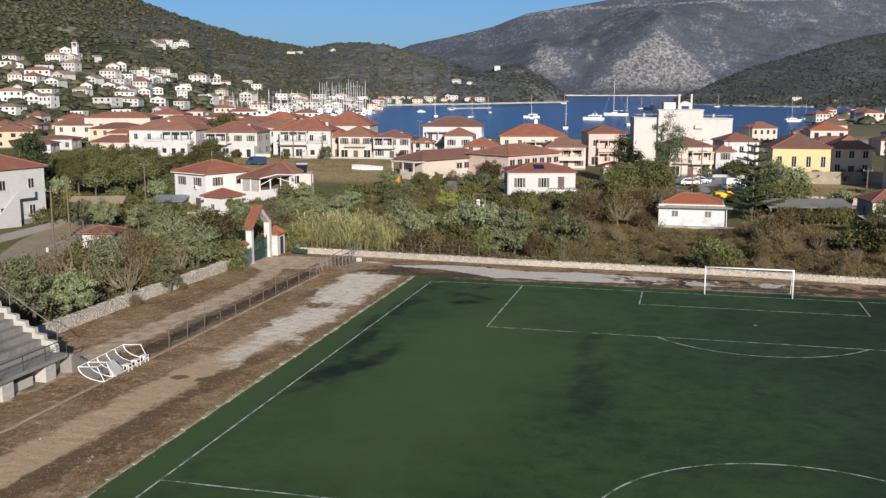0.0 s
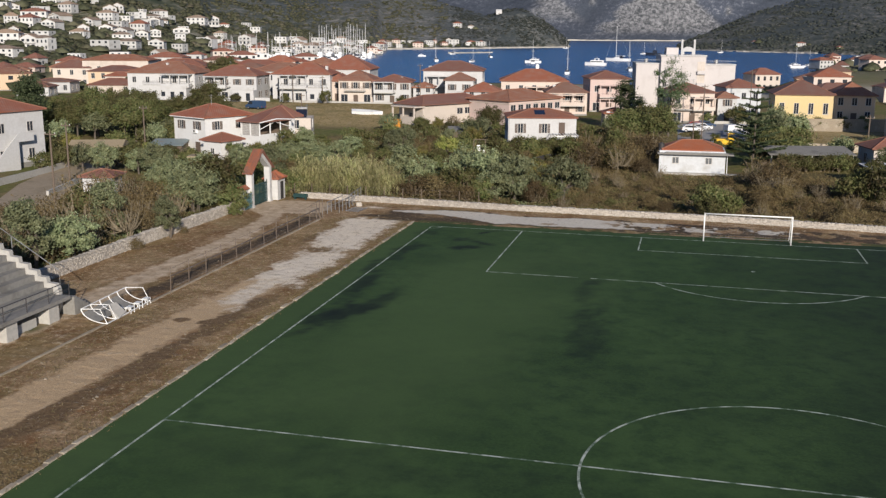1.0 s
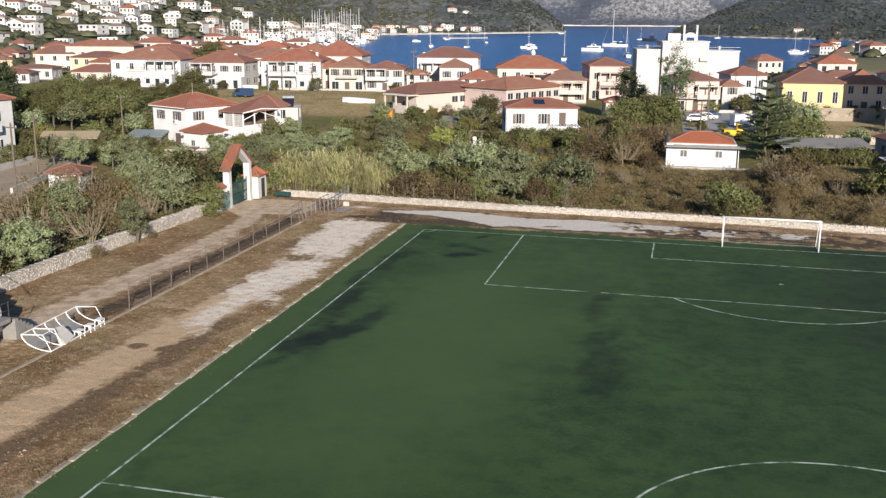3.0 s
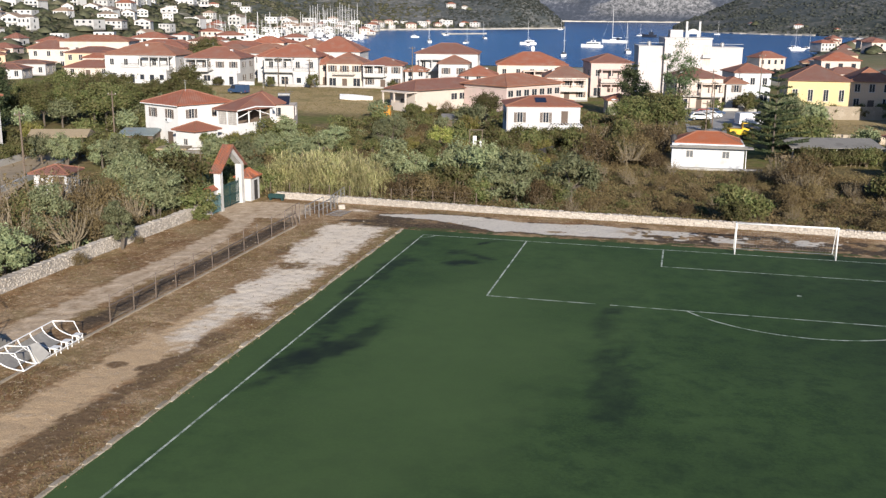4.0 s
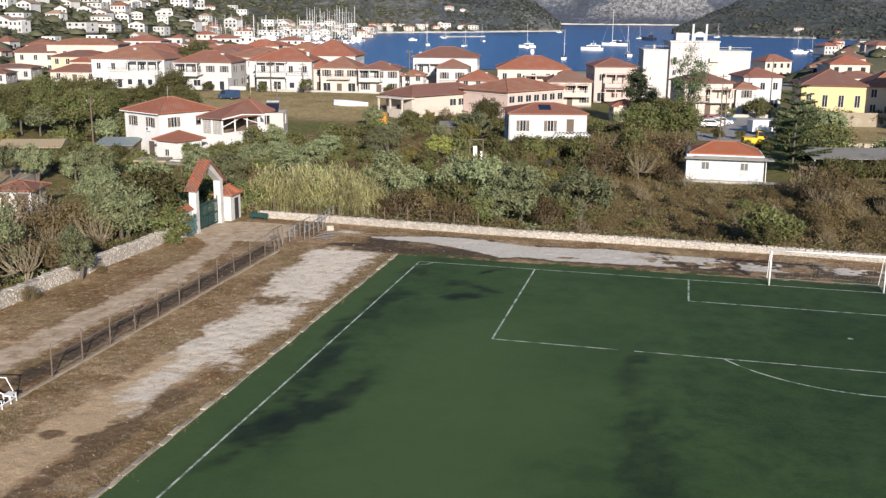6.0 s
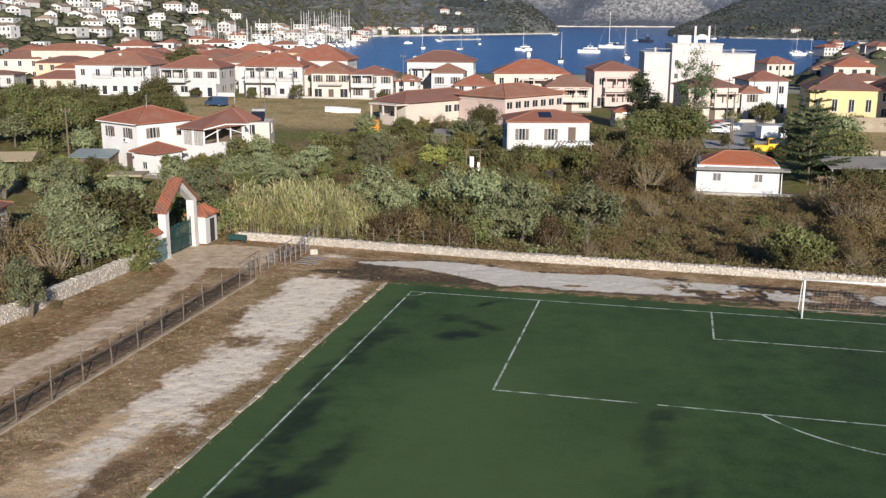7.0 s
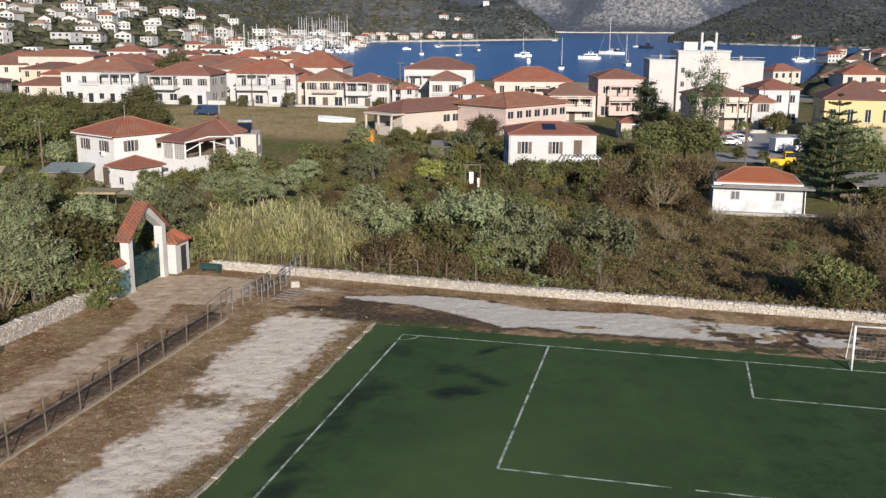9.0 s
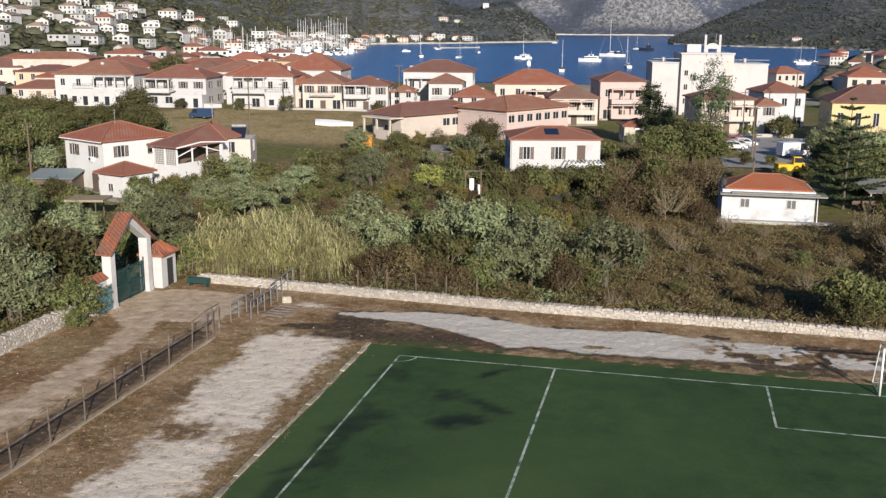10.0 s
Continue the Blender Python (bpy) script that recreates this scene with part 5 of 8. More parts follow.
part("hand_rail", MB().tube([(-1.0, 0.06, 1.0), (-1.0, 0.06, 2.9), (-8.3, 0.06, 7.4)], 0.03, 5).tube([(-4.4, 0.06, 4.2), (-4.4, 0.06, 5.0)], 0.03, 5), M_STEEL, st)
for k in range(7):
    part("stair_step", MB().box(-1.2 - 0.0, 0.0 + k * 0.3, -0.3, 0.0, 0.3 + k * 0.3, 1.2 - k * 0.18), M_CONC, st)

# ---- playing field ----
HALF = 49.6
KERB_X = -31.25


px, py = np.arange(-31.2, 36.01, 0.42), np.arange(-108, 1.65, 0.42)
PX, PY = np.meshgrid(px, py)
PX, PY = PX.ravel(), PY.ravel()


def blob(X, Y, cx, cy, rx, ry, ang=0.0):
    c, s = math.cos(radians(ang)), math.sin(radians(ang))
    ex, ey = ((X - cx) * c + (Y - cy) * s) / rx, (-(X - cx) * s + (Y - cy) * c) / ry
    return np.clip(1.3 - np.hypot(ex, ey), 0, 1)


nz = fbm(PX, PY, 9, 5, 0.7) * 0.45 + fbm(PX, PY, 3.0, 4, 1.9) * 0.55 + fbm(PX, PY, 1.3, 3, 4.9) * 0.3
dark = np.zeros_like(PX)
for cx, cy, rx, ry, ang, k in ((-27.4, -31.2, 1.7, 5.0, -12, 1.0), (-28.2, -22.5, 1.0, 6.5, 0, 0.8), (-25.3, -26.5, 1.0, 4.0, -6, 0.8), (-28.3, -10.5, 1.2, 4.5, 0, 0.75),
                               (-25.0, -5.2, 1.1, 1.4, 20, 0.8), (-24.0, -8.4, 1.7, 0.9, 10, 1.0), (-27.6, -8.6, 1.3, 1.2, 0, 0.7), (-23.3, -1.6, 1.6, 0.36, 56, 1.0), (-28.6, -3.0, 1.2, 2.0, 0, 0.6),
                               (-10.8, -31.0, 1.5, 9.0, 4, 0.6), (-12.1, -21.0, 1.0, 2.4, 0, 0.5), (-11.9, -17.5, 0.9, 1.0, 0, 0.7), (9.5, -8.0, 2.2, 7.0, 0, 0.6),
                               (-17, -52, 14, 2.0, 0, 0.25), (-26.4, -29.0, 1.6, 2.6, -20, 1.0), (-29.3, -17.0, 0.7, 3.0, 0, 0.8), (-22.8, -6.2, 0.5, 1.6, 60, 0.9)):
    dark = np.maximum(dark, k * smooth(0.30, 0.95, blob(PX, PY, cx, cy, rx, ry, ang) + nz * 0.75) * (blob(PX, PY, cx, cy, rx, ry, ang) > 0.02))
# turf colour also darkens gradually towards positive x
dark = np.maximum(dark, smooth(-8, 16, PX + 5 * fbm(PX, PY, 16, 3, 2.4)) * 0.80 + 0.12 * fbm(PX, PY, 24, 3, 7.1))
worn = smooth(0.0, 1.0, blob(PX, PY, -20, -28, 9, 30, -6) * 0.95 + 0.25 * fbm(PX, PY, 14, 4, 0.7))
worn = np.maximum(worn, 0.85 * smooth(-28.7, -29.3, PX + 0.3 * fbm(PX, PY, 5, 3, 3.3)))
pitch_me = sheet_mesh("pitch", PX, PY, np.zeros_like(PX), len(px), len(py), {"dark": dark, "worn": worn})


def turf_mat():
    m, n, l, b = node_mat("artificial_turf")
    pos = n.new("ShaderNodeNewGeometry").outputs["Position"]
    n1, n2 = noise_node(n, l, pos, 6.0, 5), noise_node(n, l, pos, 0.12, 4)
    col = ramp(n, l, n1, [(0.3, (0.0283, 0.0568, 0.0188)), (0.7, (0.0473, 0.0881, 0.0287))])
    col = mixc(n, l, ramp(n, l, n2, [(0.4, (0, 0, 0)), (0.62, (0.7, 0.7, 0.7))]), col, (0.0531, 0.0955, 0.0328))
    n8 = noise_node(n, l, pos, 0.7, 7, 0.7)
    col = mixc(n, l, ramp(n, l, n8, [(0.36, (0.75, 0.75, 0.75)), (0.56, (0, 0, 0))]), col, (0.0228, 0.0458, 0.018))
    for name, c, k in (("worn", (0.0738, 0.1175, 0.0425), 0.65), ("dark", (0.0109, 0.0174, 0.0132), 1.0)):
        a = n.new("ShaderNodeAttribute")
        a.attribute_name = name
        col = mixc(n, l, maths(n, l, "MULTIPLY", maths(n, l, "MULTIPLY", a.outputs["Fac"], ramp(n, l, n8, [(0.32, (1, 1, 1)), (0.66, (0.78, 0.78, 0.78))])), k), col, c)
    l.new(col, b.inputs["Base Color"])
    b.inputs["Roughness"].default_value = 0.85
    b.inputs["Specular IOR Level"].default_value = 0.15
    bump(n, l, b, n1, 0.3, 0.02)
    return m


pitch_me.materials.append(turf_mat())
pitch = tagged(new("pitch", pitch_me), "dark green artificial turf pitch, partly worn, with dark patches, darker to the right", "football pitch", kind="structure")


def line_mat():
    m, n, l, b = node_mat("line_paint")
    pos = n.new("ShaderNodeNewGeometry").outputs["Position"]
    f = noise_node(n, l, pos, 1.1, 5, 0.7)
    col = mixc(n, l, ramp(n, l, f, [(0.40, (1, 1, 1)), (0.56, (0.15, 0.15, 0.15))]), (0.528, 0.576, 0.504), (0.072, 0.12, 0.066))
    l.new(col, b.inputs["Base Color"])
    b.inputs["Roughness"].default_value = 0.8
    return m


M_LINE = line_mat()


def mark(pts, w=0.115):
    """A painted line through the points."""
    P = [Vector((x, y, 0.006)) for x, y in pts]
    left, right = [], []
    for i, p in enumerate(P):
        d = (P[min(i + 1, len(P) - 1)] - P[max(i - 1, 0)]).normalized()
        nn = Vector((-d.y, d.x, 0)) * w / 2
        left.append(tuple(p + nn))
        right.append(tuple(p - nn))
    k = len(P)
    return part("pitch_line", MB().add(left + right, [(i, i + 1, k + i + 1, k + i) for i in range(k - 1)]), M_LINE, pitch)


def arc(cx, cy, r, a0, a1, k=40):
    return [(cx + r * math.cos(a0 + (a1 - a0) * i / k), cy + r * math.sin(a0 + (a1 - a0) * i / k)) for i in range(k + 1)]


XL = 28.95
mark([(-XL, 0), (XL, 0)])
mark([(-XL, 0), (-XL, -2 * HALF)])
mark([(XL, 0), (XL, -2 * HALF)])
mark([(-XL, -HALF), (XL, -HALF)])
mark([(-20.16, 0), (-20.16, -16.5)])
mark([(-20.16, -16.5), (-13.0, -16.5)])
mark([(-12.1, -16.5), (20.16, -16.5)])
mark([(20.16, -16.5), (20.16, 0)])
mark([(-9.16, 0), (-9.16, -5.5)])
mark([(-9.16, -5.5), (9.16, -5.5)])
mark([(9.16, -5.5), (9.16, 0)])
da = math.acos(5.5 / 9.15)
mark(arc(0, -11, 9.15, -math.pi / 2 - da, -math.pi / 2 + da))
mark(arc(0, -HALF, 9.15, 0, 2 * math.pi, 90))
mark(arc(-XL, 0, 1.0, -math.pi / 2, 0, 12))
mark(arc(0, -11, 0.11, 0, 2 * math.pi, 10))

# goal
goal = thing("football_goal", pose(0, 0, 0), "white metal football goal with a net", "goal")
part("left_post", MB().tube([(-3.72, 0, 0), (-3.72, 0, 2.5)], 0.06, 10), M_WPAINT, goal, smooth=True)
part("right_post", MB().tube([(3.72, 0, 0), (3.72, 0, 2.5)], 0.06, 10), M_WPAINT, goal, smooth=True)
part("crossbar", MB().tube([(-3.78, 0, 2.5), (3.78, 0, 2.5)], 0.06, 10), M_WPAINT, goal, smooth=True)
for s in (-1, 1):
    part("stay", MB().tube([(s * 3.72, 0, 2.5), (s * 3.72, 0.9, 2.45), (s * 3.72, 1.9, 0.05)], 0.03, 6), M_WPAINT, goal)
part("ground_bar", MB().tube([(-3.72, 0, 0.04), (-3.72, 1.9, 0.04), (3.72, 1.9, 0.04), (3.72, 0, 0.04)], 0.022, 6), M_STEEL, goal)
net = MB()
prof = [(0, 2.5), (0.9, 2.42), (1.25, 1.6), (1.55, 0.85), (1.9, 0.04)]
for i in range(31):
    x = -3.72 + 7.44 * i / 30
    net.tube([(x, y, z) for y, z in prof], 0.003, 3)
for k in range(15):
    t = k / 14 * 4
    j = min(3, int(t))
    y, z = prof[j][0] + (prof[j + 1][0] - prof[j][0]) * (t - j), prof[j][1] + (prof[j + 1][1] - prof[j][1]) * (t - j)
    net.tube([(-3.72, y, z), (3.72, y, z)], 0.003, 3)
for s in (-1, 1):
    for k in range(1, 8):
        z = 2.5 * k / 8
        yb = 1.9 - 1.0 * z / 2.45
        net.tube([(s * 3.72, 0, z), (s * 3.72, yb, z)], 0.003, 3)
        net.tube([(s * 3.72, 1.9 * k / 8, 0.04), (s * 3.72, 1.9 * k / 8, min(2.45, (1.9 - 1.9 * k / 8) / 1.0 * 2.4))], 0.003, 3)
part("net", net, M_CONCW, goal, "white string net")

# kerb of single stones along the turf
kerb = tagged(part("kerb", MB().box(KERB_X - 0.09, -108, -0.2, KERB_X + 0.09, 1.7, 0.02), M_KERB), "weathered tan kerb along the turf edge", "kerb", kind="structure")
kme = shared("kerb_stone", lambda: MB().add([(-0.15, -0.48, 0), (0.13, -0.48, 0), (0.13, 0.48, 0), (-0.15, 0.48, 0), (-0.13, -0.46, 0.09), (0.11, -0.46, 0.09), (0.11, 0.46, 0.09), (-0.13, 0.46, 0.09)],
             [(0, 3, 2, 1), (4, 5, 6, 7), (0, 1, 5, 4), (1, 2, 6, 5), (2, 3, 7, 6), (3, 0, 4, 7)]))
rng = random.Random(4)
for i in range(66):
    y = 1.2 - i
    if rng.random() < 0.12:
        continue
    k = part("kerb_stone", kme, M_KERB, kerb)
    k.matrix_basis = pose(KERB_X - 0.02 + rng.uniform(-0.05, 0.05), y, rng.uniform(-0.06, 0.0), 0, rng.uniform(-4, 4), rng.uniform(-2.5, 2.5))

# ---- dirt apron beside and behind the turf ----
ax, ay = np.linspace(-51.4, KERB_X - 0.05, 100), np.linspace(-75, 1.6, 360)
bx, by = np.linspace(-51.4, 36, 480), np.linspace(1.6, 12.0, 66)


def apron_masks(X, Y):
    f1, f2, f3 = fbm(X, Y, 7, 5, 0.3), fbm(X, Y, 1.6, 4, 2.2), fbm(X, Y, 18, 3, 5.1)
    wob = 0.6 * f1 + 0.25 * f2
    # pale gravel in the strip next to the field
    f4 = fbm(X, Y, 0.9, 3, 7.7)
    gap = np.minimum(X + 37.9 + 0.10 * (Y + 2), -32.7 - X) * 0.8
    s1 = np.clip(0.55 + np.minimum(gap, np.minimum(2.2 - Y, Y + 11.8) * 0.6) + 0.65 * f1 + 0.3 * f2 + 0.25 * f4, 0, 1)
    s2 = np.clip(0.55 + np.minimum(np.minimum(X + 36.7, -32.9 - X), np.minimum(-13.6 - Y, Y + 23.5) * 0.5) * 0.8 + 0.7 * f1 + 0.3 * f2 + 0.25 * f4, 0, 1)
    s3 = np.clip(0.35 + np.minimum(np.minimum(X + 36.2, -34.2 - X), np.minimum(-22 - Y, Y + 31) * 0.4) + 0.45 * f1 + 0.2 * f4, 0, 0.8)
    s4 = 0.8 * smooth(0.0, 0.9, blob(X, Y, -37.4, 8.4, 1.4, 0.7, 0) + 0.45 * wob)
    sand = np.maximum(np.maximum(s1, s2), np.maximum(s3, s4)) * (0.9 + 0.25 * f2)
    lane = 1.0 * smooth(2.6, 0.6, np.abs(X + 35.6 - 0.06 * (Y + 28)) + 0.9 * wob) * smooth(-18, -26, Y)
    rut = 0.95 * smooth(1.15, 0.2, np.abs(X + 33.9 - 0.05 * (Y + 36)) + 0.8 * f1 + 0.4 * f2) * smooth(-24, -31, Y)
    rut = np.maximum(rut, 0.9 * smooth(0.35, 0.8, blob(X, Y, -35.5, -12.6, 1.8, 0.7, -10) + 0.4 * wob))
    rut = np.maximum(rut, 0.8 * smooth(0.3, 0.8, blob(X, Y, -38.0, -7.5, 0.7, 3.4, -6) + 0.45 * wob))
    rut = np.maximum(rut, 0.8 * smooth(0.3, 0.8, blob(X, Y, -36.4, -34.4, 0.9, 0.8, 0) + 0.4 * wob))
    # trodden way from the gate along the fence
    edge_l = np.interp(Y, [-75, -30, -12, -6, 1, 4.4, 8.5, 11], [-46.4, -46.2, -45.6, -46.1, -46.9, -50.6, -50.6, -46])
    edge_r = np.interp(Y, [-75, -30, -15, -10, -1, 2.6, 3.0, 5.5, 9.4, 11], [-44.0, -43.6, -43.3, -43.5, -44.6, -45.2, -42.6, -41.4, -42.6, -45])
    way = np.clip(0.5 + 1.1 * np.minimum(X - edge_l, edge_r - X) + 0.45 * wob, 0, 1) * (0.86 + 0.2 * f2 + 0.12 * f1) * smooth(10.6, 9.6, Y + 0.5 * wob)
    darkm = 0.7 * smooth(1.2, 0.4, np.abs(X + 41.9) + 0.5 * wob) * (Y < 1.5) * smooth(-34, -28, Y)
    # wet black earth round the concrete strip behind the goal
    top = np.interp(X, [-34.6, -31, -29, -25, -20.7, -16.4, -8, 2, 10, 14], [7.3, 8.3, 8.8, 8.2, 7.2, 7.9, 7.3, 6.9, 6.2, 5.2])
    low = np.interp(X, [-34.6, -33.7, -30.3, -27.6, -25.6, -23.3, -21.8, -19, -16, -8, 2, 10, 14], [7.0, 6.7, 6.3, 5.3, 4.4, 2.9, 3.5, 3.2, 3.2, 3.6, 3.9, 4.3, 5.0])
    inside = np.minimum(top - Y, Y - low) + 0.30 * f1 + 0.22 * f2
    strip = np.clip(0.5 + 1.6 * inside, 0, 1) * (X > -35) * (X < 13)
    strip = strip * (1 - smooth(-17, -9, X) * smooth(-0.25, 0.25, f1 + 0.5 * f2 + 0.04 * (X + 8)))
    strip = strip * (1 - 0.9 * smooth(0.25, 0.6, blob(X, Y, -18.4, 4.2, 1.2, 0.4) + 0.3 * f2))
    under = np.clip(0.5 + 0.9 * np.minimum(low + 0.4 - Y, Y - np.where(X < -23.5, 1.9, low - 0.9)) + 0.35 * f2 + 0.2 * f1, 0, 1) * smooth(-36.4, -34.6, X) * (X < 20)
    patchy = 0.95 * smooth(-17, -10, X) * smooth(0.0, 0.4, fbm(X, Y, 3.2, 4, 6.6) + 0.1) * smooth(3.4, 1.6, np.abs(Y - 4.6)) * (X < 16)
    over = 0.85 * smooth(0.55, 0.1, np.abs(Y - top - 0.1) + 0.5 * f2) * smooth(-0.2, 0.25, f1) * (X > -35)
    darkm = np.maximum(np.maximum(np.maximum(darkm, patchy), under * (0.72 + 0.35 * f1)), np.maximum(over, 0.9 * smooth(0.3, 0.7, blob(X, Y, -35.6, 4.0, 2.6, 0.9, 8) + 0.35 * wob)))
    green = smooth(0.35, 0.75, 0.5 + 0.6 * f1 + 0.4 * f2) * smooth(1.2, 0.3, np.abs(Y - 2.1)) * (X > -31)
    green = np.maximum(green, 0.7 * smooth(-43.2, -44.2, X) * smooth(-32, -40, Y) * smooth(-0.4, 0.4, f1))
    olive = smooth(0.0, 0.7, f3 + 0.5 * f2) * 0.8
    return {"sand": sand, "lane": lane, "rut": rut, "way": way, "dark": darkm, "strip": strip, "green": green, "olive": olive}


def apron_mat():
    m, n, l, b = node_mat("trodden_earth")
    pos = n.new("ShaderNodeNewGeometry").outputs["Position"]
    n1, n2, n3, n4 = noise_node(n, l, pos, 3.0, 6, 0.7), noise_node(n, l, pos, 0.5, 5), noise_node(n, l, pos, 14, 3), noise_node(n, l, pos, 1.1, 8, 0.72)

    def mask(name, sharp=0.0):
        a = n.new("ShaderNodeAttribute")
        a.attribute_name = name
        if not sharp:
            return a.outputs["Fac"]
        s = maths(n, l, "MULTIPLY_ADD", n4, sharp, a.outputs["Fac"])
        return ramp(n, l, maths(n, l, "SUBTRACT", s, sharp * 0.5), [(0.28, (0, 0, 0)), (0.72, (1, 1, 1))])
    earth = ramp(n, l, n1, [(0.3, (0.1291, 0.0738, 0.035)), (0.55, (0.2431, 0.1491, 0.0725)), (0.75, (0.4406, 0.2982, 0.1624))])
    earth = mixc(n, l, ramp(n, l, n2, [(0.42, (0, 0, 0)), (0.62, (0.8, 0.8, 0.8))]), earth, (0.1899, 0.0966, 0.0425))
    n5 = noise_node(n, l, pos, 0.22, 7, 0.7)
    earth = mixc(n, l, ramp(n, l, n5, [(0.44, (0, 0, 0)), (0.60, (0.85, 0.85, 0.85))]), earth, ramp(n, l, n4, [(0.35, (0.2279, 0.1491, 0.0788)), (0.62, (0.5166, 0.3763, 0.2312))]))
    earth = mixc(n, l, ramp(n, l, n5, [(0.32, (0.8, 0.8, 0.8)), (0.45, (0, 0, 0))]), earth, (0.1291, 0.0781, 0.0413))
    n6, n7 = noise_node(n, l, pos, 2.6, 9, 0.8), noise_node(n, l, pos, 4.5, 8, 0.78)
    earth = mixc(n, l, ramp(n, l, n6, [(0.53, (0, 0, 0)), (0.62, (0.8, 0.8, 0.8))]), earth, (0.5622, 0.426, 0.2624))
    earth = mixc(n, l, ramp(n, l, n7, [(0.36, (0.7, 0.7, 0.7)), (0.45, (0, 0, 0))]), earth, (0.076, 0.0483, 0.025))
    col = mixc(n, l, maths(n, l, "MULTIPLY", mask("olive"), 0.6), earth, ramp(n, l, n1, [(0.3, (0.1216, 0.0994, 0.04)), (0.7, (0.2583, 0.1988, 0.0875))]))
    gravel = ramp(n, l, n3, [(0.3, (0.62, 0.54, 0.435)), (0.7, (0.80, 0.71, 0.585))])
    col = mixc(n, l, mask("way", 1.5), col, ramp(n, l, n4, [(0.3, (0.32, 0.235, 0.15)), (0.5, (0.475, 0.368, 0.256)), (0.7, (0.635, 0.507, 0.372))]))
    col = mixc(n, l, mask("lane", 1.6), col, ramp(n, l, n3, [(0.3, (0.3799, 0.2655, 0.1537)), (0.7, (0.6078, 0.4473, 0.2774))]))
    col = mixc(n, l, mask("rut", 1.7), col, ramp(n, l, n1, [(0.3, (0.1064, 0.0682, 0.0375)), (0.7, (0.2127, 0.142, 0.0788))]))
    gravel = mixc(n, l, ramp(n, l, n6, [(0.34, (0.6, 0.6, 0.6)), (0.43, (0, 0, 0))]), gravel, (0.395, 0.2911, 0.1937))
    gravel = mixc(n, l, ramp(n, l, n2, [(0.45, (0, 0, 0)), (0.65, (0.5, 0.5, 0.5))]), gravel, (0.78, 0.67, 0.51))
    col = mixc(n, l, maths(n, l, "MULTIPLY", mask("sand"), 0.55), col, ramp(n, l, n6, [(0.4, (0.2279, 0.1562, 0.0899)), (0.6, (0.5166, 0.3976, 0.2624))]))
    fine_edge = maths(n, l, "ADD", mask("sand"), maths(n, l, "MULTIPLY_ADD", maths(n, l, "ADD", n4, n6), 1.6, -1.62))
    col = mixc(n, l, ramp(n, l, fine_edge, [(0.15, (0, 0, 0)), (0.85, (1, 1, 1))]), col, gravel)
    col = mixc(n, l, mask("dark", 1.7), col, ramp(n, l, n1, [(0.3, (0.0334, 0.0256, 0.0175)), (0.55, (0.0912, 0.0653, 0.0425)), (0.75, (0.1975, 0.142, 0.0899))]))
    col = mixc(n, l, mask("strip", 0.8), col, ramp(n, l, n1, [(0.3, (0.5014, 0.4615, 0.3999)), (0.7, (0.6685, 0.6177, 0.5311))]))
    col = mixc(n, l, mask("green", 0.9), col, (0.076, 0.0852, 0.0312))
    l.new(col, b.inputs["Base Color"])
    b.inputs["Roughness"].default_value = 0.92
    b.inputs["Specular IOR Level"].default_value = 0.15
    bump(n, l, b, n4, 0.9, 0.12)
    return m


M_APRON = apron_mat()


def apron(name, xs, ys):
    X, Y = np.meshgrid(xs, ys)
    X, Y = X.ravel(), Y.ravel()
    z = 0.02 * fbm(X, Y, 4, 4, 1.0) + 0.015 * fbm(X, Y, 1.2, 2, 3.0) - 0.02
    me = sheet_mesh(name, X, Y, z, len(xs), len(ys), apron_masks(X, Y))
    me.materials.append(M_APRON)
    return tagged(new(name, me), "trodden brown earth with pale gravel patches", "ground", kind="structure")


apron("dirt_track", ax, ay)
apron("dirt_verge", bx, by)

# loose stones and litter on the bare earth
nr = np.random.RandomState(77)
n_p = 4200
sx_ = np.concatenate([nr.uniform(-40, -31.6, 2600), nr.uniform(-50, -41, 700), nr.uniform(-40, 12, 900)])
sy_ = np.concatenate([nr.uniform(-52, 3, 2600), nr.uniform(-45, 11, 700), nr.uniform(2.4, 9.4, 900)])
ss = nr.gamma(1.3, 0.011, n_p) + 0.008
oct_v = np.array([(1, 0, 0), (0, 1, 0), (-1, 0, 0), (0, -1, 0), (0, 0, 0.8), (0, 0, -0.5)])
oct_f = np.array([(0, 1, 4), (1, 2, 4), (2, 3, 4), (3, 0, 4), (1, 0, 5), (2, 1, 5), (3, 2, 5), (0, 3, 5)])
vv = oct_v[None] * (1 + nr.uniform(-0.4, 0.4, (n_p, 6, 1))) * ss[:, None, None] + np.stack([sx_, sy_, np.zeros(n_p)], 1)[:, None, :]
ff = (oct_f[None] + 6 * np.arange(n_p)[:, None, None]).reshape(-1, 3)
pb = bpy.data.meshes.new("pebbles")
pb.vertices.add(n_p * 6)
pb.vertices.foreach_set("co", vv.ravel())
pb.loops.add(ff.size)
pb.loops.foreach_set("vertex_index", ff.ravel())
pb.polygons.add(len(ff))
pb.polygons.foreach_set("loop_start", np.arange(len(ff)) * 3)
pb.update(calc_edges=True)
pb.materials.append(M_KERB)
tagged(new("pebbles", pb), "loose pale stones on trodden earth", "stones", kind="stuff")

# ---- trees and shrubs ----
NR = np.random.RandomState(12)


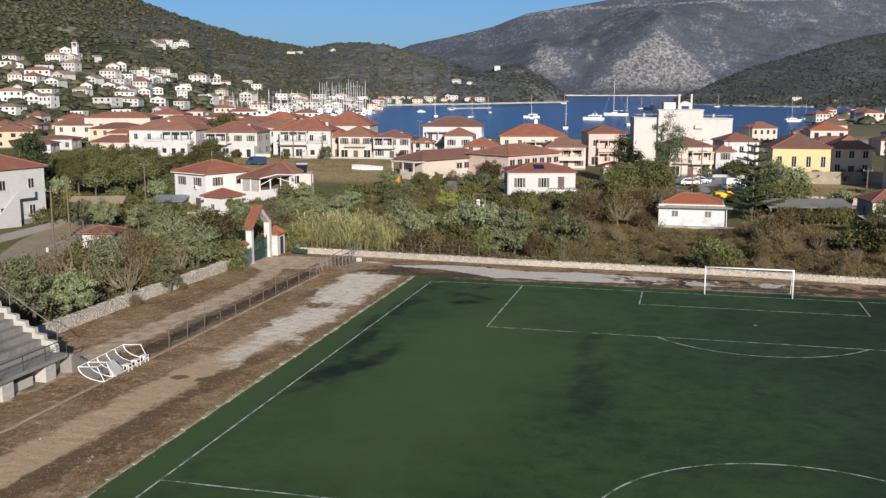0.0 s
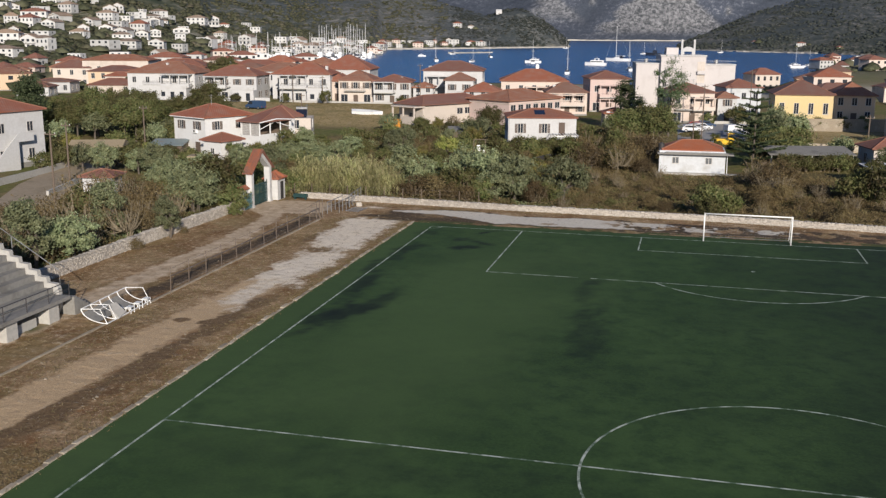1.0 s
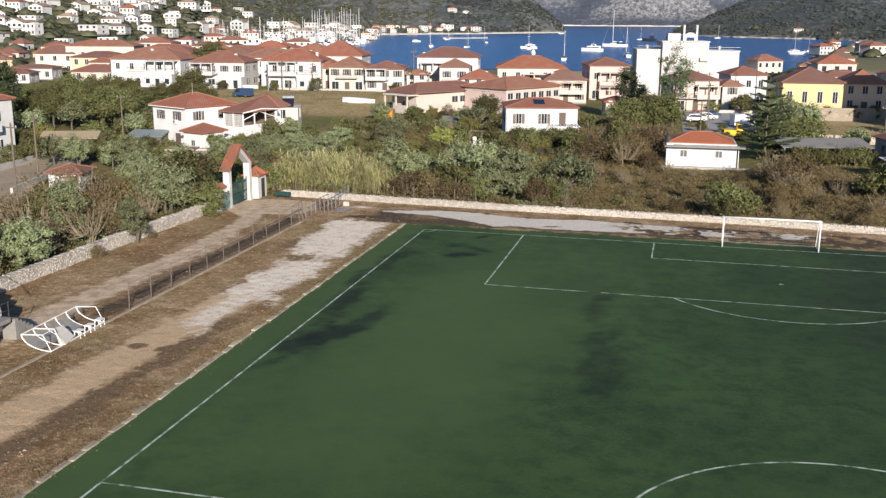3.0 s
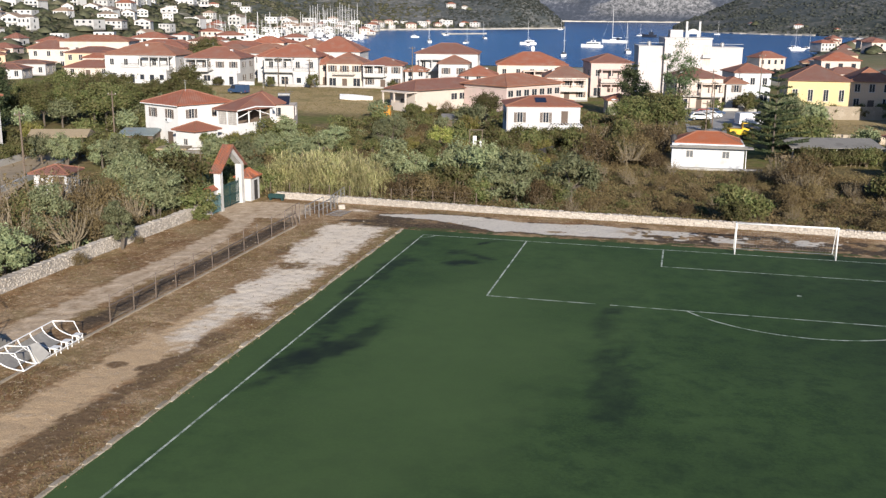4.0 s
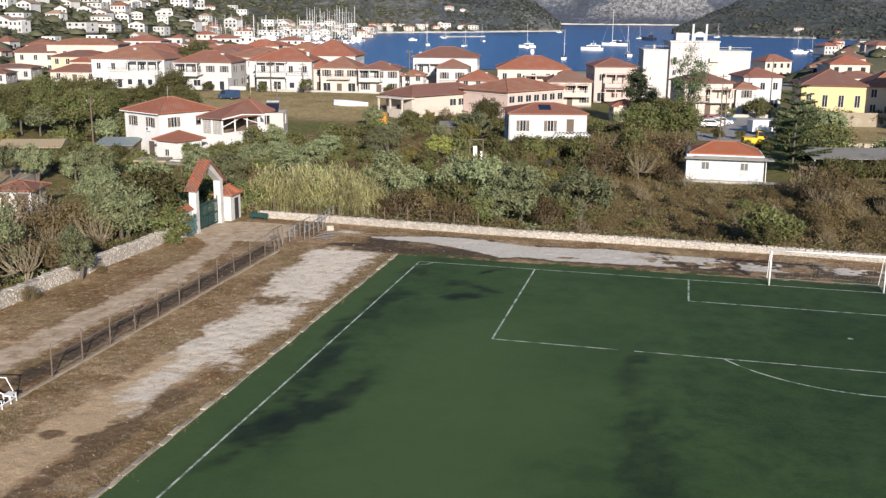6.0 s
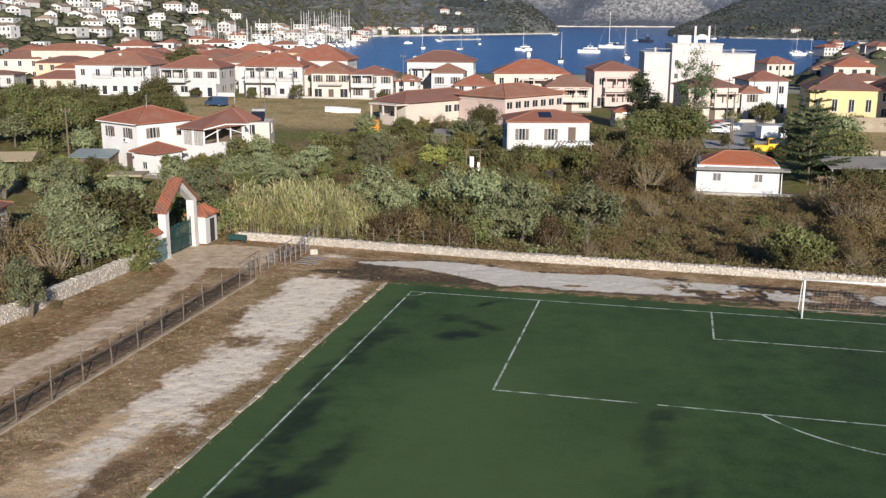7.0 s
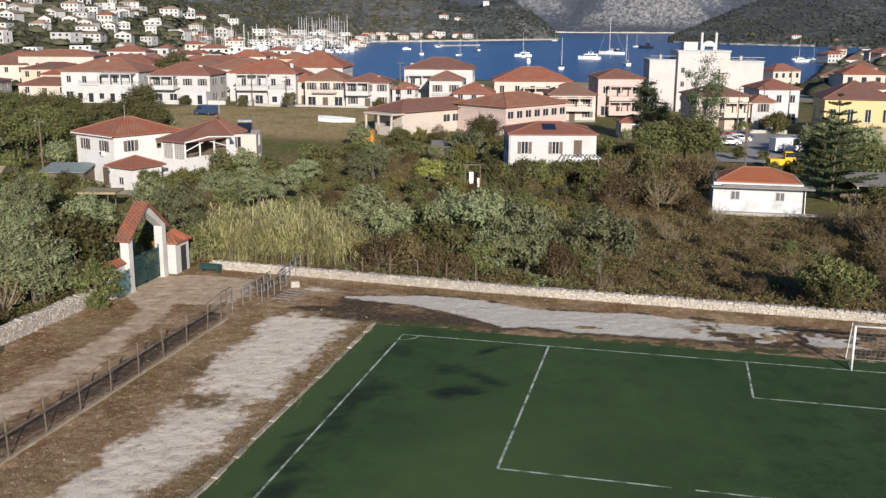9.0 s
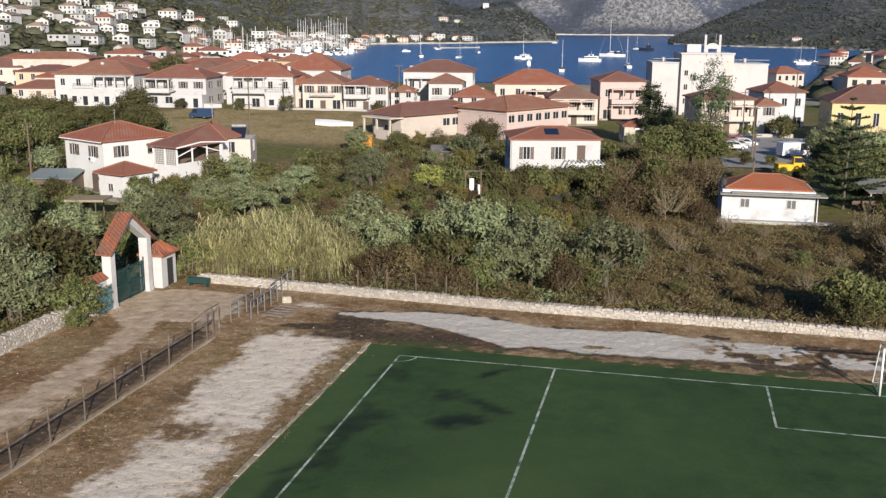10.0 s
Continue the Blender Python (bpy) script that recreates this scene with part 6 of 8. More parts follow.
def leaf_mesh(name, centres, normals, size, aspect=0.45, mats=None):
    """Many small pointed leaves as one mesh."""
    n = len(centres)
    rnd = NR.normal(size=(n, 3))
    nn = normals + 0.8 * rnd
    nn /= np.linalg.norm(nn, axis=1)[:, None] + 1e-6
    t = np.cross(nn, NR.normal(size=(n, 3)))
    t /= np.linalg.norm(t, axis=1)[:, None] + 1e-6
    b = np.cross(nn, t)
    s = (size * NR.uniform(0.6, 1.35, n))[:, None]
    v = np.stack([centres - t * s + b * s * aspect, centres - t * s * 0.8 - b * s * aspect, centres + t * s * 1.2], 1).reshape(-1, 3)
    me = bpy.data.meshes.new(name)
    me.vertices.add(len(v))
    me.vertices.foreach_set("co", v.ravel())
    me.loops.add(3 * n)
    me.loops.foreach_set("vertex_index", np.arange(3 * n))
    me.polygons.add(n)
    me.polygons.foreach_set("loop_start", np.arange(n) * 3)
    me.update(calc_edges=True)
    me.validate()
    me.materials.append(mats)
    return me


def crown_points(n, clumps, rx, rz, zc, spread, low=-0.55):
    """Leaf places gathered in clumps over an uneven dome."""
    c = NR.normal(size=(clumps * 4, 3))
    c /= np.linalg.norm(c, axis=1)[:, None]
    c = c[c[:, 2] > low][:clumps]
    rad = NR.uniform(0.55, 1.08, len(c))[:, None]
    c = c * rad * np.array([rx, rx * NR.uniform(0.8, 1.1), rz])
    k = NR.randint(0, len(c), n)
    sp = spread * NR.uniform(0.6, 1.4, len(c))[k][:, None]
    off = NR.normal(size=(n, 3)) * sp * np.array([1, 1, 0.75])
    p = c[k] + off
    nrm = off / (np.linalg.norm(off, axis=1)[:, None] + 1e-6) + 0.5 * p / (np.linalg.norm(p, axis=1)[:, None] + 1e-6)
    p[:, 2] += zc
    p[:, 2] = np.maximum(p[:, 2], 0.05)
    return p, nrm, c


def make_tree(name, label, cat, mat, rx, rz, zc, n, clumps, spread, leaf, trunk=0.14, stems=1, aspect=0.45, low=-0.55, bark=None, twigs=0):
    t = thing(name, pose(0, 0, 0), label, cat)
    p, nrm, c = crown_points(n, clumps, rx, rz, zc, spread, low)
    mb = MB()
    base = max(0.5, zc - rz * 0.75)
    for s in range(stems):
        a = NR.uniform(0, 6.28)
        r0 = 0.0 if stems == 1 else 0.25
        root = (r0 * math.cos(a), r0 * math.sin(a), -0.3)
        fork = (root[0] * 2 + NR.uniform(-0.15, 0.15), root[1] * 2 + NR.uniform(-0.15, 0.15), base)
        mb.tube([root, ((root[0] + fork[0]) / 2 + NR.uniform(-0.1, 0.1), (root[1] + fork[1]) / 2, base * 0.5), fork], trunk, 7, trunk * 0.7)
        for i in range(5 if stems < 3 else 3):
            e = c[NR.randint(0, len(c))]
            q = (e[0] * 0.9, e[1] * 0.9, e[2] * 0.9 + zc)
            mid = (fork[0] * 0.5 + q[0] * 0.5 + NR.uniform(-0.2, 0.2), fork[1] * 0.5 + q[1] * 0.5 + NR.uniform(-0.2, 0.2), fork[2] * 0.45 + q[2] * 0.55)
            mb.tube([fork, mid, q], trunk * 0.55, 5, 0.02)
    for i in range(twigs):
        e = c[NR.randint(0, len(c))] * NR.uniform(0.9, 1.25)
        a0 = (e[0] * 0.3, e[1] * 0.3, base)
        mb.tube([a0, (e[0] * 0.7, e[1] * 0.7, zc * 0.6 + e[2] * 0.5), (e[0], e[1], max(0.3, e[2] + zc))], 0.035, 4, 0.01)
    part("trunk", mb, bark or M_BARK, t)
    part("crown", leaf_mesh("crown", p, nrm, leaf, aspect, mat), mat, t)
    return t


def conifer(name, label, h, r, tiers, mat, droop=0.15, per=90, leaf=0.2):
    """A trunk with whorls of level boughs, longest at the foot."""
    t = thing(name, pose(0, 0, 0), label, "tree")
    mb = MB().tube([(0, 0, -0.3), (0, 0, h)], 0.17, 8, 0.03)
    P, Nn = [], []
    for k in range(tiers):
        f = k / (tiers - 1)
        z = 1.2 + (h - 1.4) * f
        ln = r * (1 - f) ** 0.6 + 0.3
        m = 7 if f < 0.8 else 5
        for j in range(m):
            a = 6.28 * (j + 0.5 * (k % 2)) / m + NR.uniform(-0.15, 0.15)
            l2 = ln * NR.uniform(0.8, 1.1)
            tip = (l2 * math.cos(a), l2 * math.sin(a), z + l2 * (0.12 - droop))
            mb.tube([(0, 0, z), tip], 0.03, 4, 0.01)
            q = int(per * l2 / r) + 12
            s = NR.uniform(0.12, 1.02, q)[:, None]
            pts = np.array([[0, 0, z]]) + s * (np.array(tip) - np.array([0, 0, z]))
            side = np.array([-math.sin(a), math.cos(a), 0])
            pts = pts + NR.uniform(-1, 1, (q, 1)) * side * (0.10 + 0.20 * l2 * np.clip(1 - s, 0, 1) ** 0.6) * 0.6 + NR.normal(size=(q, 3)) * 0.05
            P.append(pts)
            Nn.append(np.tile([0, 0, 1.0], (q, 1)))
    part("trunk", mb, M_BARK, t)
    part("crown", leaf_mesh("crown", np.concatenate(P), np.concatenate(Nn), leaf, 0.4, mat), mat, t)
    return t


OL, BU, YB, DR, BT = "grey-green olive tree with a ragged crown", "dense green garden shrub", "yellow-green citrus tree in a garden", "dry brown leafless scrub bush", "large dark green broadleaf tree"
OLIVES = [make_tree("olive_tree", OL, "tree", M_OLIVE, rx, rz, zc, 6200, 46, 0.235, 0.105, 0.16, st, low=-0.85, aspect=0.5) for rx, rz, zc, st in ((1.7, 1.6, 2.7, 2), (1.9, 1.4, 2.4, 1), (1.5, 1.9, 2.8, 2))]
BUSHES = [make_tree("shrub", BU, "shrub", M_BUSH, rx, rz, zc, 3100, 32, 0.235, 0.12, 0.06, 4, aspect=0.55, low=-0.8, twigs=8, bark=M_BARE) for rx, rz, zc in ((1.5, 1.1, 1.35), (1.8, 1.3, 1.5), (1.3, 1.4, 1.6))]
CITRUS = [make_tree("citrus_tree", YB, "tree", M_YBUSH, rx, rz, zc, 3400, 34, 0.23, 0.12, 0.09, 1, low=-0.6) for rx, rz, zc in ((1.5, 1.2, 1.9), (1.7, 1.3, 2.0))]
DRYS = [make_tree("dry_bush", DR, "shrub", M_DRYB, rx, rz, zc, 2300, 44, 0.30, 0.082, 0.04, 4, low=-0.7, bark=M_BARE, twigs=26) for rx, rz, zc in ((1.3, 0.9, 1.1), (1.5, 1.2, 1.4))]
THORN = [make_tree("bare_bush", "tangled pale leafless thorn bush", "shrub", M_DRYB, 1.7, 1.3, 1.7, 650, 40, 0.35, 0.085, 0.06, 5, low=-0.5, bark=M_PTWIG, twigs=80)]
BIGS = [make_tree("broadleaf_tree", BT, "tree", M_BUSH, rx, rz, zc, 7000, 64, 0.46, 0.17, 0.24, 1, low=-0.5) for rx, rz, zc in ((3.0, 2.6, 4.6), (3.4, 2.3, 4.2))]
BARES = [make_tree("sparse_tree", "sparse dark tree with bare boughs", "tree", M_DARKL, 2.5, 3.7, 6.8, 4200, 30, 0.42, 0.13, 0.24, 1, low=-0.9, bark=M_BARK, twigs=40)]
FAROL = [make_tree("olive_tree", OL, "tree", M_OLIVE, 1.8, 1.5, 2.7, 1500, 34, 0.4, 0.2, 0.16, 1, low=-0.6)]
FARBU = [make_tree("shrub", BU, "shrub", M_BUSH, rx, rz, zc, 1100, 28, 0.42, 0.24, 0.06, 3, low=-0.8) for rx, rz, zc in ((1.5, 1.2, 1.4), (1.8, 1.4, 1.6))]
NORFOLK = conifer("norfolk_pine", "dark green norfolk pine with level tiers of boughs", 12.6, 4.3, 11, M_DARKL, -0.10, 420, 0.125)
CYPRESS = make_tree("conifer_tree", "dark green bushy conifer", "tree", M_DARKL, 1.9, 4.6, 5.2, 6000, 90, 0.42, 0.17, 0.2, 1, low=-0.95)

BUILT = [(-81, 53, 9), (-71.5, 60, 9.5), (-29, 72, 9), (-5, 56, 8), (-104, 30, 10), (-71.5, 12, 4.5), (-59, 122, 12), (-41, 119, 11), (-5.5, 144, 9), (20, 136, 14), (-77.5, 46.5, 6), (-21, 123, 4), (31, 114, 7), (-69, 38, 4), (-92, 41, 5), (-73.5, 42, 3.5), (12, 62, 7.5), (28, 66, 5), (-86, 46, 4), (-5, 52.5, 6), (-66, 29.5, 3.2), (-62.5, 23.5, 2.6)]


class Planter:
    """Sets copies of the grown plants out, apart from one another and from houses."""

    def __init__(self):
        self.spots, self.used = [], {}

    def free(self, x, y, gap):
        if any((x - a) ** 2 + (y - b) ** 2 < r * r for a, b, r in BUILT):
            return False
        return all((x - a) ** 2 + (y - b) ** 2 > gap * gap for a, b in self.spots)

    def put(self, proto, x, y, scale, rnd, group=""):
        self.spots.append((x, y))
        sz = scale * rnd.uniform(0.9, 1.12)
        m = pose(x, y, ground_z(x, y) - 0.03, 0, 0, rnd.uniform(0, 360)) @ Matrix.Diagonal((scale, scale, sz, 1))
        if proto.name not in self.used:
            self.used[proto.name] = True
            proto.matrix_basis = m
            if group:
                proto["group"] = group
            return proto
        # copies keep the scale by way of the pose
        o = copy_thing(proto, m)
        o.matrix_basis = m
        return o

    def fill(self, x0, x1, y0, y1, gap, tries, kinds, lo, hi, seed, keep=None, group="trees of the gardens"):
        rnd = random.Random(seed)
        for i in range(tries):
            x, y = rnd.uniform(x0, x1), rnd.uniform(y0, y1)
            if keep and not keep(x, y):
                continue
            if self.free(x, y, gap):
                pool = rnd.choices([k for k, w in kinds], [w for k, w in kinds])[0]
                self.put(rnd.choice(pool), x, y, rnd.uniform(lo, hi), rnd, group)


PL = Planter()
rr = random.Random(3)
# named trees
PL.put(NORFOLK, 3.8, 62.3, 1.02, rr)
PL.put(CYPRESS, -19.0, 120, 1.08, rr)
PL.put(CYPRESS, -16.0, 116, 0.7, rr)
PL.put(CYPRESS, -118, 60, 1.35, rr)
PL.put(CYPRESS, -122, 66, 1.2, rr)
PL.put(BARES[0], -9.6, 105, 1.25, rr)
for x, y, s in ((-15.5, 80, 1.05), (-10.5, 78, 1.0), (-12.5, 84, 1.05), (-135, 168, 1.6), (-43.0, 96, 0.8)):
    PL.put(rr.choice(BIGS), x, y, s, rr)
for x, y, s in ((-18.9, 20.4, 1.42), (-24.4, 18.4, 1.4), (-28.2, 20.6, 1.5), (-30.8, 23.6, 1.3), (-36.0, 21.6, 1.15), (-38.6, 22.4, 1.3), (-26.2, 16.6, 0.95)):
    PL.put(rr.choice(OLIVES), x, y, s, rr, "olive trees behind the wall")
for x, y, s in ((-30.2, 18.2, 1.3), (-32.4, 20.6, 1.25), (-34.0, 18.8, 1.05), (-27.2, 15.2, 0.9), (-20.6, 18.6, 0.8)):
    PL.put(rr.choice(BUSHES), x, y, s, rr)
for x, y, s in ((-28.6, 14.0, 0.9), (-35.0, 15.6, 1.1), (-32.8, 16.0, 1.15), (-21.6, 16.8, 0.9), (-22.0, 20.0, 1.0), (-37.2, 16.4, 0.8), (-30.6, 14.4, 0.8), (-16.2, 15.6, 0.6)):
    PL.put(rr.choice(DRYS), x, y, s, rr)
mix = [(OLIVES, 4), (BUSHES, 4), (DRYS, 5)]
for i in range(11):
    PL.put(THORN[0], -53.8 - rr.uniform(0, 3.2), -38 + i * 3.6 + rr.uniform(-0.8, 0.8), rr.uniform(0.9, 1.35), rr)
PL.fill(-56.5, -53.4, -45, 2.5, 2.2, 200, [(BUSHES, 4), (DRYS, 5), (OLIVES, 2)], 0.8, 1.25, 1)
PL.fill(-76, -55.5, -50, -4, 3.6, 420, [(OLIVES, 1), (BUSHES, 6), (DRYS, 6)], 0.95, 1.35, 24)
PL.fill(-76, -55.5, -4, 42, 3.9, 420, mix, 0.95, 1.3, 2, lambda x, y: not (x < -63.5 and -7 < y < 34))
PL.fill(-66, -54, 6, 34, 3.4, 120, [(OLIVES, 6), (BUSHES, 3), (DRYS, 3)], 0.8, 1.15, 22)
PL.fill(-66, -53.5, -45, 4, 2.4, 70, [(DRYS, 1), (THORN, 2)], 1.2, 1.8, 23)
PL.fill(-37, -22, 24.5, 30, 2.6, 60, [(BUSHES, 3), (CITRUS, 1), (OLIVES, 3), (DRYS, 2)], 0.8, 1.15, 31)
PL.fill(-52.5, -22, 28, 47, 3.0, 340, [(BUSHES, 5), (CITRUS, 2), (DRYS, 5)], 0.5, 1.0, 3)
PL.fill(-74, -37, 44, 63, 3.4, 300, [(BUSHES, 4), (CITRUS, 3), (OLIVES, 1), (DRYS, 2)], 0.6, 1.05, 5)
PL.fill(-37, -20, 46, 60, 2.9, 250, [(BUSHES, 3), (DRYS, 4), (CITRUS, 1)], 0.5, 0.8, 6)
for i in range(11):
    PL.put(rr.choice(BUSHES), -35.6 + i * 1.45, 62.2 + i * 0.42 + rr.uniform(-0.8, 0.8), rr.uniform(1.0, 1.25), rr)
PL.fill(-66, -20, 64, 110, 4.2, 420, [(FARBU, 5), (FAROL, 2), (DRYS, 3), (CITRUS, 1)], 0.6, 0.98, 7, lambda x, y: not (y > 98 and x < -58) and not (x > -36 and y < 64))
PL.fill(-23, -11, 50, 78, 2.4, 260, [(BUSHES, 2), (DRYS, 6), (THORN, 2)], 0.9, 1.6, 8)
PL.fill(-20, 22, 12.5, 46, 3.0, 190, [(DRYS, 4), (THORN, 3), (BUSHES, 1)], 0.35, 0.75, 9)
PL.fill(3.0, 7.0, 30, 44, 1.8, 60, [(DRYS, 5), (THORN, 2)], 0.9, 1.35, 10)
PL.fill(2.0, 16, 18, 32, 3.0, 40, [(DRYS, 6), (BUSHES, 1)], 0.5, 0.9, 101)
for x, y, s in ((14.0, 33, 1.5), (16.2, 31, 1.4), (15.0, 35.5, 1.3), (-3.0, 15.4, 1.2), (-1.2, 16.2, 1.0)):
    PL.put(rr.choice(BUSHES), x, y, s, rr)
for i in range(9):
    PL.put(rr.choice(BUSHES), 7.6 + i * 1.15, 58.8 + i * 0.28 + rr.uniform(-0.5, 0.5), rr.uniform(0.7, 1.15), rr)
PL.fill(18, 30, 36, 60, 3.0, 60, [(BUSHES, 3), (OLIVES, 2), (DRYS, 1)], 0.8, 1.2, 111)
PL.fill(6.0, 13, 68, 90, 3.2, 60, [(FARBU, 3)], 0.9, 1.4, 12, lambda x, y: y > 68)
PL.fill(12, 34, 70, 82, 4.2, 14, [(FARBU, 3), (FAROL, 1)], 0.7, 1.0, 13)
PL.fill(6, 15, 90, 118, 3.6, 60, [(FARBU, 3), (FAROL, 2)], 0.9, 1.4, 131)
PL.fill(-128, -100, 66, 104, 4.2, 260, [(BIGS, 5), (FARBU, 2), (FAROL, 1)], 0.8, 1.15, 14)
PL.fill(-100, -86, 58, 76, 4.0, 80, [(FARBU, 3), (FAROL, 2)], 0.8, 1.1, 141)
PL.fill(-100, -74, 28, 46, 3.6, 120, [(BUSHES, 3), (OLIVES, 2), (CITRUS, 1)], 0.8, 1.2, 15)
PL.fill(-140, -104, 10, 60, 7.0, 70, [(BIGS, 1), (FAROL, 3), (FARBU, 2)], 0.8, 1.2, 16)
PL.fill(-150, -128, 62, 120, 8.0, 40, [(BIGS, 1), (FAROL, 2), (FARBU, 2)], 0.8, 1.2, 17)
PL.fill(30, 42, 10, 110, 6.5, 40, [(FAROL, 2), (FARBU, 3), (DRYS, 2)], 0.8, 1.3, 18)
# bushes against the white houses
for x, y, s in ((-66.5, 53.5, 1.3), (-67.6, 49.2, 1.1), (-69.6, 47.0, 1.0), (-72.6, 46.4, 1.0), (-65.4, 57.6, 1.3), (-83.5, 46.6, 0.9), (-64.0, 61.0, 1.0)):
    PL.put(rr.choice(BUSHES), x, y, s, rr)
for x, y, s in ((-0.8, 82.6, 0.7), (2.6, 83.4, 0.65), (-12.5, 66, 1.0), (-14.0, 62.5, 0.9)):
    PL.put(rr.choice(DRYS if x < -5 else BUSHES), x, y, s, rr)
# by the gate inside the field
for x, y, s, k in ((-50.4, 1.3, 0.95, BUSHES), (-49.6, 0.2, 0.45, BUSHES), (-53.6, 3.6, 1.75, BUSHES), (-54.0, 0.4, 1.3, OLIVES), (-50.0, -9.5, 0.30, DRYS), (-50.5, -11.5, 0.75, OLIVES), (-49.6, 13.8, 0.9, BUSHES), (-50.3, -17, 0.4, DRYS)):
    PL.put(rr.choice(k), x, y, s, rr)
# shrubs at the car park and under the town
for x, y, s in ((-4.5, 96, 0.7), (-1.0, 97, 0.6), (-2.0, 133, 1.0), (4.4, 138, 1.5), (-60, 107, 0.9), (-76, 147, 0.9), (-96, 146, 1.0), (-121, 146, 0.9), (-133, 147, 1.0), (-107, 146, 0.8), (16, 126.5, 1.0), (20, 127.5, 1.0), (25, 128.5, 1.1), (29, 129, 1.0)):
    PL.put(rr.choice(BUSHES), x, y, s, rr)

# ---- reeds ----


def reed_clump(seed):
    t = thing("reed_clump", pose(0, 0, 0), "tall yellow-green reeds with drooping leaves", "reeds", "reeds by the wall")
    mb = MB()
    v, f = [], []
    bend = NR.normal(0.35, 0.2), NR.normal(0, 0.25)
    for i in range(42):
        x, y = NR.normal(0, 0.62), NR.normal(0, 0.62)
        h = NR.uniform(2.2, 4.3)
        lx, ly = bend[0] + NR.normal(0, 0.35), bend[1] + NR.normal(0, 0.35)
        mb.tube([(x, y, -0.1), (x + lx * 0.35, y + ly * 0.35, h * 0.6), (x + lx, y + ly, h)], 0.02, 3, 0.008)
        for k in range(15):
            q = NR.uniform(0.25, 1.0) ** 0.8
            a = NR.uniform(0, 6.28)
            ca, sa = math.cos(a), math.sin(a)
            px_, py_, pz_ = x + lx * q * q, y + ly * q * q, h * q
            ln, up = NR.uniform(0.5, 0.95), NR.uniform(0.15, 0.6)
            w = 0.030
            j = len(v)
            v += [(px_ - sa * w, py_ + ca * w, pz_), (px_ + sa * w, py_ - ca * w, pz_), (px_ + ca * ln * 0.55 + sa * w, py_ + sa * ln * 0.55 - ca * w, pz_ + up),
                  (px_ + ca * ln * 0.55 - sa * w, py_ + sa * ln * 0.55 + ca * w, pz_ + up), (px_ + ca * ln, py_ + sa * ln, pz_ + up * NR.uniform(0.0, 0.8))]
            f += [(j, j + 1, j + 2, j + 3), (j + 3, j + 2, j + 4)]
    me = bpy.data.meshes.new("reed_leaves")
    me.from_pydata(v, [], f)
    me.materials.append(M_REED)
    tagged(part("stem", mb, M_REED, t), kind="stuff")
    part("foliage", me, M_REED, t)
    return t


REEDS = [reed_clump(i) for i in range(4)]
rnd = random.Random(21)
for i in range(900):
    x, y = rnd.uniform(-49.6, -38.4), rnd.uniform(14.2, 24.5)
    if all((x - a) ** 2 + (y - b) ** 2 > 1.05 for a, b in PL.spots):
        swell = 0.86 + 0.2 * math.sin(x * 1.3 + 0.8) * math.sin(y * 0.9) - 0.10 * max(0.0, x + 41.0)
        PL.put(rnd.choice(REEDS), x, y, max(0.5, swell * rnd.uniform(0.85, 1.12)), rnd)

# wire fence on the far side of the boundary wall
gf = thing("garden_fence", pose(0, 0, 0), "thin wire fence on dark posts behind a rubble wall", "fence")
gpts = [(-48.6 + 2.15 * i, 13.1 - 0.05 * i, 0.0) for i in range(11)]
for x, y, z in gpts:
    part("post", shared("garden_fence_post", lambda: MB().tube([(0, 0, -1.0), (0, 0, 1.45)], 0.045, 5)), M_WOOD, gf).matrix_basis = pose(x, y, 0, rnd.uniform(-3, 3), rnd.uniform(-3, 3))
for z in (0.5, 0.95, 1.38):
    part("wire", MB().tube([(x, y, z) for x, y, _ in gpts], 0.010, 3), M_RUST, gf)

# ---- undergrowth as masses ----


def undergrowth(name, label, mat, areas, leaf, tall, seed, lo=-0.1):
    """Knee-high tangled growth in patches over stretches of ground."""
    rs = np.random.RandomState(seed)
    C = []
    for x0, x1, y0, y1, n in areas:
        x, y = rs.uniform(x0, x1, n), rs.uniform(y0, y1, n)
        patch = fbm(x, y, 7.0, 4, seed * 1.7) + rs.uniform(-0.25, 0.25, n)
        ok = patch > lo
        for a, b, r0 in BUILT:
            ok &= (x - a) ** 2 + (y - b) ** 2 > (0.95 * r0) ** 2
        x, y, patch = x[ok], y[ok], patch[ok]
        h = tall * (0.35 + 0.8 * np.clip(patch - lo, 0, 1)) * rs.uniform(0.6, 1.2, len(x))
        k = 9
        off = rs.normal(size=(len(x) * k, 3)) * np.array([0.30, 0.30, 0.0])
        p = np.repeat(np.column_stack([x, y, land(x, y)]), k, 0) + off
        p[:, 2] += np.repeat(h, k) * rs.uniform(0.1, 1.1, len(p))
        C.append(p)
    P = np.concatenate(C)
    up = np.tile([0.0, -0.5, 0.5], (len(P), 1))
    return tagged(part(name, leaf_mesh(name, P, up, leaf, 0.4, mat), mat), label, "scrub", kind="stuff")


GARDEN = [(-53, -20, 25, 60, 6000), (-66, -20, 60, 106, 4500), (-76, -53, -48, 44, 5000), (-40, -18, 12.8, 25, 1600)]
undergrowth("green_scrub", "tangled green undergrowth between garden trees", M_BUSH, GARDEN + [(-22, 12, 13, 48, 2000)], 0.13, 0.8, 2, 0.1)
undergrowth("brown_scrub", "tangled dry brown undergrowth", M_DRYB, GARDEN + [(-22, 30, 11.5, 46, 6500), (-23, -10, 46, 80, 2600), (2, 16, 16, 48, 2600), (-50, -38, 12.4, 15, 500)], 0.11, 1.0, 3, 0.08)
undergrowth("pale_scrub", "grey-green knee-high scrub", M_OLIVE, GARDEN, 0.12, 0.7, 5, 0.3)

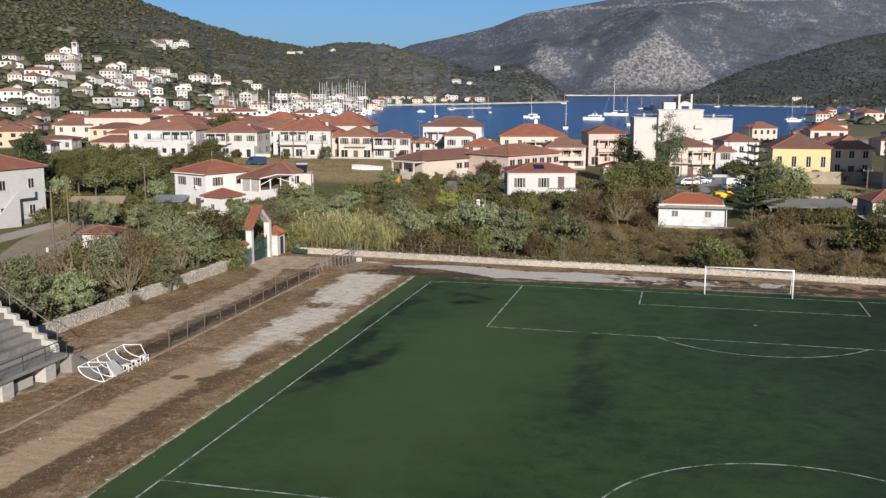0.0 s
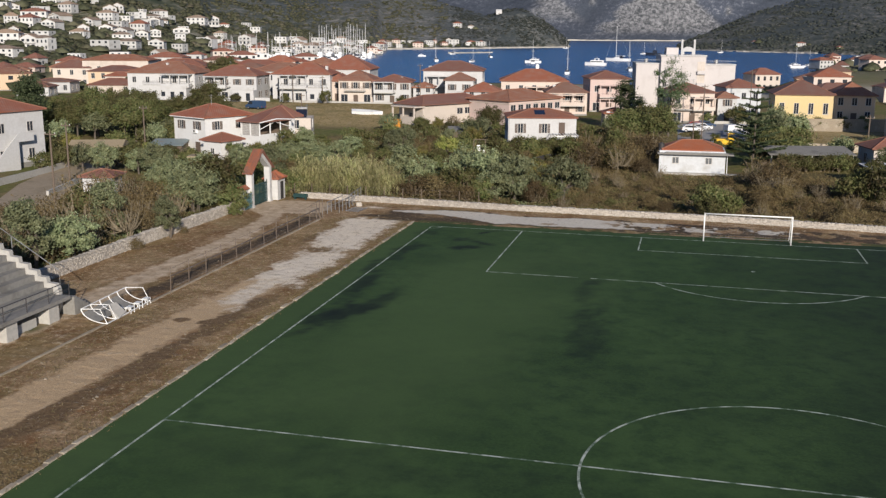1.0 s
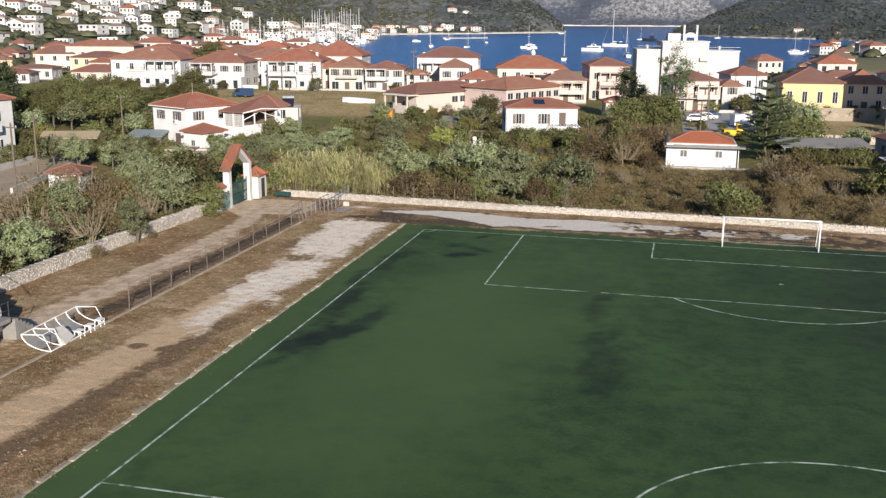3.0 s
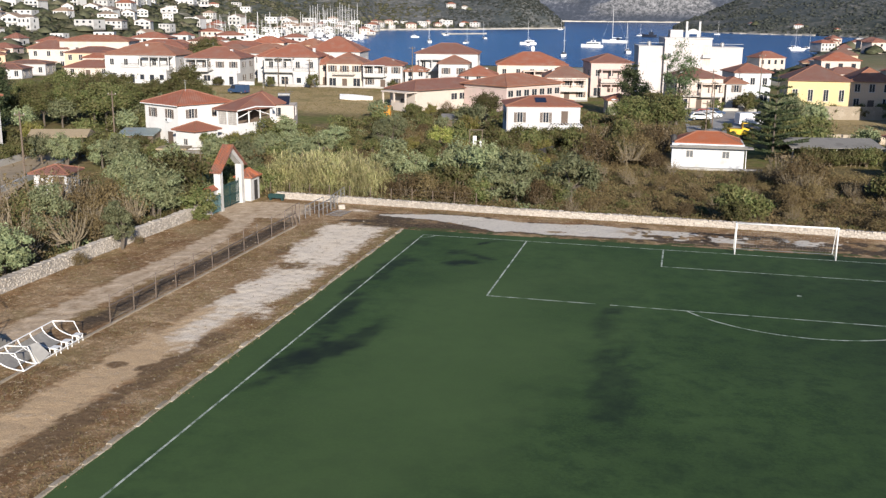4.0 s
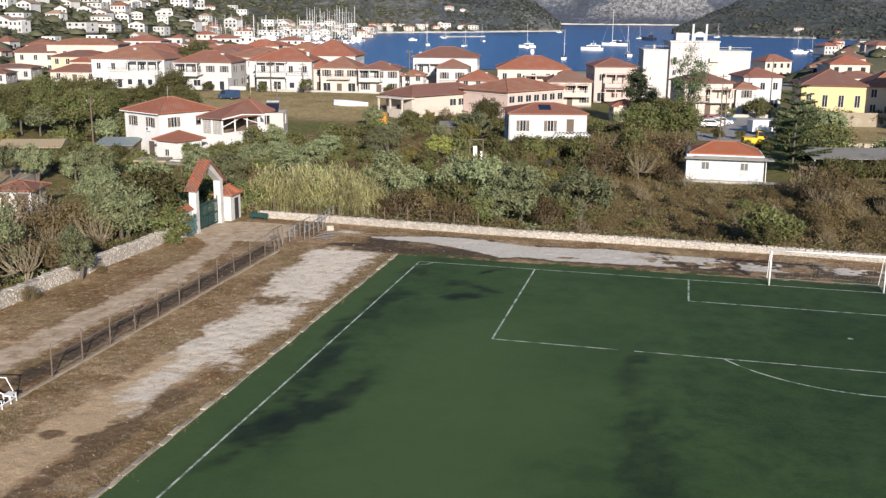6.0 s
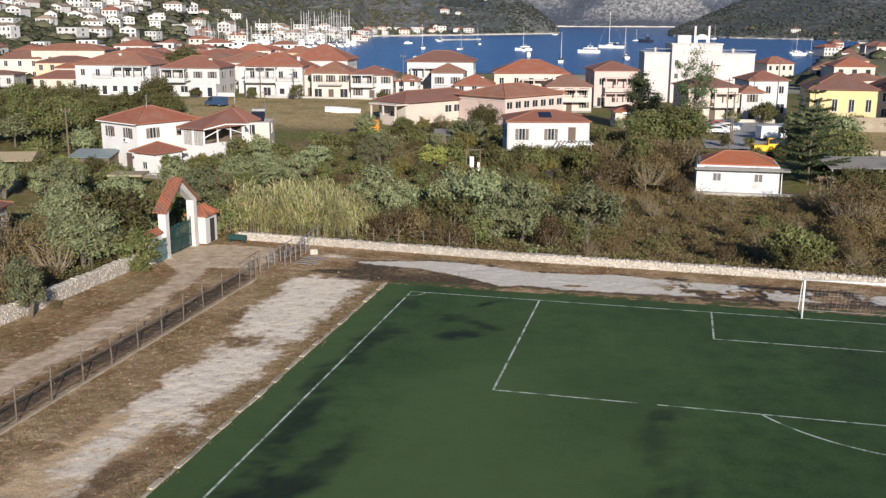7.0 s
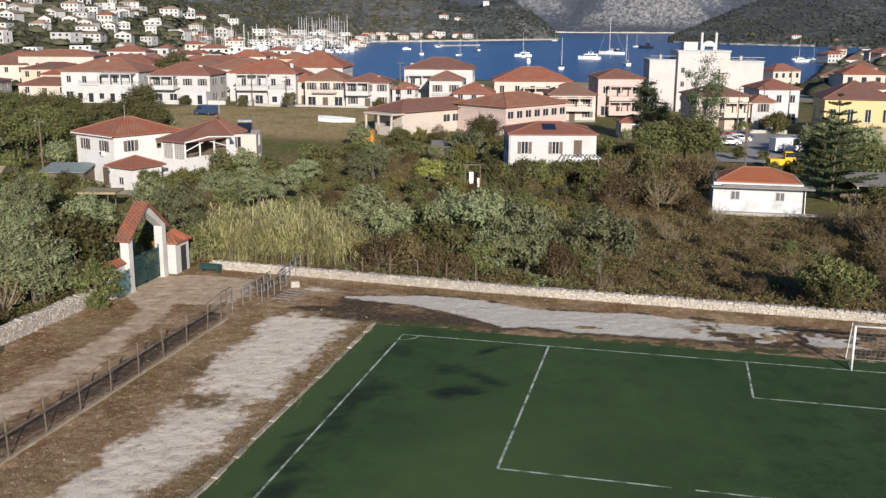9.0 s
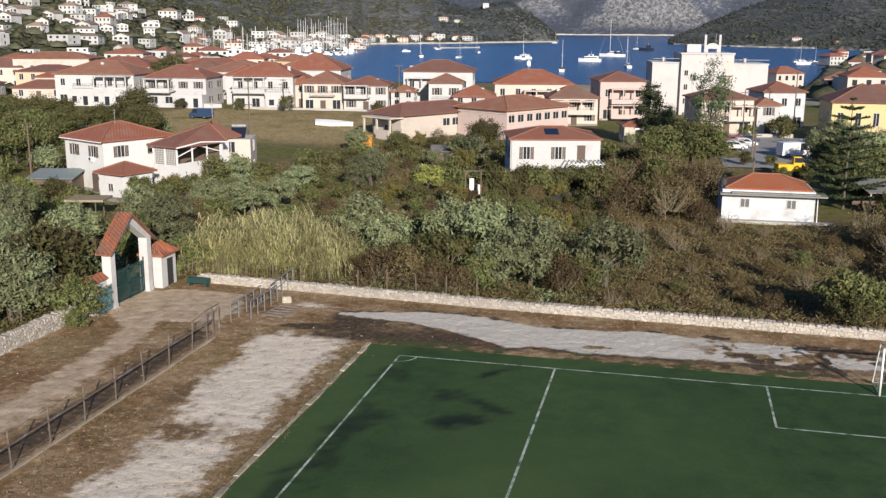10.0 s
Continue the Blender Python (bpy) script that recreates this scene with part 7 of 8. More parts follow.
# ---- rough grass as one mass ----
gx, gy = [], []
for x0, x1, y0, y1, n in ((-22, 32, 11.5, 52, 14000), (-60, -18, 12.5, 60, 5000), (-118, -64, 104, 148, 3500), (-70, -5, 60, 112, 4000), (-52, -51.6, -60, 3, 400), (-78, -52, -50, 45, 4000), (5, 40, 50, 118, 3000)):
    gx.append(NR.uniform(x0, x1, n))
    gy.append(NR.uniform(y0, y1, n))
gx, gy = np.concatenate(gx), np.concatenate(gy)
gz = land(gx, gy)
k = 5
P = np.repeat(np.column_stack([gx, gy, gz + 0.12]), k, 0) + NR.normal(size=(len(gx) * k, 3)) * np.array([0.22, 0.22, 0.06])
tagged(part("rough_grass", leaf_mesh("rough_grass", P, np.tile([0.0, -0.4, 0.1], (len(P), 1)), 0.15, 0.18, M_GRASS), M_GRASS), "dry brown and green rough grass", "grass", kind="stuff")
# weeds on the apron
wx = np.concatenate([NR.uniform(-31.75, -31.3, 1300), NR.uniform(-40.3, -31.6, 2600), NR.uniform(-51, -47.5, 1500), NR.uniform(-40.2, -37.8, 1500), NR.uniform(-33.2, -31.5, 900), NR.uniform(-46, 30, 1500), NR.uniform(-44.4, -42.6, 700)])
wy = np.concatenate([NR.uniform(-60, 1, 1300), NR.uniform(-58, 1, 2600), NR.uniform(-60, 3, 1500), NR.uniform(-60, 3, 1500), NR.uniform(-60, 2, 900), NR.uniform(8.6, 10.4, 1500), NR.uniform(-70, -34, 700)])
bare = apron_masks(wx, wy)
grow = (bare["sand"] < 0.35) & (bare["lane"] < 0.4) & (bare["way"] < 0.4) & (bare["strip"] < 0.4)
wx, wy = wx[grow], wy[grow]
P = np.repeat(np.column_stack([wx, wy, np.full(len(wx), 0.05)]), 4, 0) + NR.normal(size=(len(wx) * 4, 3)) * np.array([0.25, 0.25, 0.015])
tagged(part("weeds", leaf_mesh("weeds", P, np.tile([0.0, -0.3, 0.4], (len(P), 1)), 0.065, 0.2, M_GRASS), M_GRASS), "low dry weeds on trodden earth", "weeds", kind="stuff")

# ---- town and hillside houses ----


def eye_height(x, y, z):
    u, d = to_ud(np.array([x]), np.array([y]))
    return float(u[0]), 158.6 - (z - 18.1) * 1743 / float(d[0])


def on_hill(u, level):
    """The first place along a bearing where the land reaches a level seen from the start."""
    d = np.arange(430, 2300, 6.0)
    x, y = from_ud(np.full_like(d, u), d)
    z = land(x, y)
    lv = 158.6 - (z - 18.1) * 1743 / d
    ok = np.where((lv <= level) & (z > -2.5))[0]
    i = ok[0] if len(ok) else len(d) - 1
    return float(x[i]), float(y[i]), float(z[i])


FAR = []
SIMPLE[0] = True
FARLAB = (("white two-storey hillside house with a red roof", M_FARW, M_ROOF), ("white flat-roofed block house", M_FARW, None), ("cream house with a faded tile roof", M_CREAM, M_ROOF),
          ("ochre town house with a red roof", M_OCHRE, M_ROOFO), ("white cottage with a red roof", M_FARW, M_ROOF), ("pale peach town house under a tile roof", M_PEACH, M_ROOF), ("cream hillside house with a weathered tan roof", M_FARW, M_ROOFT))
for i, (lab, wall, roof) in enumerate(FARLAB):
    w, dp, h = (12, 9, 6.2) if i % 2 == 0 else (9.5, 8.5, 6.4)
    if i == 4:
        w, dp, h = 8, 7, 3.6
    g = house((0, 0), (w, 0), dp, 0, h, h + 2.4, wall, lab, roof, cols=4 if w > 10 else 3, floors=2 if h > 5 else 1, side=1, doors=False, win=(1.1, 1.5), group="houses of the town", caps=False)
    g["first"] = 1
    FAR.append(g)
gh = thing("house", pose(0, 0, 0), "white gabled hillside house with balconies", "house", "houses of the town")
part("wall", MB().box(0, 0, -1.5, 8, 9, 6.0).prism([(0, 6.0), (4, 8.0), (8, 6.0)], 1, 0, 9), M_FARW, gh)
part("roof", MB().prism([(-0.5, 5.9), (4, 8.15), (8.5, 5.9), (8.5, 6.1), (4, 8.4), (-0.5, 6.1)], 1, -0.5, 9.4), M_ROOFT, gh)
for fl in (0.4, 3.4):
    for q in (1.5, 4.0, 6.5):
        window(gh, "F", q, fl, 1.3, 2.0, (8, 9))
part("balcony", MB().box(0.3, -1.2, 3.0, 7.7, 0, 3.2).box(0.3, -1.2, 3.2, 7.7, -1.1, 4.0), M_FARW, gh)
gh["first"] = 1
FAR.append(gh)
SIMPLE[0] = False
far_used = {}


def set_house(k, x, y, z, turn, s=1.0):
    g = FAR[k]
    hr = random.Random(int(x * 7 + y * 13))
    m = pose(x, y, z, 0, 0, turn) @ Matrix.Diagonal((s * hr.uniform(0.75, 1.4), s * hr.uniform(0.8, 1.2), s * hr.uniform(0.7, 1.08), 1))
    if k not in far_used:
        far_used[k] = 1
        g.matrix_basis = m
        return g
    o = copy_thing(g, m)
    o.matrix_basis = m
    return o


rt = random.Random(31)
HILL = [(8, 112), (22, 142), (45, 140), (65, 130), (100, 112), (118, 104), (165, 110), (128, 172), (112, 126), (195, 136), (215, 142), (255, 146), (270, 132), (282, 148),
        (265, 78), (300, 86), (320, 78), (335, 146), (372, 146), (392, 152), (445, 160), (430, 150), (510, 97), (530, 98), (587, 94), (350, 178), (40, 186), (22, 165), (75, 152), (92, 146),
        (60, 168), (150, 150), (180, 160), (235, 160), (310, 165), (800, 148), (826, 150)]
HILL += [(272, 82), (284, 80), (278, 88), (312, 84), (325, 86), (110, 100), (122, 108), (96, 104), (84, 112), (190, 130), (205, 126), (230, 134), (246, 128), (262, 140), (290, 140), (20, 126), (40, 150), (12, 178), (30, 180)]
homes = []
for u, lv in HILL:
    x, y, z = on_hill(u, lv)
    set_house(rt.choice((0, 1, 7, 6, 7, 1)), x, y, z - 1.2, rt.uniform(-45, 40) + 14, rt.uniform(0.75, 1.15))
    homes.append((x, y))
taken = []


def scatter(n, u0, u1, dfun, gap, kinds, seed, s0=0.85, s1=1.15):
    r2 = random.Random(seed)
    for i in range(n):
        u = r2.uniform(u0, u1)
        lo, hi = dfun(u)
        d = r2.uniform(lo, hi)
        x, y = from_ud(u, d)
        if any((x - a) ** 2 + (y - b) ** 2 < gap * gap for a, b in taken):
            continue
        z = ground_z(x, y)
        if z < -2.6:
            continue
        taken.append((x, y))
        homes.append((float(x), float(y)))
        set_house(r2.choice(kinds), float(x), float(y), z, 14 + r2.choice((-90, 0, 0, 0, 90)) * 0 + r2.uniform(-24, 24), r2.uniform(s0, s1))


# behind the meadow row, climbing to the foot of the hill
scatter(900, -60, 560, lambda u: (292, 430), 18.5, (0, 2, 3, 4, 5, 4, 3), 41)
scatter(300, -60, 520, lambda u: (430, FOOT_A(u) + 30), 27, (0, 1, 2, 4, 4), 42)
# on the hillside and along the far quay
scatter(100, -100, 345, lambda u: (FOOT_A(u) + 10, FOOT_A(u) + 210), 21, (7, 1, 1, 6, 7), 43, 0.75, 1.15)
scatter(260, 360, 850, lambda u: (FOOT_A(u) + 6, FOOT_A(u) + (130 if u < 640 else 60)), 17, (6, 1, 7, 4, 1, 5, 7), 44, 0.8, 1.25)
# across the bay
scatter(120, 1445, 1640, lambda u: (540, 700), 20, (0, 2, 4, 5, 1), 45)
scatter(60, 1300, 1500, lambda u: (FOOT_C(u) + 20, FOOT_C(u) + 90), 60, (0, 1, 4), 46, 0.8, 1.0)
# right of the hotel down to the quay
scatter(120, 1330, 1640, lambda u: (268, 380), 19, (2, 3, 4, 5), 47)
scatter(12, 1560, 1640, lambda u: (250, 420), 22, (2, 3, 4, 5), 48)

# bell tower on the hill
bx_, by_, bz_ = on_hill(138, 107)
bt = thing("bell_tower", pose(bx_, by_, bz_ - 1, 0, 0, 14) @ Matrix.Diagonal((0.78, 0.78, 0.78, 1)), "white church bell tower on the hillside", "tower")
part("shaft", MB().box(-2.6, -2.6, 0, 2.6, 2.6, 13), M_WHITE, bt)
part("belfry", MB().box(-2.6, -2.6, 13, -1.6, -1.6, 16.5).box(1.6, -2.6, 13, 2.6, -1.6, 16.5).box(-2.6, 1.6, 13, -1.6, 2.6, 16.5).box(1.6, 1.6, 13, 2.6, 2.6, 16.5).box(-3, -3, 16.5, 3, 3, 17.2), M_WHITE, bt)
part("cap", MB().add([(-2.8, -2.8, 17.2), (2.8, -2.8, 17.2), (2.8, 2.8, 17.2), (-2.8, 2.8, 17.2), (0, 0, 20)], [(0, 1, 4), (1, 2, 4), (2, 3, 4), (3, 0, 4), (3, 2, 1, 0)]), M_ROOF, bt)
chn = thing("church", pose(bx_ - 21, by_ + 1, ground_z(bx_ - 12, by_) - 3, 0, 0, 14), "cream church nave with a low tile roof beside a bell tower", "church")
part("wall", MB().box(0, 0, -2, 17, 9, 6.2).box(3, -5, -4, 11, 0, 3.2), M_FARW, chn)
part("roof", MB().prism([(-0.4, 6.2), (4.5, 8.4), (9.4, 6.2)], 0, -0.4, 17.4), M_ROOFO, chn)
for i in range(4):
    part("window", MB().box(2 + i * 4, -0.06, 2.4, 3 + i * 4, 0.0, 4.6), M_GLASS, chn)
cx_, cy_, cz_ = on_hill(880, 126)
ch = thing("chapel", pose(cx_, cy_, cz_ - 0.5, 0, 0, 14), "tiny white chapel on the headland", "chapel")
part("wall", MB().box(-5, -3, 0, 5, 3, 6).prism([(-3.2, 6), (0, 8.4), (3.2, 6)], 0, -5, 5), M_WHITE, ch)
part("door", MB().box(-0.7, -3.08, 0, 0.7, -3.0, 2.6), M_SHUT, ch)

# ---- scrub of the hillsides as one mass ----
iv = np.array([(1, 0, 0), (0, 1, 0), (-1, 0, 0), (0, -1, 0), (0.1, -0.1, 0.9), (0, 0, -0.6), (0.65, 0.65, 0.5), (-0.65, 0.6, 0.45), (-0.6, -0.65, 0.5), (0.6, -0.65, 0.45)])
iF = np.array([(0, 6, 4), (6, 1, 4), (1, 7, 4), (7, 2, 4), (2, 8, 4), (8, 3, 4), (3, 9, 4), (9, 0, 4), (0, 1, 6), (1, 2, 7), (2, 3, 8), (3, 0, 9)])


def scrub(name, label, n, u0, u1, dfun, s0, s1, seed, dens=None, mat=None):
    r3 = np.random.RandomState(seed)
    u = r3.uniform(u0, u1, n)
    lo, hi = dfun(u)
    d = lo + (hi - lo) * r3.uniform(0, 1, n) ** 1.1
    x, y = from_ud(u, d)
    z = land(x, y)
    ok = (z > -1.9) & ((u < 545) | (u > 800) | (r3.uniform(0, 1, n) < 0.45)) & ((fbm(x, y, 120, 4, 6.0) + r3.uniform(-0.45, 0.45, n) > -0.02) | ((u < 330) & ((z - 18.1) * 1743 / d > 84 + 0.17 * np.clip(u, -400, 330))))
    x, y, z = x[ok], y[ok], z[ok]
    if dens:
        hx_, hy_ = np.array([a for a, b in homes]), np.array([b for a, b in homes])
        pick = r3.randint(0, len(homes), dens)
        ang, rad = r3.uniform(math.pi, 2 * math.pi, dens) + 0.2, r3.uniform(6.5, 12, dens)
        x, y = np.concatenate([x, hx_[pick] + rad * np.cos(ang) + 4]), np.concatenate([y, hy_[pick] + rad * np.sin(ang) + 3])
        z = land(x, y)
        x, y, z = x[z > -2.2], y[z > -2.2], z[z > -2.2]
    m = len(x)
    s = r3.uniform(s0, s1, m) * r3.choice([0.5, 0.7, 1, 1.3], m)
    jit = 1 + r3.uniform(-0.35, 0.35, (m, 10, 1))
    v = iv[None] * jit * s[:, None, None] * np.array([1, 1, 0.8])
    v = v + np.stack([x, y, z + 0.15 * s], 1)[:, None, :]
    f = (iF[None] + 10 * np.arange(m)[:, None, None]).reshape(-1, 3)
    me = bpy.data.meshes.new(name)
    me.vertices.add(m * 10)
    me.vertices.foreach_set("co", v.ravel())
    me.loops.add(f.size)
    me.loops.foreach_set("vertex_index", f.ravel())
    me.polygons.add(len(f))
    me.polygons.foreach_set("loop_start", np.arange(len(f)) * 3)
    me.update(calc_edges=True)
    me.materials.append(mat or M_HILLB)
    return tagged(new(name, me), label, "woods", kind="stuff")


scrub("hill_woods", "evergreen scrub and woods on a limestone hill", 34000, -200, 790, lambda u: (FOOT_A(u) + 15, TOP_A(u) + 10), 1.1, 3.1, 5)
scrub("cape_woods", "evergreen scrub on the cape", 5000, 790, 1004, lambda u: (FOOT_A(u) + 8, TOP_A(u) + 10), 0.9, 2.3, 8, mat=M_HEADL_HAZED)
scrub("headland_woods", "evergreen scrub on the headland across the bay", 13000, 1196, 1750, lambda u: (FOOT_C(u) + 6, TOP_C(u) + 10), 0.9, 2.3, 6, mat=M_HEADL_HAZED)
scrub("town_trees", "garden trees among the town houses", 900, -120, 560, lambda u: (300 + 0 * u, FOOT_A(u) + 260), 2.4, 4.8, 7, dens=1100)

# ---- boats ----


def hull(L, B, H, z0=-0.35):
    """A boat's hull with a pointed bow and a sheer line."""
    mb = MB()
    secs = []
    for i in range(9):
        f = i / 8
        half = B / 2 * min(1.0, 1.15 * (1 - f ** 2.4)) * (0.82 + 0.18 * min(1, f * 4))
        half = max(half, 0.03)
        top = H * (1 + 0.25 * f * f)
        xx = -L / 2 + L * f
        secs.append([(xx, -half, top), (xx, -half * 0.8, z0 * 0.2), (xx, 0, z0), (xx, half * 0.8, z0 * 0.2), (xx, half, top)])
    v = [p for s in secs for p in s]
    f = [(i * 5 + k, i * 5 + k + 1, (i + 1) * 5 + k + 1, (i + 1) * 5 + k) for i in range(8) for k in range(4)]
    f += [(i * 5, (i + 1) * 5, (i + 1) * 5 + 4, i * 5 + 4) for i in range(8)] + [(0, 1, 2, 3, 4)]
    return mb.add(v, f)


def sailboat(L=12.0):
    b = thing("sailing_boat", pose(0, 0, SEA), "white sailing yacht with a bare mast", "boat", "yachts in the bay")
    part("hull", hull(L, L * 0.29, 1.15), M_HULL, b)
    part("cabin", MB().add([(-L * 0.12, -0.9, 1.1), (L * 0.2, -0.6, 1.2), (L * 0.2, 0.6, 1.2), (-L * 0.12, 0.9, 1.1), (-L * 0.1, -0.7, 1.75), (L * 0.15, -0.45, 1.6), (L * 0.15, 0.45, 1.6), (-L * 0.1, 0.7, 1.75)],
         [(4, 5, 6, 7), (0, 1, 5, 4), (1, 2, 6, 5), (2, 3, 7, 6), (3, 0, 4, 7)]), M_HULL, b)
    part("mast", MB().tube([(L * 0.08, 0, 1.2), (L * 0.08, 0, L * 1.35)], 0.13, 6, 0.09).tube([(L * 0.08, -1.0, L * 0.7), (L * 0.08, 1.0, L * 0.7)], 0.07, 4), M_MAST, b)
    part("boom", MB().tube([(L * 0.08, 0, 2.3), (-L * 0.3, 0, 2.3)], 0.16, 6), M_HULL, b)
    part("sprayhood", MB().box(-L * 0.2, -1.1, 1.3, -L * 0.11, 1.1, 2.4), M_NAVY, b)
    part("stay", MB().tube([(L * 0.49, 0, 1.4), (L * 0.08, 0, L * 1.33), (-L * 0.48, 0, 1.3)], 0.025, 3), M_MAST, b)
    return b


def motor_yacht():
    b = thing("motor_yacht", pose(0, 0, SEA), "white motor yacht with two decks", "boat", "yachts in the bay")
    part("hull", hull(15, 4.4, 1.8), M_HULL, b)
    part("cabin", MB().box(-5.5, -1.8, 1.7, 3.2, 1.8, 3.4), M_HULL, b)
    part("window_band", MB().box(-5.3, -1.83, 2.2, 3.0, 1.83, 2.9), M_GLASS, b)
    part("flybridge", MB().box(-5.8, -1.9, 3.4, 1.6, 1.9, 3.6).box(-2.5, -1.3, 4.6, 0.6, 1.3, 4.75).box(-2.4, -1.2, 3.6, -2.2, 1.2, 4.6).box(0.2, -1.2, 3.6, 0.4, 1.2, 4.6), M_HULL, b)
    part("mast", MB().tube([(-1, 0, 4.7), (-1, 0, 6.6)], 0.06, 5), M_MAST, b)
    return b


SB, MY = sailboat(), motor_yacht()
boat_n = [0, 0]


def moor(kind, x, y, turn, s=1.0, label=""):
    g = (SB, MY)[kind]
    m = pose(x, y, SEA + 0.05, 0, 0, turn) @ Matrix.Diagonal((s, s, s, 1))
    if boat_n[kind] == 0:
        o = g
    else:
        o = copy_thing(g, m)
    o.matrix_basis = m
    boat_n[kind] += 1
    return o


for k, x, y, turn, s in ((0, -120, 627, 100, 1.05), (0, -186, 791, 120, 0.9), (0, -247, 903, 80, 1.0), (1, -72, 599, 170, 1.0), (0, -66, 722, 165, 1.7), (0, -72, 446, 95, 0.95), (0, -43, 506, 105, 1.05),
                         (0, -200, 653, 110, 1.1), (0, -169, 645, 80, 0.8), (1, -122, 640, 190, 0.8), (1, -100, 520, 100, 0.55), (0, 24, 1144, 60, 1.0), (1, -252, 800, 10, 0.5), (0, 62, 640, 30, 0.8),
                         (0, 70, 630, 20, 0.7), (1, 60, 600, 10, 0.6), (1, 76, 618, 190, 0.6), (0, -60, 1010, 60, 0.8)):
    moor(k, x, y, turn, s)
wk = thing("work_boat", pose(-48, 955, SEA + 0.05, 0, 0, 170), "dark navy work boat at anchor", "boat")
part("hull", hull(15, 5, 2.4), M_NAVY, wk)
part("wheelhouse", MB().box(-4, -1.6, 2.3, 0, 1.6, 5.2), M_NAVY, wk)
part("mast", MB().tube([(-2, 0, 5.2), (-2, 0, 8)], 0.08, 5), M_MAST, wk)
rb = random.Random(8)
for i in range(62):
    u = 395 + (i % 31) * 8.6 + rb.uniform(-3, 3)
    d = float(np.interp(u, (395, 560, 662), (752, 806, 852))) + rb.uniform(-5, 5) - (0 if i < 31 else 26)
    if i >= 31 and rb.random() < 0.4:
        continue
    x, y = from_ud(u, d)
    moor(0, x, y, rb.uniform(95, 115), rb.uniform(0.8, 1.35))
for i in range(26):
    u = 400 + i * 10.2 + rb.uniform(-4, 4)
    x, y = from_ud(u, float(np.interp(u, (395, 560, 662), (760, 816, 862))) + rb.uniform(-12, -2))
    moor(1, x, y, rb.uniform(85, 120), rb.uniform(0.6, 1.25))
moor(0, *from_ud(999, 1480), 60, 1.0)
for i in range(20):
    u = 566 + i * 4.2 + rb.uniform(-1, 1)
    x, y = from_ud(u, 846 + rb.uniform(-14, 10))
    moor(0, x, y, rb.uniform(95, 120), rb.uniform(1.35, 1.9))
# quay the marina lies at
qx0, qy0 = from_ud(392, 778)
qx1, qy1 = from_ud(664, 872)
ql = math.hypot(qx1 - qx0, qy1 - qy0)
quay = tagged(part("quay", MB().box(0, 0, -4, ql, 9, 0.9), M_CONCW), "long pale concrete quay", "quay", kind="structure")
quay.matrix_basis = pose(qx0, qy0, SEA + 0.9, 0, 0, math.degrees(math.atan2(qy1 - qy0, qx1 - qx0)))

# pale rocky shores


def shore(name, label, us_, dfun, h, deep=9.0):
    mb = MB()
    rs = random.Random(5)
    rows = []
    for u in us_:
        d = float(dfun(u)) + rs.uniform(-2, 2)
        hh = h * rs.uniform(0.7, 1.3)
        rows.append([(*from_ud(u, d), SEA - 0.6), (*from_ud(u, d + 1.5), SEA + hh), (*from_ud(u, d + deep), SEA + hh + 0.4), (*from_ud(u, d + deep + 3), SEA - 0.6)])
    v = [p for r_ in rows for p in r_]
    mb.add(v, [(i * 4 + k, i * 4 + k + 1, i * 4 + k + 5, i * 4 + k + 4) for i in range(len(rows) - 1) for k in range(3)])
    return tagged(part(name, mb, M_SHORE), label, "shore", kind="structure")


M_SHORE = plain("shore_limestone", (0.46, 0.43, 0.38), (0.33, 0.31, 0.27), 0.3, 0.05, stain=(0.25, 0.24, 0.21), bumpy=0.3)
shore("shore_cape", "pale limestone shore of the cape", range(676, 1006, 6), lambda u: FOOT_A(u) - 5, 1.5)
shore("shore_headland", "pale limestone shore of the headland", range(1202, 1446, 6), lambda u: FOOT_C(u) - 5, 1.1)
shore("shore_far", "pale shingle shore under the far mountain", range(1000, 1210, 8), lambda u: 3245, 3.2, 14)
shore("shore_mole", "low stone mole in the bay", range(792, 872, 6), lambda u: 1060 + 0.6 * (u - 792), 1.0)

# ---- car park and cars ----
lot = []
for x, y in ((-7.6, 93), (1.4, 93), (6.5, 104), (12.0, 122), (12.4, 138), (-1.0, 138), (-8.4, 136)):
    lot.append((x, y, ground_z(x, y) + 0.12))
M_ASPH = plain("pale_asphalt", (0.34, 0.335, 0.325), (0.28, 0.275, 0.27), 5, 0.4, stain=(0.22, 0.215, 0.21), bumpy=0.2)
tagged(part("car_park", MB().add(lot, [tuple(range(len(lot)))]), M_ASPH), "pale grey asphalt car park", "car park", kind="structure")


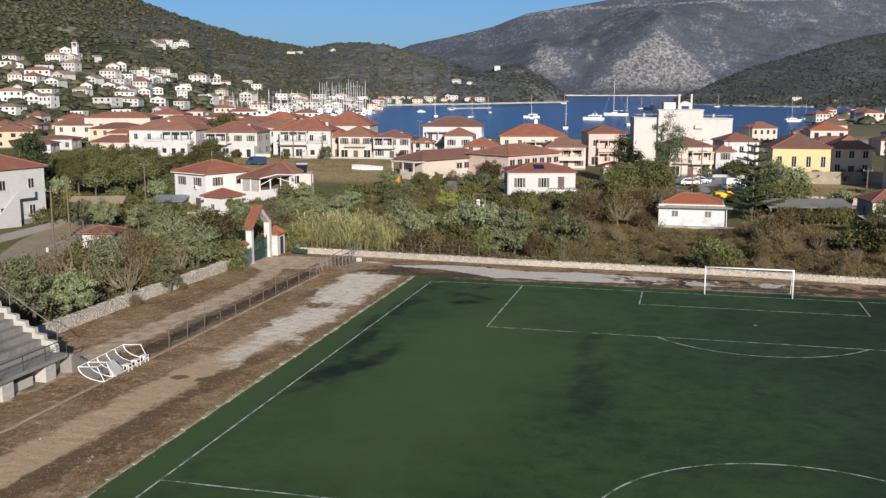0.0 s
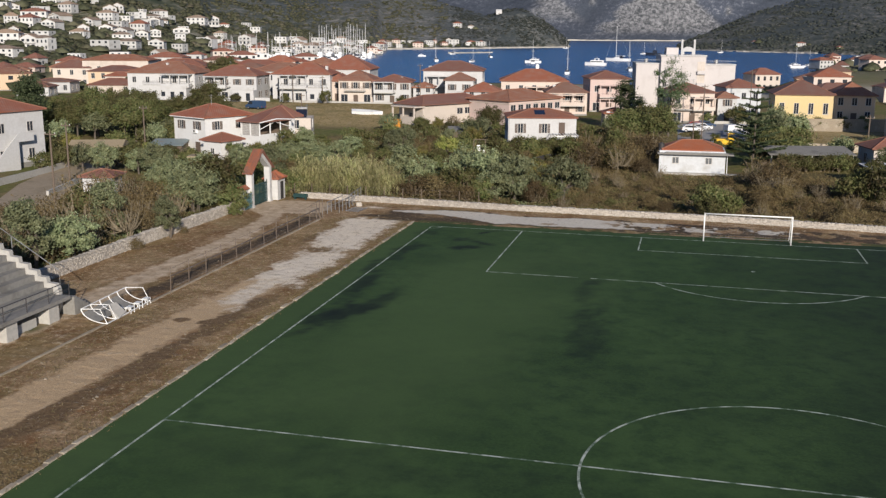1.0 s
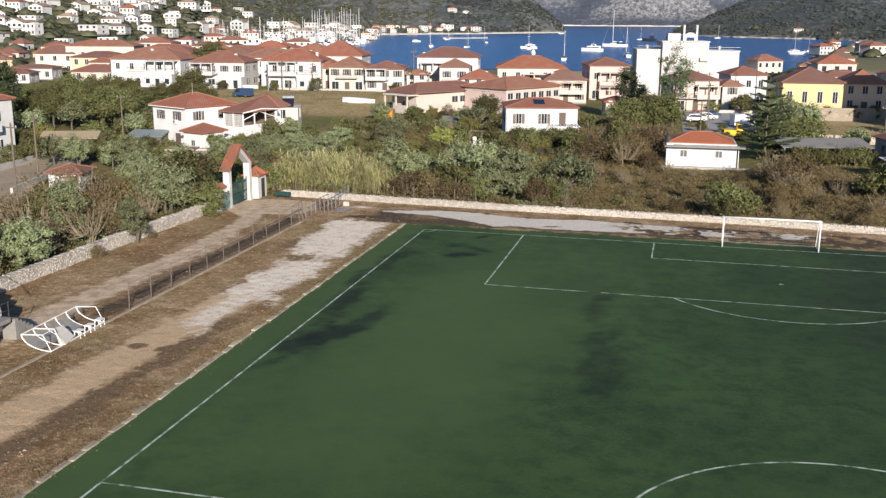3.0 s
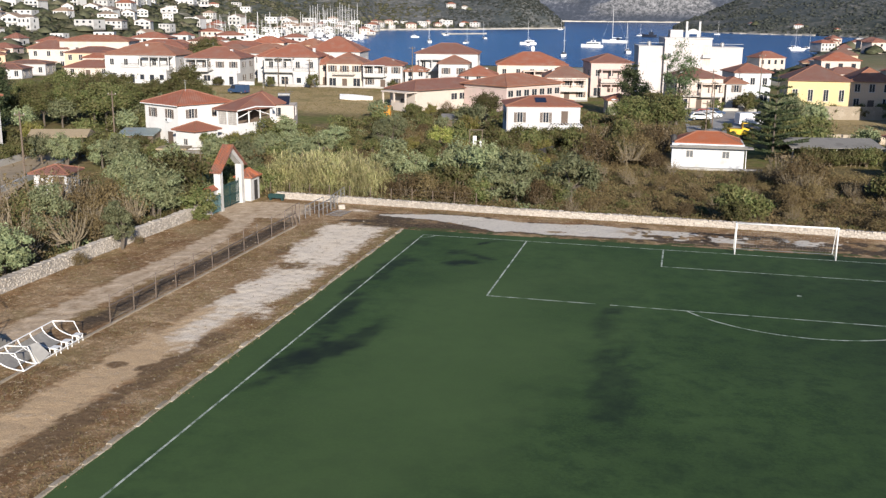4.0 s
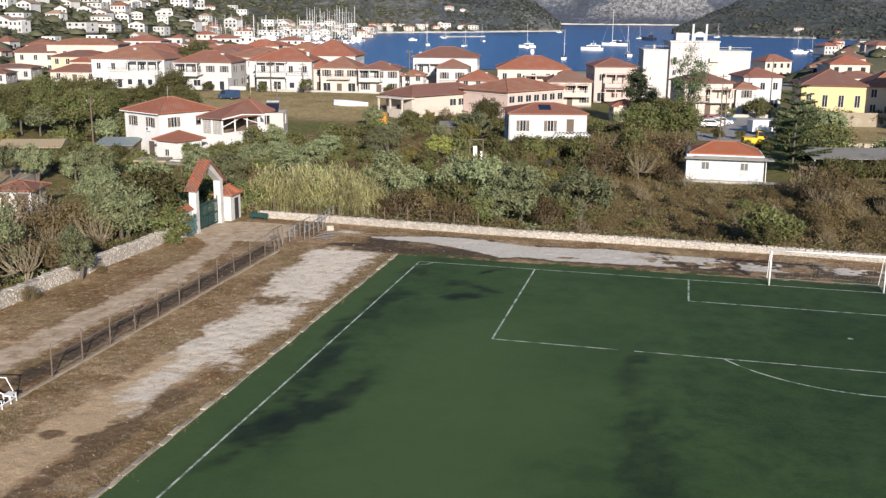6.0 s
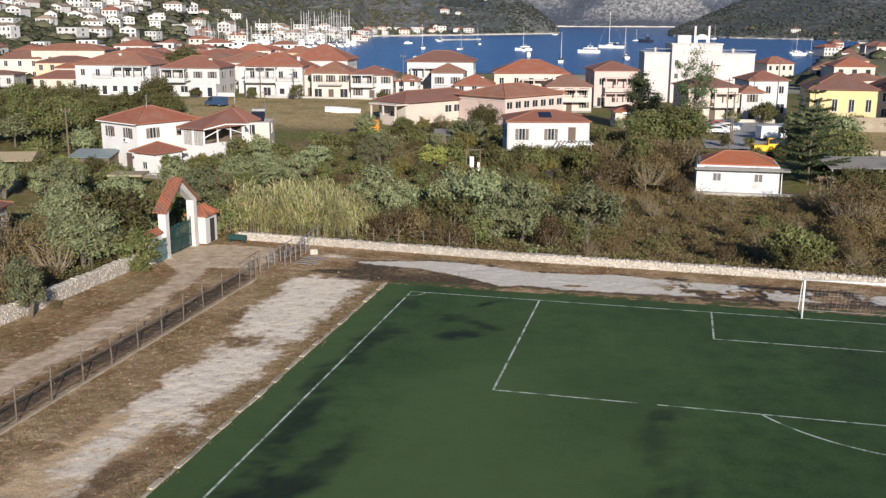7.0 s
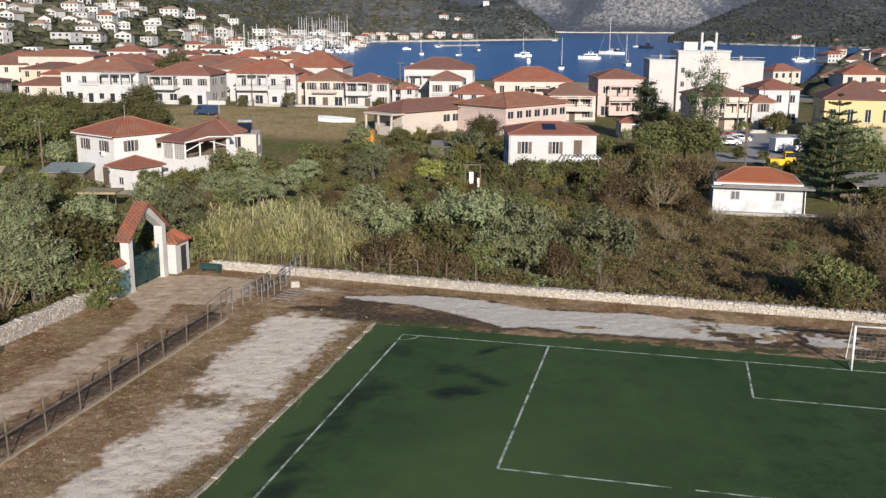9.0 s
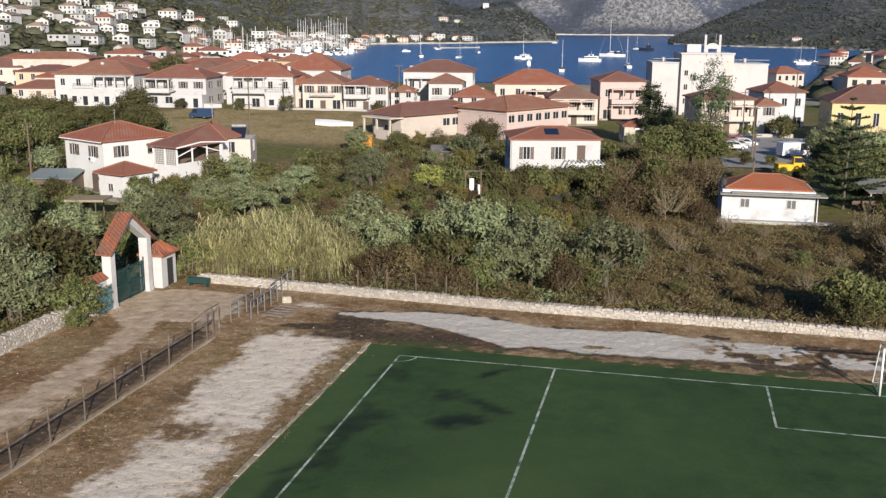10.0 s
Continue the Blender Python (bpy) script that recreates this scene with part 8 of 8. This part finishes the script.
def car(name, label, paint, L=4.1, W=1.7, H=1.45, van=False):
    c = thing(name, pose(0, 0, 0), label, "van" if van else "car", "parked cars")
    if van:
        sil = [(-L / 2, 0.35), (L / 2, 0.35), (L / 2, 0.9), (L / 2 - 0.6, 1.1), (L / 2 - 1.3, H), (-L / 2 + 0.05, H)]
        glass = [(L / 2 - 0.75, 1.12), (L / 2 - 1.32, H - 0.12), (L / 2 - 2.2, H - 0.12), (L / 2 - 2.2, 1.12)]
    else:
        sil = [(-L / 2, 0.35), (L / 2, 0.35), (L / 2, 0.72), (L / 2 - 0.9, 0.88), (L / 2 - 1.55, H - 0.04), (-L / 2 + 0.75, H), (-L / 2 + 0.1, 0.95)]
        glass = [(L / 2 - 1.05, 0.92), (L / 2 - 1.6, H - 0.12), (-L / 2 + 0.85, H - 0.1), (-L / 2 + 0.35, 0.95)]
    body = part("body", MB().prism(sil, 1, -W / 2, W / 2), paint, c)
    part("window", MB().prism(glass, 1, -W / 2 - 0.012, W / 2 + 0.012), M_GLASS, body)
    f = len(sil)
    a, b_ = (sil[3], sil[4])
    part("windscreen", MB().add([(a[0] + 0.02, -W / 2 + 0.12, a[1] + 0.05), (a[0] + 0.02, W / 2 - 0.12, a[1] + 0.05), (b_[0] + 0.03, W / 2 - 0.18, b_[1] - 0.06), (b_[0] + 0.03, -W / 2 + 0.18, b_[1] - 0.06)], [(0, 1, 2, 3)]), M_GLASS, body)
    for sx in (-1, 1):
        for sy in (-1, 1):
            w = part("wheel", MB().tube([(sx * L * 0.31, sy * (W / 2 - 0.1) - 0.11, 0.33), (sx * L * 0.31, sy * (W / 2 - 0.1) + 0.11, 0.33)], 0.33, 12), M_TYRE, c)
            part("rim", MB().tube([(sx * L * 0.31, sy * (W / 2 - 0.1) - 0.12, 0.33), (sx * L * 0.31, sy * (W / 2 - 0.1) + 0.12, 0.33)], 0.19, 10), M_STEEL, w)
        part("headlight" if sx > 0 else "tail_light", MB().box(sx * L / 2 - 0.03, -W / 2 + 0.08, 0.55, sx * L / 2 + 0.02, -W / 2 + 0.4, 0.7).box(sx * L / 2 - 0.03, W / 2 - 0.4, 0.55, sx * L / 2 + 0.02, W / 2 - 0.08, 0.7), M_GLASS if sx > 0 else M_RCAR, c)
    return c


CARS = [car("car", "white hatchback parked on asphalt", M_WCAR), car("car", "silver hatchback parked on asphalt", M_SCAR), car("car", "dark blue car parked on asphalt", M_BLUECAR), car("pickup_car", "small red car parked on asphalt", M_RCAR),
        car("van", "white parked delivery van", M_WCAR, 5.2, 1.95, 2.3, True), car("van", "dark blue parked van on a meadow", M_BLUECAR, 4.9, 1.9, 2.0, True)]
cu = {}
for k, x, y, turn in ((0, -5.2, 114.6, 8), (1, -4.4, 117.6, 10), (0, -3.2, 120.6, 10), (3, -4.2, 124.2, 8), (2, -2.4, 127.0, 10), (4, 3.4, 107.5, 25), (1, 5.6, 114.5, 20), (2, 6.6, 118.0, 20), (0, 7.4, 121.5, 22), (2, 8.6, 125.0, 20), (5, -107.5, 129.5, 165)):
    m = pose(x, y, ground_z(x, y) + (0.13 if k != 5 else 0.0), 0, 0, turn)
    if k in cu:
        o = copy_thing(CARS[k], m)
    else:
        cu[k] = 1
        CARS[k].matrix_basis = m

# ---- poles, walls, sheds and clutter ----


def pole(x, y, top, lean=0.0):
    z = ground_z(x, y)
    p = thing("utility_pole", pose(x, y, z, lean, lean), "weathered wooden utility pole with a crossbar", "pole", "utility poles")
    part("shaft", MB().tube([(0, 0, -0.3), (0, 0, top - z)], 0.13, 7, 0.09), M_WOOD, p)
    part("crossbar", MB().box(-0.7, -0.06, top - z - 0.5, 0.7, 0.06, top - z - 0.38), M_WOOD, p)
    for s in (-0.6, 0, 0.6):
        part("insulator", MB().tube([(s, 0, top - z - 0.38), (s, 0, top - z - 0.2)], 0.05, 6), M_CONCW, p)
    return Vector((x, y, top - 0.25))


tops = [pole(-73, 3.6, 7.6, 1), pole(-93.3, 56, 6.2), pole(-118, 40, 7.0), pole(-106, 149, 7.6), pole(-98, 149.4, 7.2), pole(-72.6, 152, 10.5), pole(-3.0, 131, 7.6), pole(-3.4, 100, 7.2), pole(7.6, 150, 10.2), pole(-5.0, 74, 5.9),
        pole(21.5, 75, 6.0), pole(-84, 22, 6.6), pole(-83, 99, 6.0)]
for a, b in ((0, 11), (11, 1), (3, 4), (4, 5), (6, 7), (7, 9), (6, 8)):
    A, B = tops[a], tops[b]
    mid = (A + B) / 2 - Vector((0, 0, (A - B).length * 0.025))
    w = MB().tube([A, A.lerp(mid, 0.55) - Vector((0, 0, 0.15)), mid, B.lerp(mid, 0.55) - Vector((0, 0, 0.15)), B], 0.018, 3)
    tagged(part("overhead_wire", w, M_DARKMETAL), "thin black overhead wire between poles", "wire", "overhead wires")
# street lamp at the edge of the gardens
lamp = thing("street_lamp", pose(-18.6, 86, ground_z(-18.6, 86)), "grey street lamp with a round head", "lamp")
part("pole", MB().tube([(0, 0, -0.3), (0, 0, 5.4), (-0.3, 0, 5.7), (-0.9, 0, 5.75)], 0.07, 6), M_STEEL, lamp)
part("head", MB().box(-1.4, -0.15, 5.66, -0.8, 0.15, 5.84), M_WPAINT, lamp)


def low_wall(name, pts, h, t, mat, label):
    mb = MB()
    for (x0, y0), (x1, y1) in zip(pts[:-1], pts[1:]):
        L = math.hypot(x1 - x0, y1 - y0)
        nx, ny = -(y1 - y0) / L * t / 2, (x1 - x0) / L * t / 2
        za, zb = ground_z(x0, y0), ground_z(x1, y1)
        v = [(x0 + nx, y0 + ny, za), (x1 + nx, y1 + ny, zb), (x1 - nx, y1 - ny, zb), (x0 - nx, y0 - ny, za)]
        mb.add([(a, b, c - 0.4) for a, b, c in v] + [(a, b, c + h) for a, b, c in v], [(3, 2, 1, 0), (4, 5, 6, 7), (0, 1, 5, 4), (1, 2, 6, 5), (2, 3, 7, 6), (3, 0, 4, 7)])
    return tagged(part(name, mb, mat), label, "wall", kind="structure")


lane = MB()
lpts = [(-72.0, -6.0), (-78.0, 6.0), (-84.0, 18.0), (-88.5, 30.0), (-90.5, 42.0), (-93.0, 54.0)]
lrow = []
for x, y in lpts:
    for k in range(5):
        xx = x - 4.0 + k * 1.7
        lrow.append((xx, y + 0.25 * (xx - x), ground_z(xx, y + 0.25 * (xx - x)) + 0.09))
lane.add(lrow, [(i * 5 + k, i * 5 + k + 1, i * 5 + k + 6, i * 5 + k + 5) for i in range(len(lpts) - 1) for k in range(4)])
M_LANE = plain("lane_dust", (0.38, 0.305, 0.215), (0.29, 0.23, 0.155), 2.5, 0.25, stain=(0.20, 0.165, 0.105), bumpy=0.3)
tagged(part("lane", lane, M_LANE), "pale dusty lane between garden walls", "road", kind="structure")
low_wall("wall_garden_3", [(-66.2, 12.0), (-70.2, 22.0), (-78.5, 33.0)], 0.8, 0.3, M_CONCW, "low pale garden wall below a lane")
low_wall("wall_garden_1", [(-90, 15.5), (-91.5, 27), (-94, 41), (-91, 49)], 0.9, 0.3, M_CONCW, "low pale garden wall beside a lane")
low_wall("wall_garden_2", [(-79, 10.5), (-84.5, 30), (-88, 40)], 0.8, 0.3, M_CONCW, "low pale garden wall beside a lane")
low_wall("wall_terrace_1", [(10.5, 124), (24, 127), (45, 132)], 2.6, 0.4, M_KERB, "tan retaining wall below a yellow house")
low_wall("wall_terrace_2", [(9, 87), (17, 86), (45, 85)], 1.4, 0.3, M_KERB, "long low tan garden wall")
low_wall("wall_terrace_3", [(-1, 137.5), (6.5, 139.5)], 0.7, 0.4, M_CONCW, "low white wall at the car park")
low_wall("wall_meadow", [(-131, 148.6), (-113, 150.0)], 0.9, 0.25, M_WHITE, "low white garden wall by the meadow")
low_wall("wall_meadow_2", [(-110, 149.6), (-76, 151.0)], 0.5, 0.3, M_CONCW, "low pale kerb wall by the meadow")
orange = thing("orange_container", pose(-64.5, 102, ground_z(-64.5, 102), 0, 0, 12), "small orange metal container", "container")
part("body", MB().box(-1.6, -1, 0, 1.6, 1, 2.0), M_ORANGE, orange)
part("rib", MB().box(-1.65, -1.05, 1.85, 1.65, 1.05, 2.05).box(-1.65, -1.05, 0, 1.65, 1.05, 0.12), M_ORANGE, orange)
bh = thing("laid_up_boat", pose(-77.7, 125, ground_z(-77.7, 125) + 0.1, 14, 4, 22) @ Matrix.Diagonal((1.1, 0.9, 0.62, 1)), "white boat hull laid up on grass", "boat")
part("hull", hull(6.5, 2.2, 1.1, 0.0), M_HULL, bh)
part("cover", MB().prism([(-0.9, 1.0), (0, 1.5), (0.9, 1.0)], 0, -2.4, 1.2), M_GREYW, bh)
ex = thing("excavator", pose(0.6, 86.5, ground_z(0.6, 86.5), 0, 0, 10), "yellow excavator parked by the car park", "excavator")
part("body", MB().box(-1.8, -1.1, 0.8, 1.2, 1.1, 1.7), M_YELP, ex)
part("cab", MB().box(0.2, -1.0, 1.7, 1.2, 0.0, 2.7), M_YELP, ex)
part("window", MB().box(0.26, -1.03, 1.95, 1.23, 0.03, 2.6), M_GLASS, ex)
for s in (-0.95, 0.95):
    part("track", MB().box(-1.9, s - 0.22, 0, 1.5, s + 0.22, 0.8), M_TYRE, ex)
part("boom", MB().tube([(1.0, 0.5, 1.4), (1.9, 0.5, 1.7), (2.5, 0.5, 0.4)], 0.16, 5), M_YELP, ex)
# pergola of poles with dry brush
bp = thing("brush_shelter", pose(-71, 36.2, ground_z(-71, 36.2), 0, 0, 14), "pole shelter roofed with dry brush", "shelter")
for x in (-2.6, 0, 2.6):
    for y in (-1.2, 1.2):
        part("post", MB().tube([(x, y, -0.2), (x, y, 2.0)], 0.06, 5), M_WOOD, bp)
part("brush_roof", MB().box(-3.0, -1.5, 2.0, 0.9, 1.5, 2.22), M_THATCH, bp)
part("beam", MB().tube([(-2.8, -1.2, 1.98), (2.8, -1.2, 1.98)], 0.05, 5).tube([(-2.8, 1.2, 1.98), (2.8, 1.2, 1.98)], 0.05, 5), M_WOOD, bp)
th = thing("open_shelter", pose(-92, 41, ground_z(-92, 41), 0, 0, 20), "open shelter with a tan sheet roof", "shelter")
for x in (-3.2, 3.2):
    for y in (-2, 2):
        part("post", MB().box(x - 0.08, y - 0.08, -0.2, x + 0.08, y + 0.08, 2.6), M_WOOD, th)
part("roof", MB().prism([(-2.5, 2.5), (0, 3.3), (2.5, 2.5), (2.5, 2.4), (-2.5, 2.4)], 0, -4, 4), M_THATCH, th)
# farm sheds at the edge of the dry field
for x, y, w, d2, h, turn, lab, mt in ((18.2, 46, 5, 4, 2.4, 20, "low shed with a pale blue sheet roof", M_GREYW), (-49.5, 89, 4.4, 3, 1.8, 10, "small hut with a flat sheet roof", M_CONC), (-87, 47, 5, 3.6, 2.4, 12, "shed with a grey-green corrugated roof", M_TIN)):
    s_ = thing("shed", pose(x, y, ground_z(x, y), 0, 0, turn), lab, "shed")
    part("wall", MB().box(0, 0, -0.3, w, d2, h - 0.3), M_WOOD, s_)
    part("roof", MB().add([(-0.3, -0.4, h - 0.35), (w + 0.3, -0.4, h - 0.35), (w + 0.3, d2 + 0.3, h + 0.25), (-0.3, d2 + 0.3, h + 0.25), (-0.3, -0.4, h - 0.43), (w + 0.3, -0.4, h - 0.43), (w + 0.3, d2 + 0.3, h + 0.17), (-0.3, d2 + 0.3, h + 0.17)],
         [(0, 1, 2, 3), (7, 6, 5, 4), (0, 4, 5, 1), (1, 5, 6, 2), (2, 6, 7, 3), (3, 7, 4, 0)]), mt, s_)
    part("door", MB().box(w * 0.4, -0.04, 0, w * 0.4 + 0.9, 0.0, 1.8), M_DARKMETAL, s_)
# long open lean-to at the farmyard
lt = thing("lean_to", pose(6.2, 61.0, ground_z(10, 62), 0, 0, 13), "long open lean-to with a grey sheet roof on posts", "shed")
part("back_wall", MB().box(0, 4.4, -0.3, 12, 4.6, 2.5), M_WOOD, lt)
part("roof", MB().add([(-0.3, -0.4, 2.2), (12.4, -0.4, 2.2), (12.4, 4.9, 2.95), (-0.3, 4.9, 2.95), (-0.3, -0.4, 2.12), (12.4, -0.4, 2.12), (12.4, 4.9, 2.87), (-0.3, 4.9, 2.87)],
     [(0, 1, 2, 3), (7, 6, 5, 4), (0, 4, 5, 1), (1, 5, 6, 2), (2, 6, 7, 3), (3, 7, 4, 0)]), M_CONC, lt)
for i in range(7):
    part("post", shared("lean_to_post", lambda: MB().box(-0.08, -0.08, -0.3, 0.08, 0.08, 2.15)), M_CONCW, lt).matrix_basis = pose(0.1 + i * 1.97, 0, 0)
fr_ = house((20.6, 63.5), (28.6, 65.2), 6.0, -1.2, 1.9, 3.6, M_CREAM, "low farmhouse with a dark red tile roof", M_ROOF, cols=2, floors=1, side=1)
pk = thing("picket_fence", pose(-27.4, 51.4, ground_z(-27.4, 51.4), 0, 0, 72), "short dark picket fence on a stone footing", "fence")
part("footing", MB().box(0, -0.2, -0.4, 5.8, 0.2, 0.5), M_STONE, pk)
for i in range(24):
    part("slat", shared("picket", lambda: MB().box(-0.07, -0.03, 0.5, 0.07, 0.03, 1.7)), M_DARKMETAL, pk).matrix_basis = pose(0.15 + i * 0.24, 0, 0)
wd = thing("door_frame", pose(-36.6, 56.2, ground_z(-36.6, 56.2), 0, 0, 14), "white gate with a post and lintel among bushes", "garden gate")
part("gate_panel", MB().box(-0.25, -0.05, 1.2, 0.25, 0.05, 2.6).box(0.7, -0.05, 0.8, 0.95, 0.05, 1.9), M_WPAINT, wd)
part("post", MB().box(-0.75, -0.05, -0.2, -0.65, 0.05, 3.4).box(1.0, -0.05, -0.2, 1.1, 0.05, 3.4).box(-0.75, -0.05, 3.4, 1.1, 0.05, 3.5), M_WOOD, wd)
teal = thing("quay_building", pose(*from_ud(1432, 330), -1.6, 0, 0, 14), "teal and white low quayside building", "building")
part("wall", MB().box(0, 0, -0.5, 12, 6, 5.6), M_WHITE, teal)
part("front", MB().box(5, -0.1, 0, 8.5, 0, 5.0), M_TEAL, teal)
part("roof_slab", MB().box(-0.4, -0.5, 5.6, 12.4, 6.4, 6.0), M_CONCW, teal)
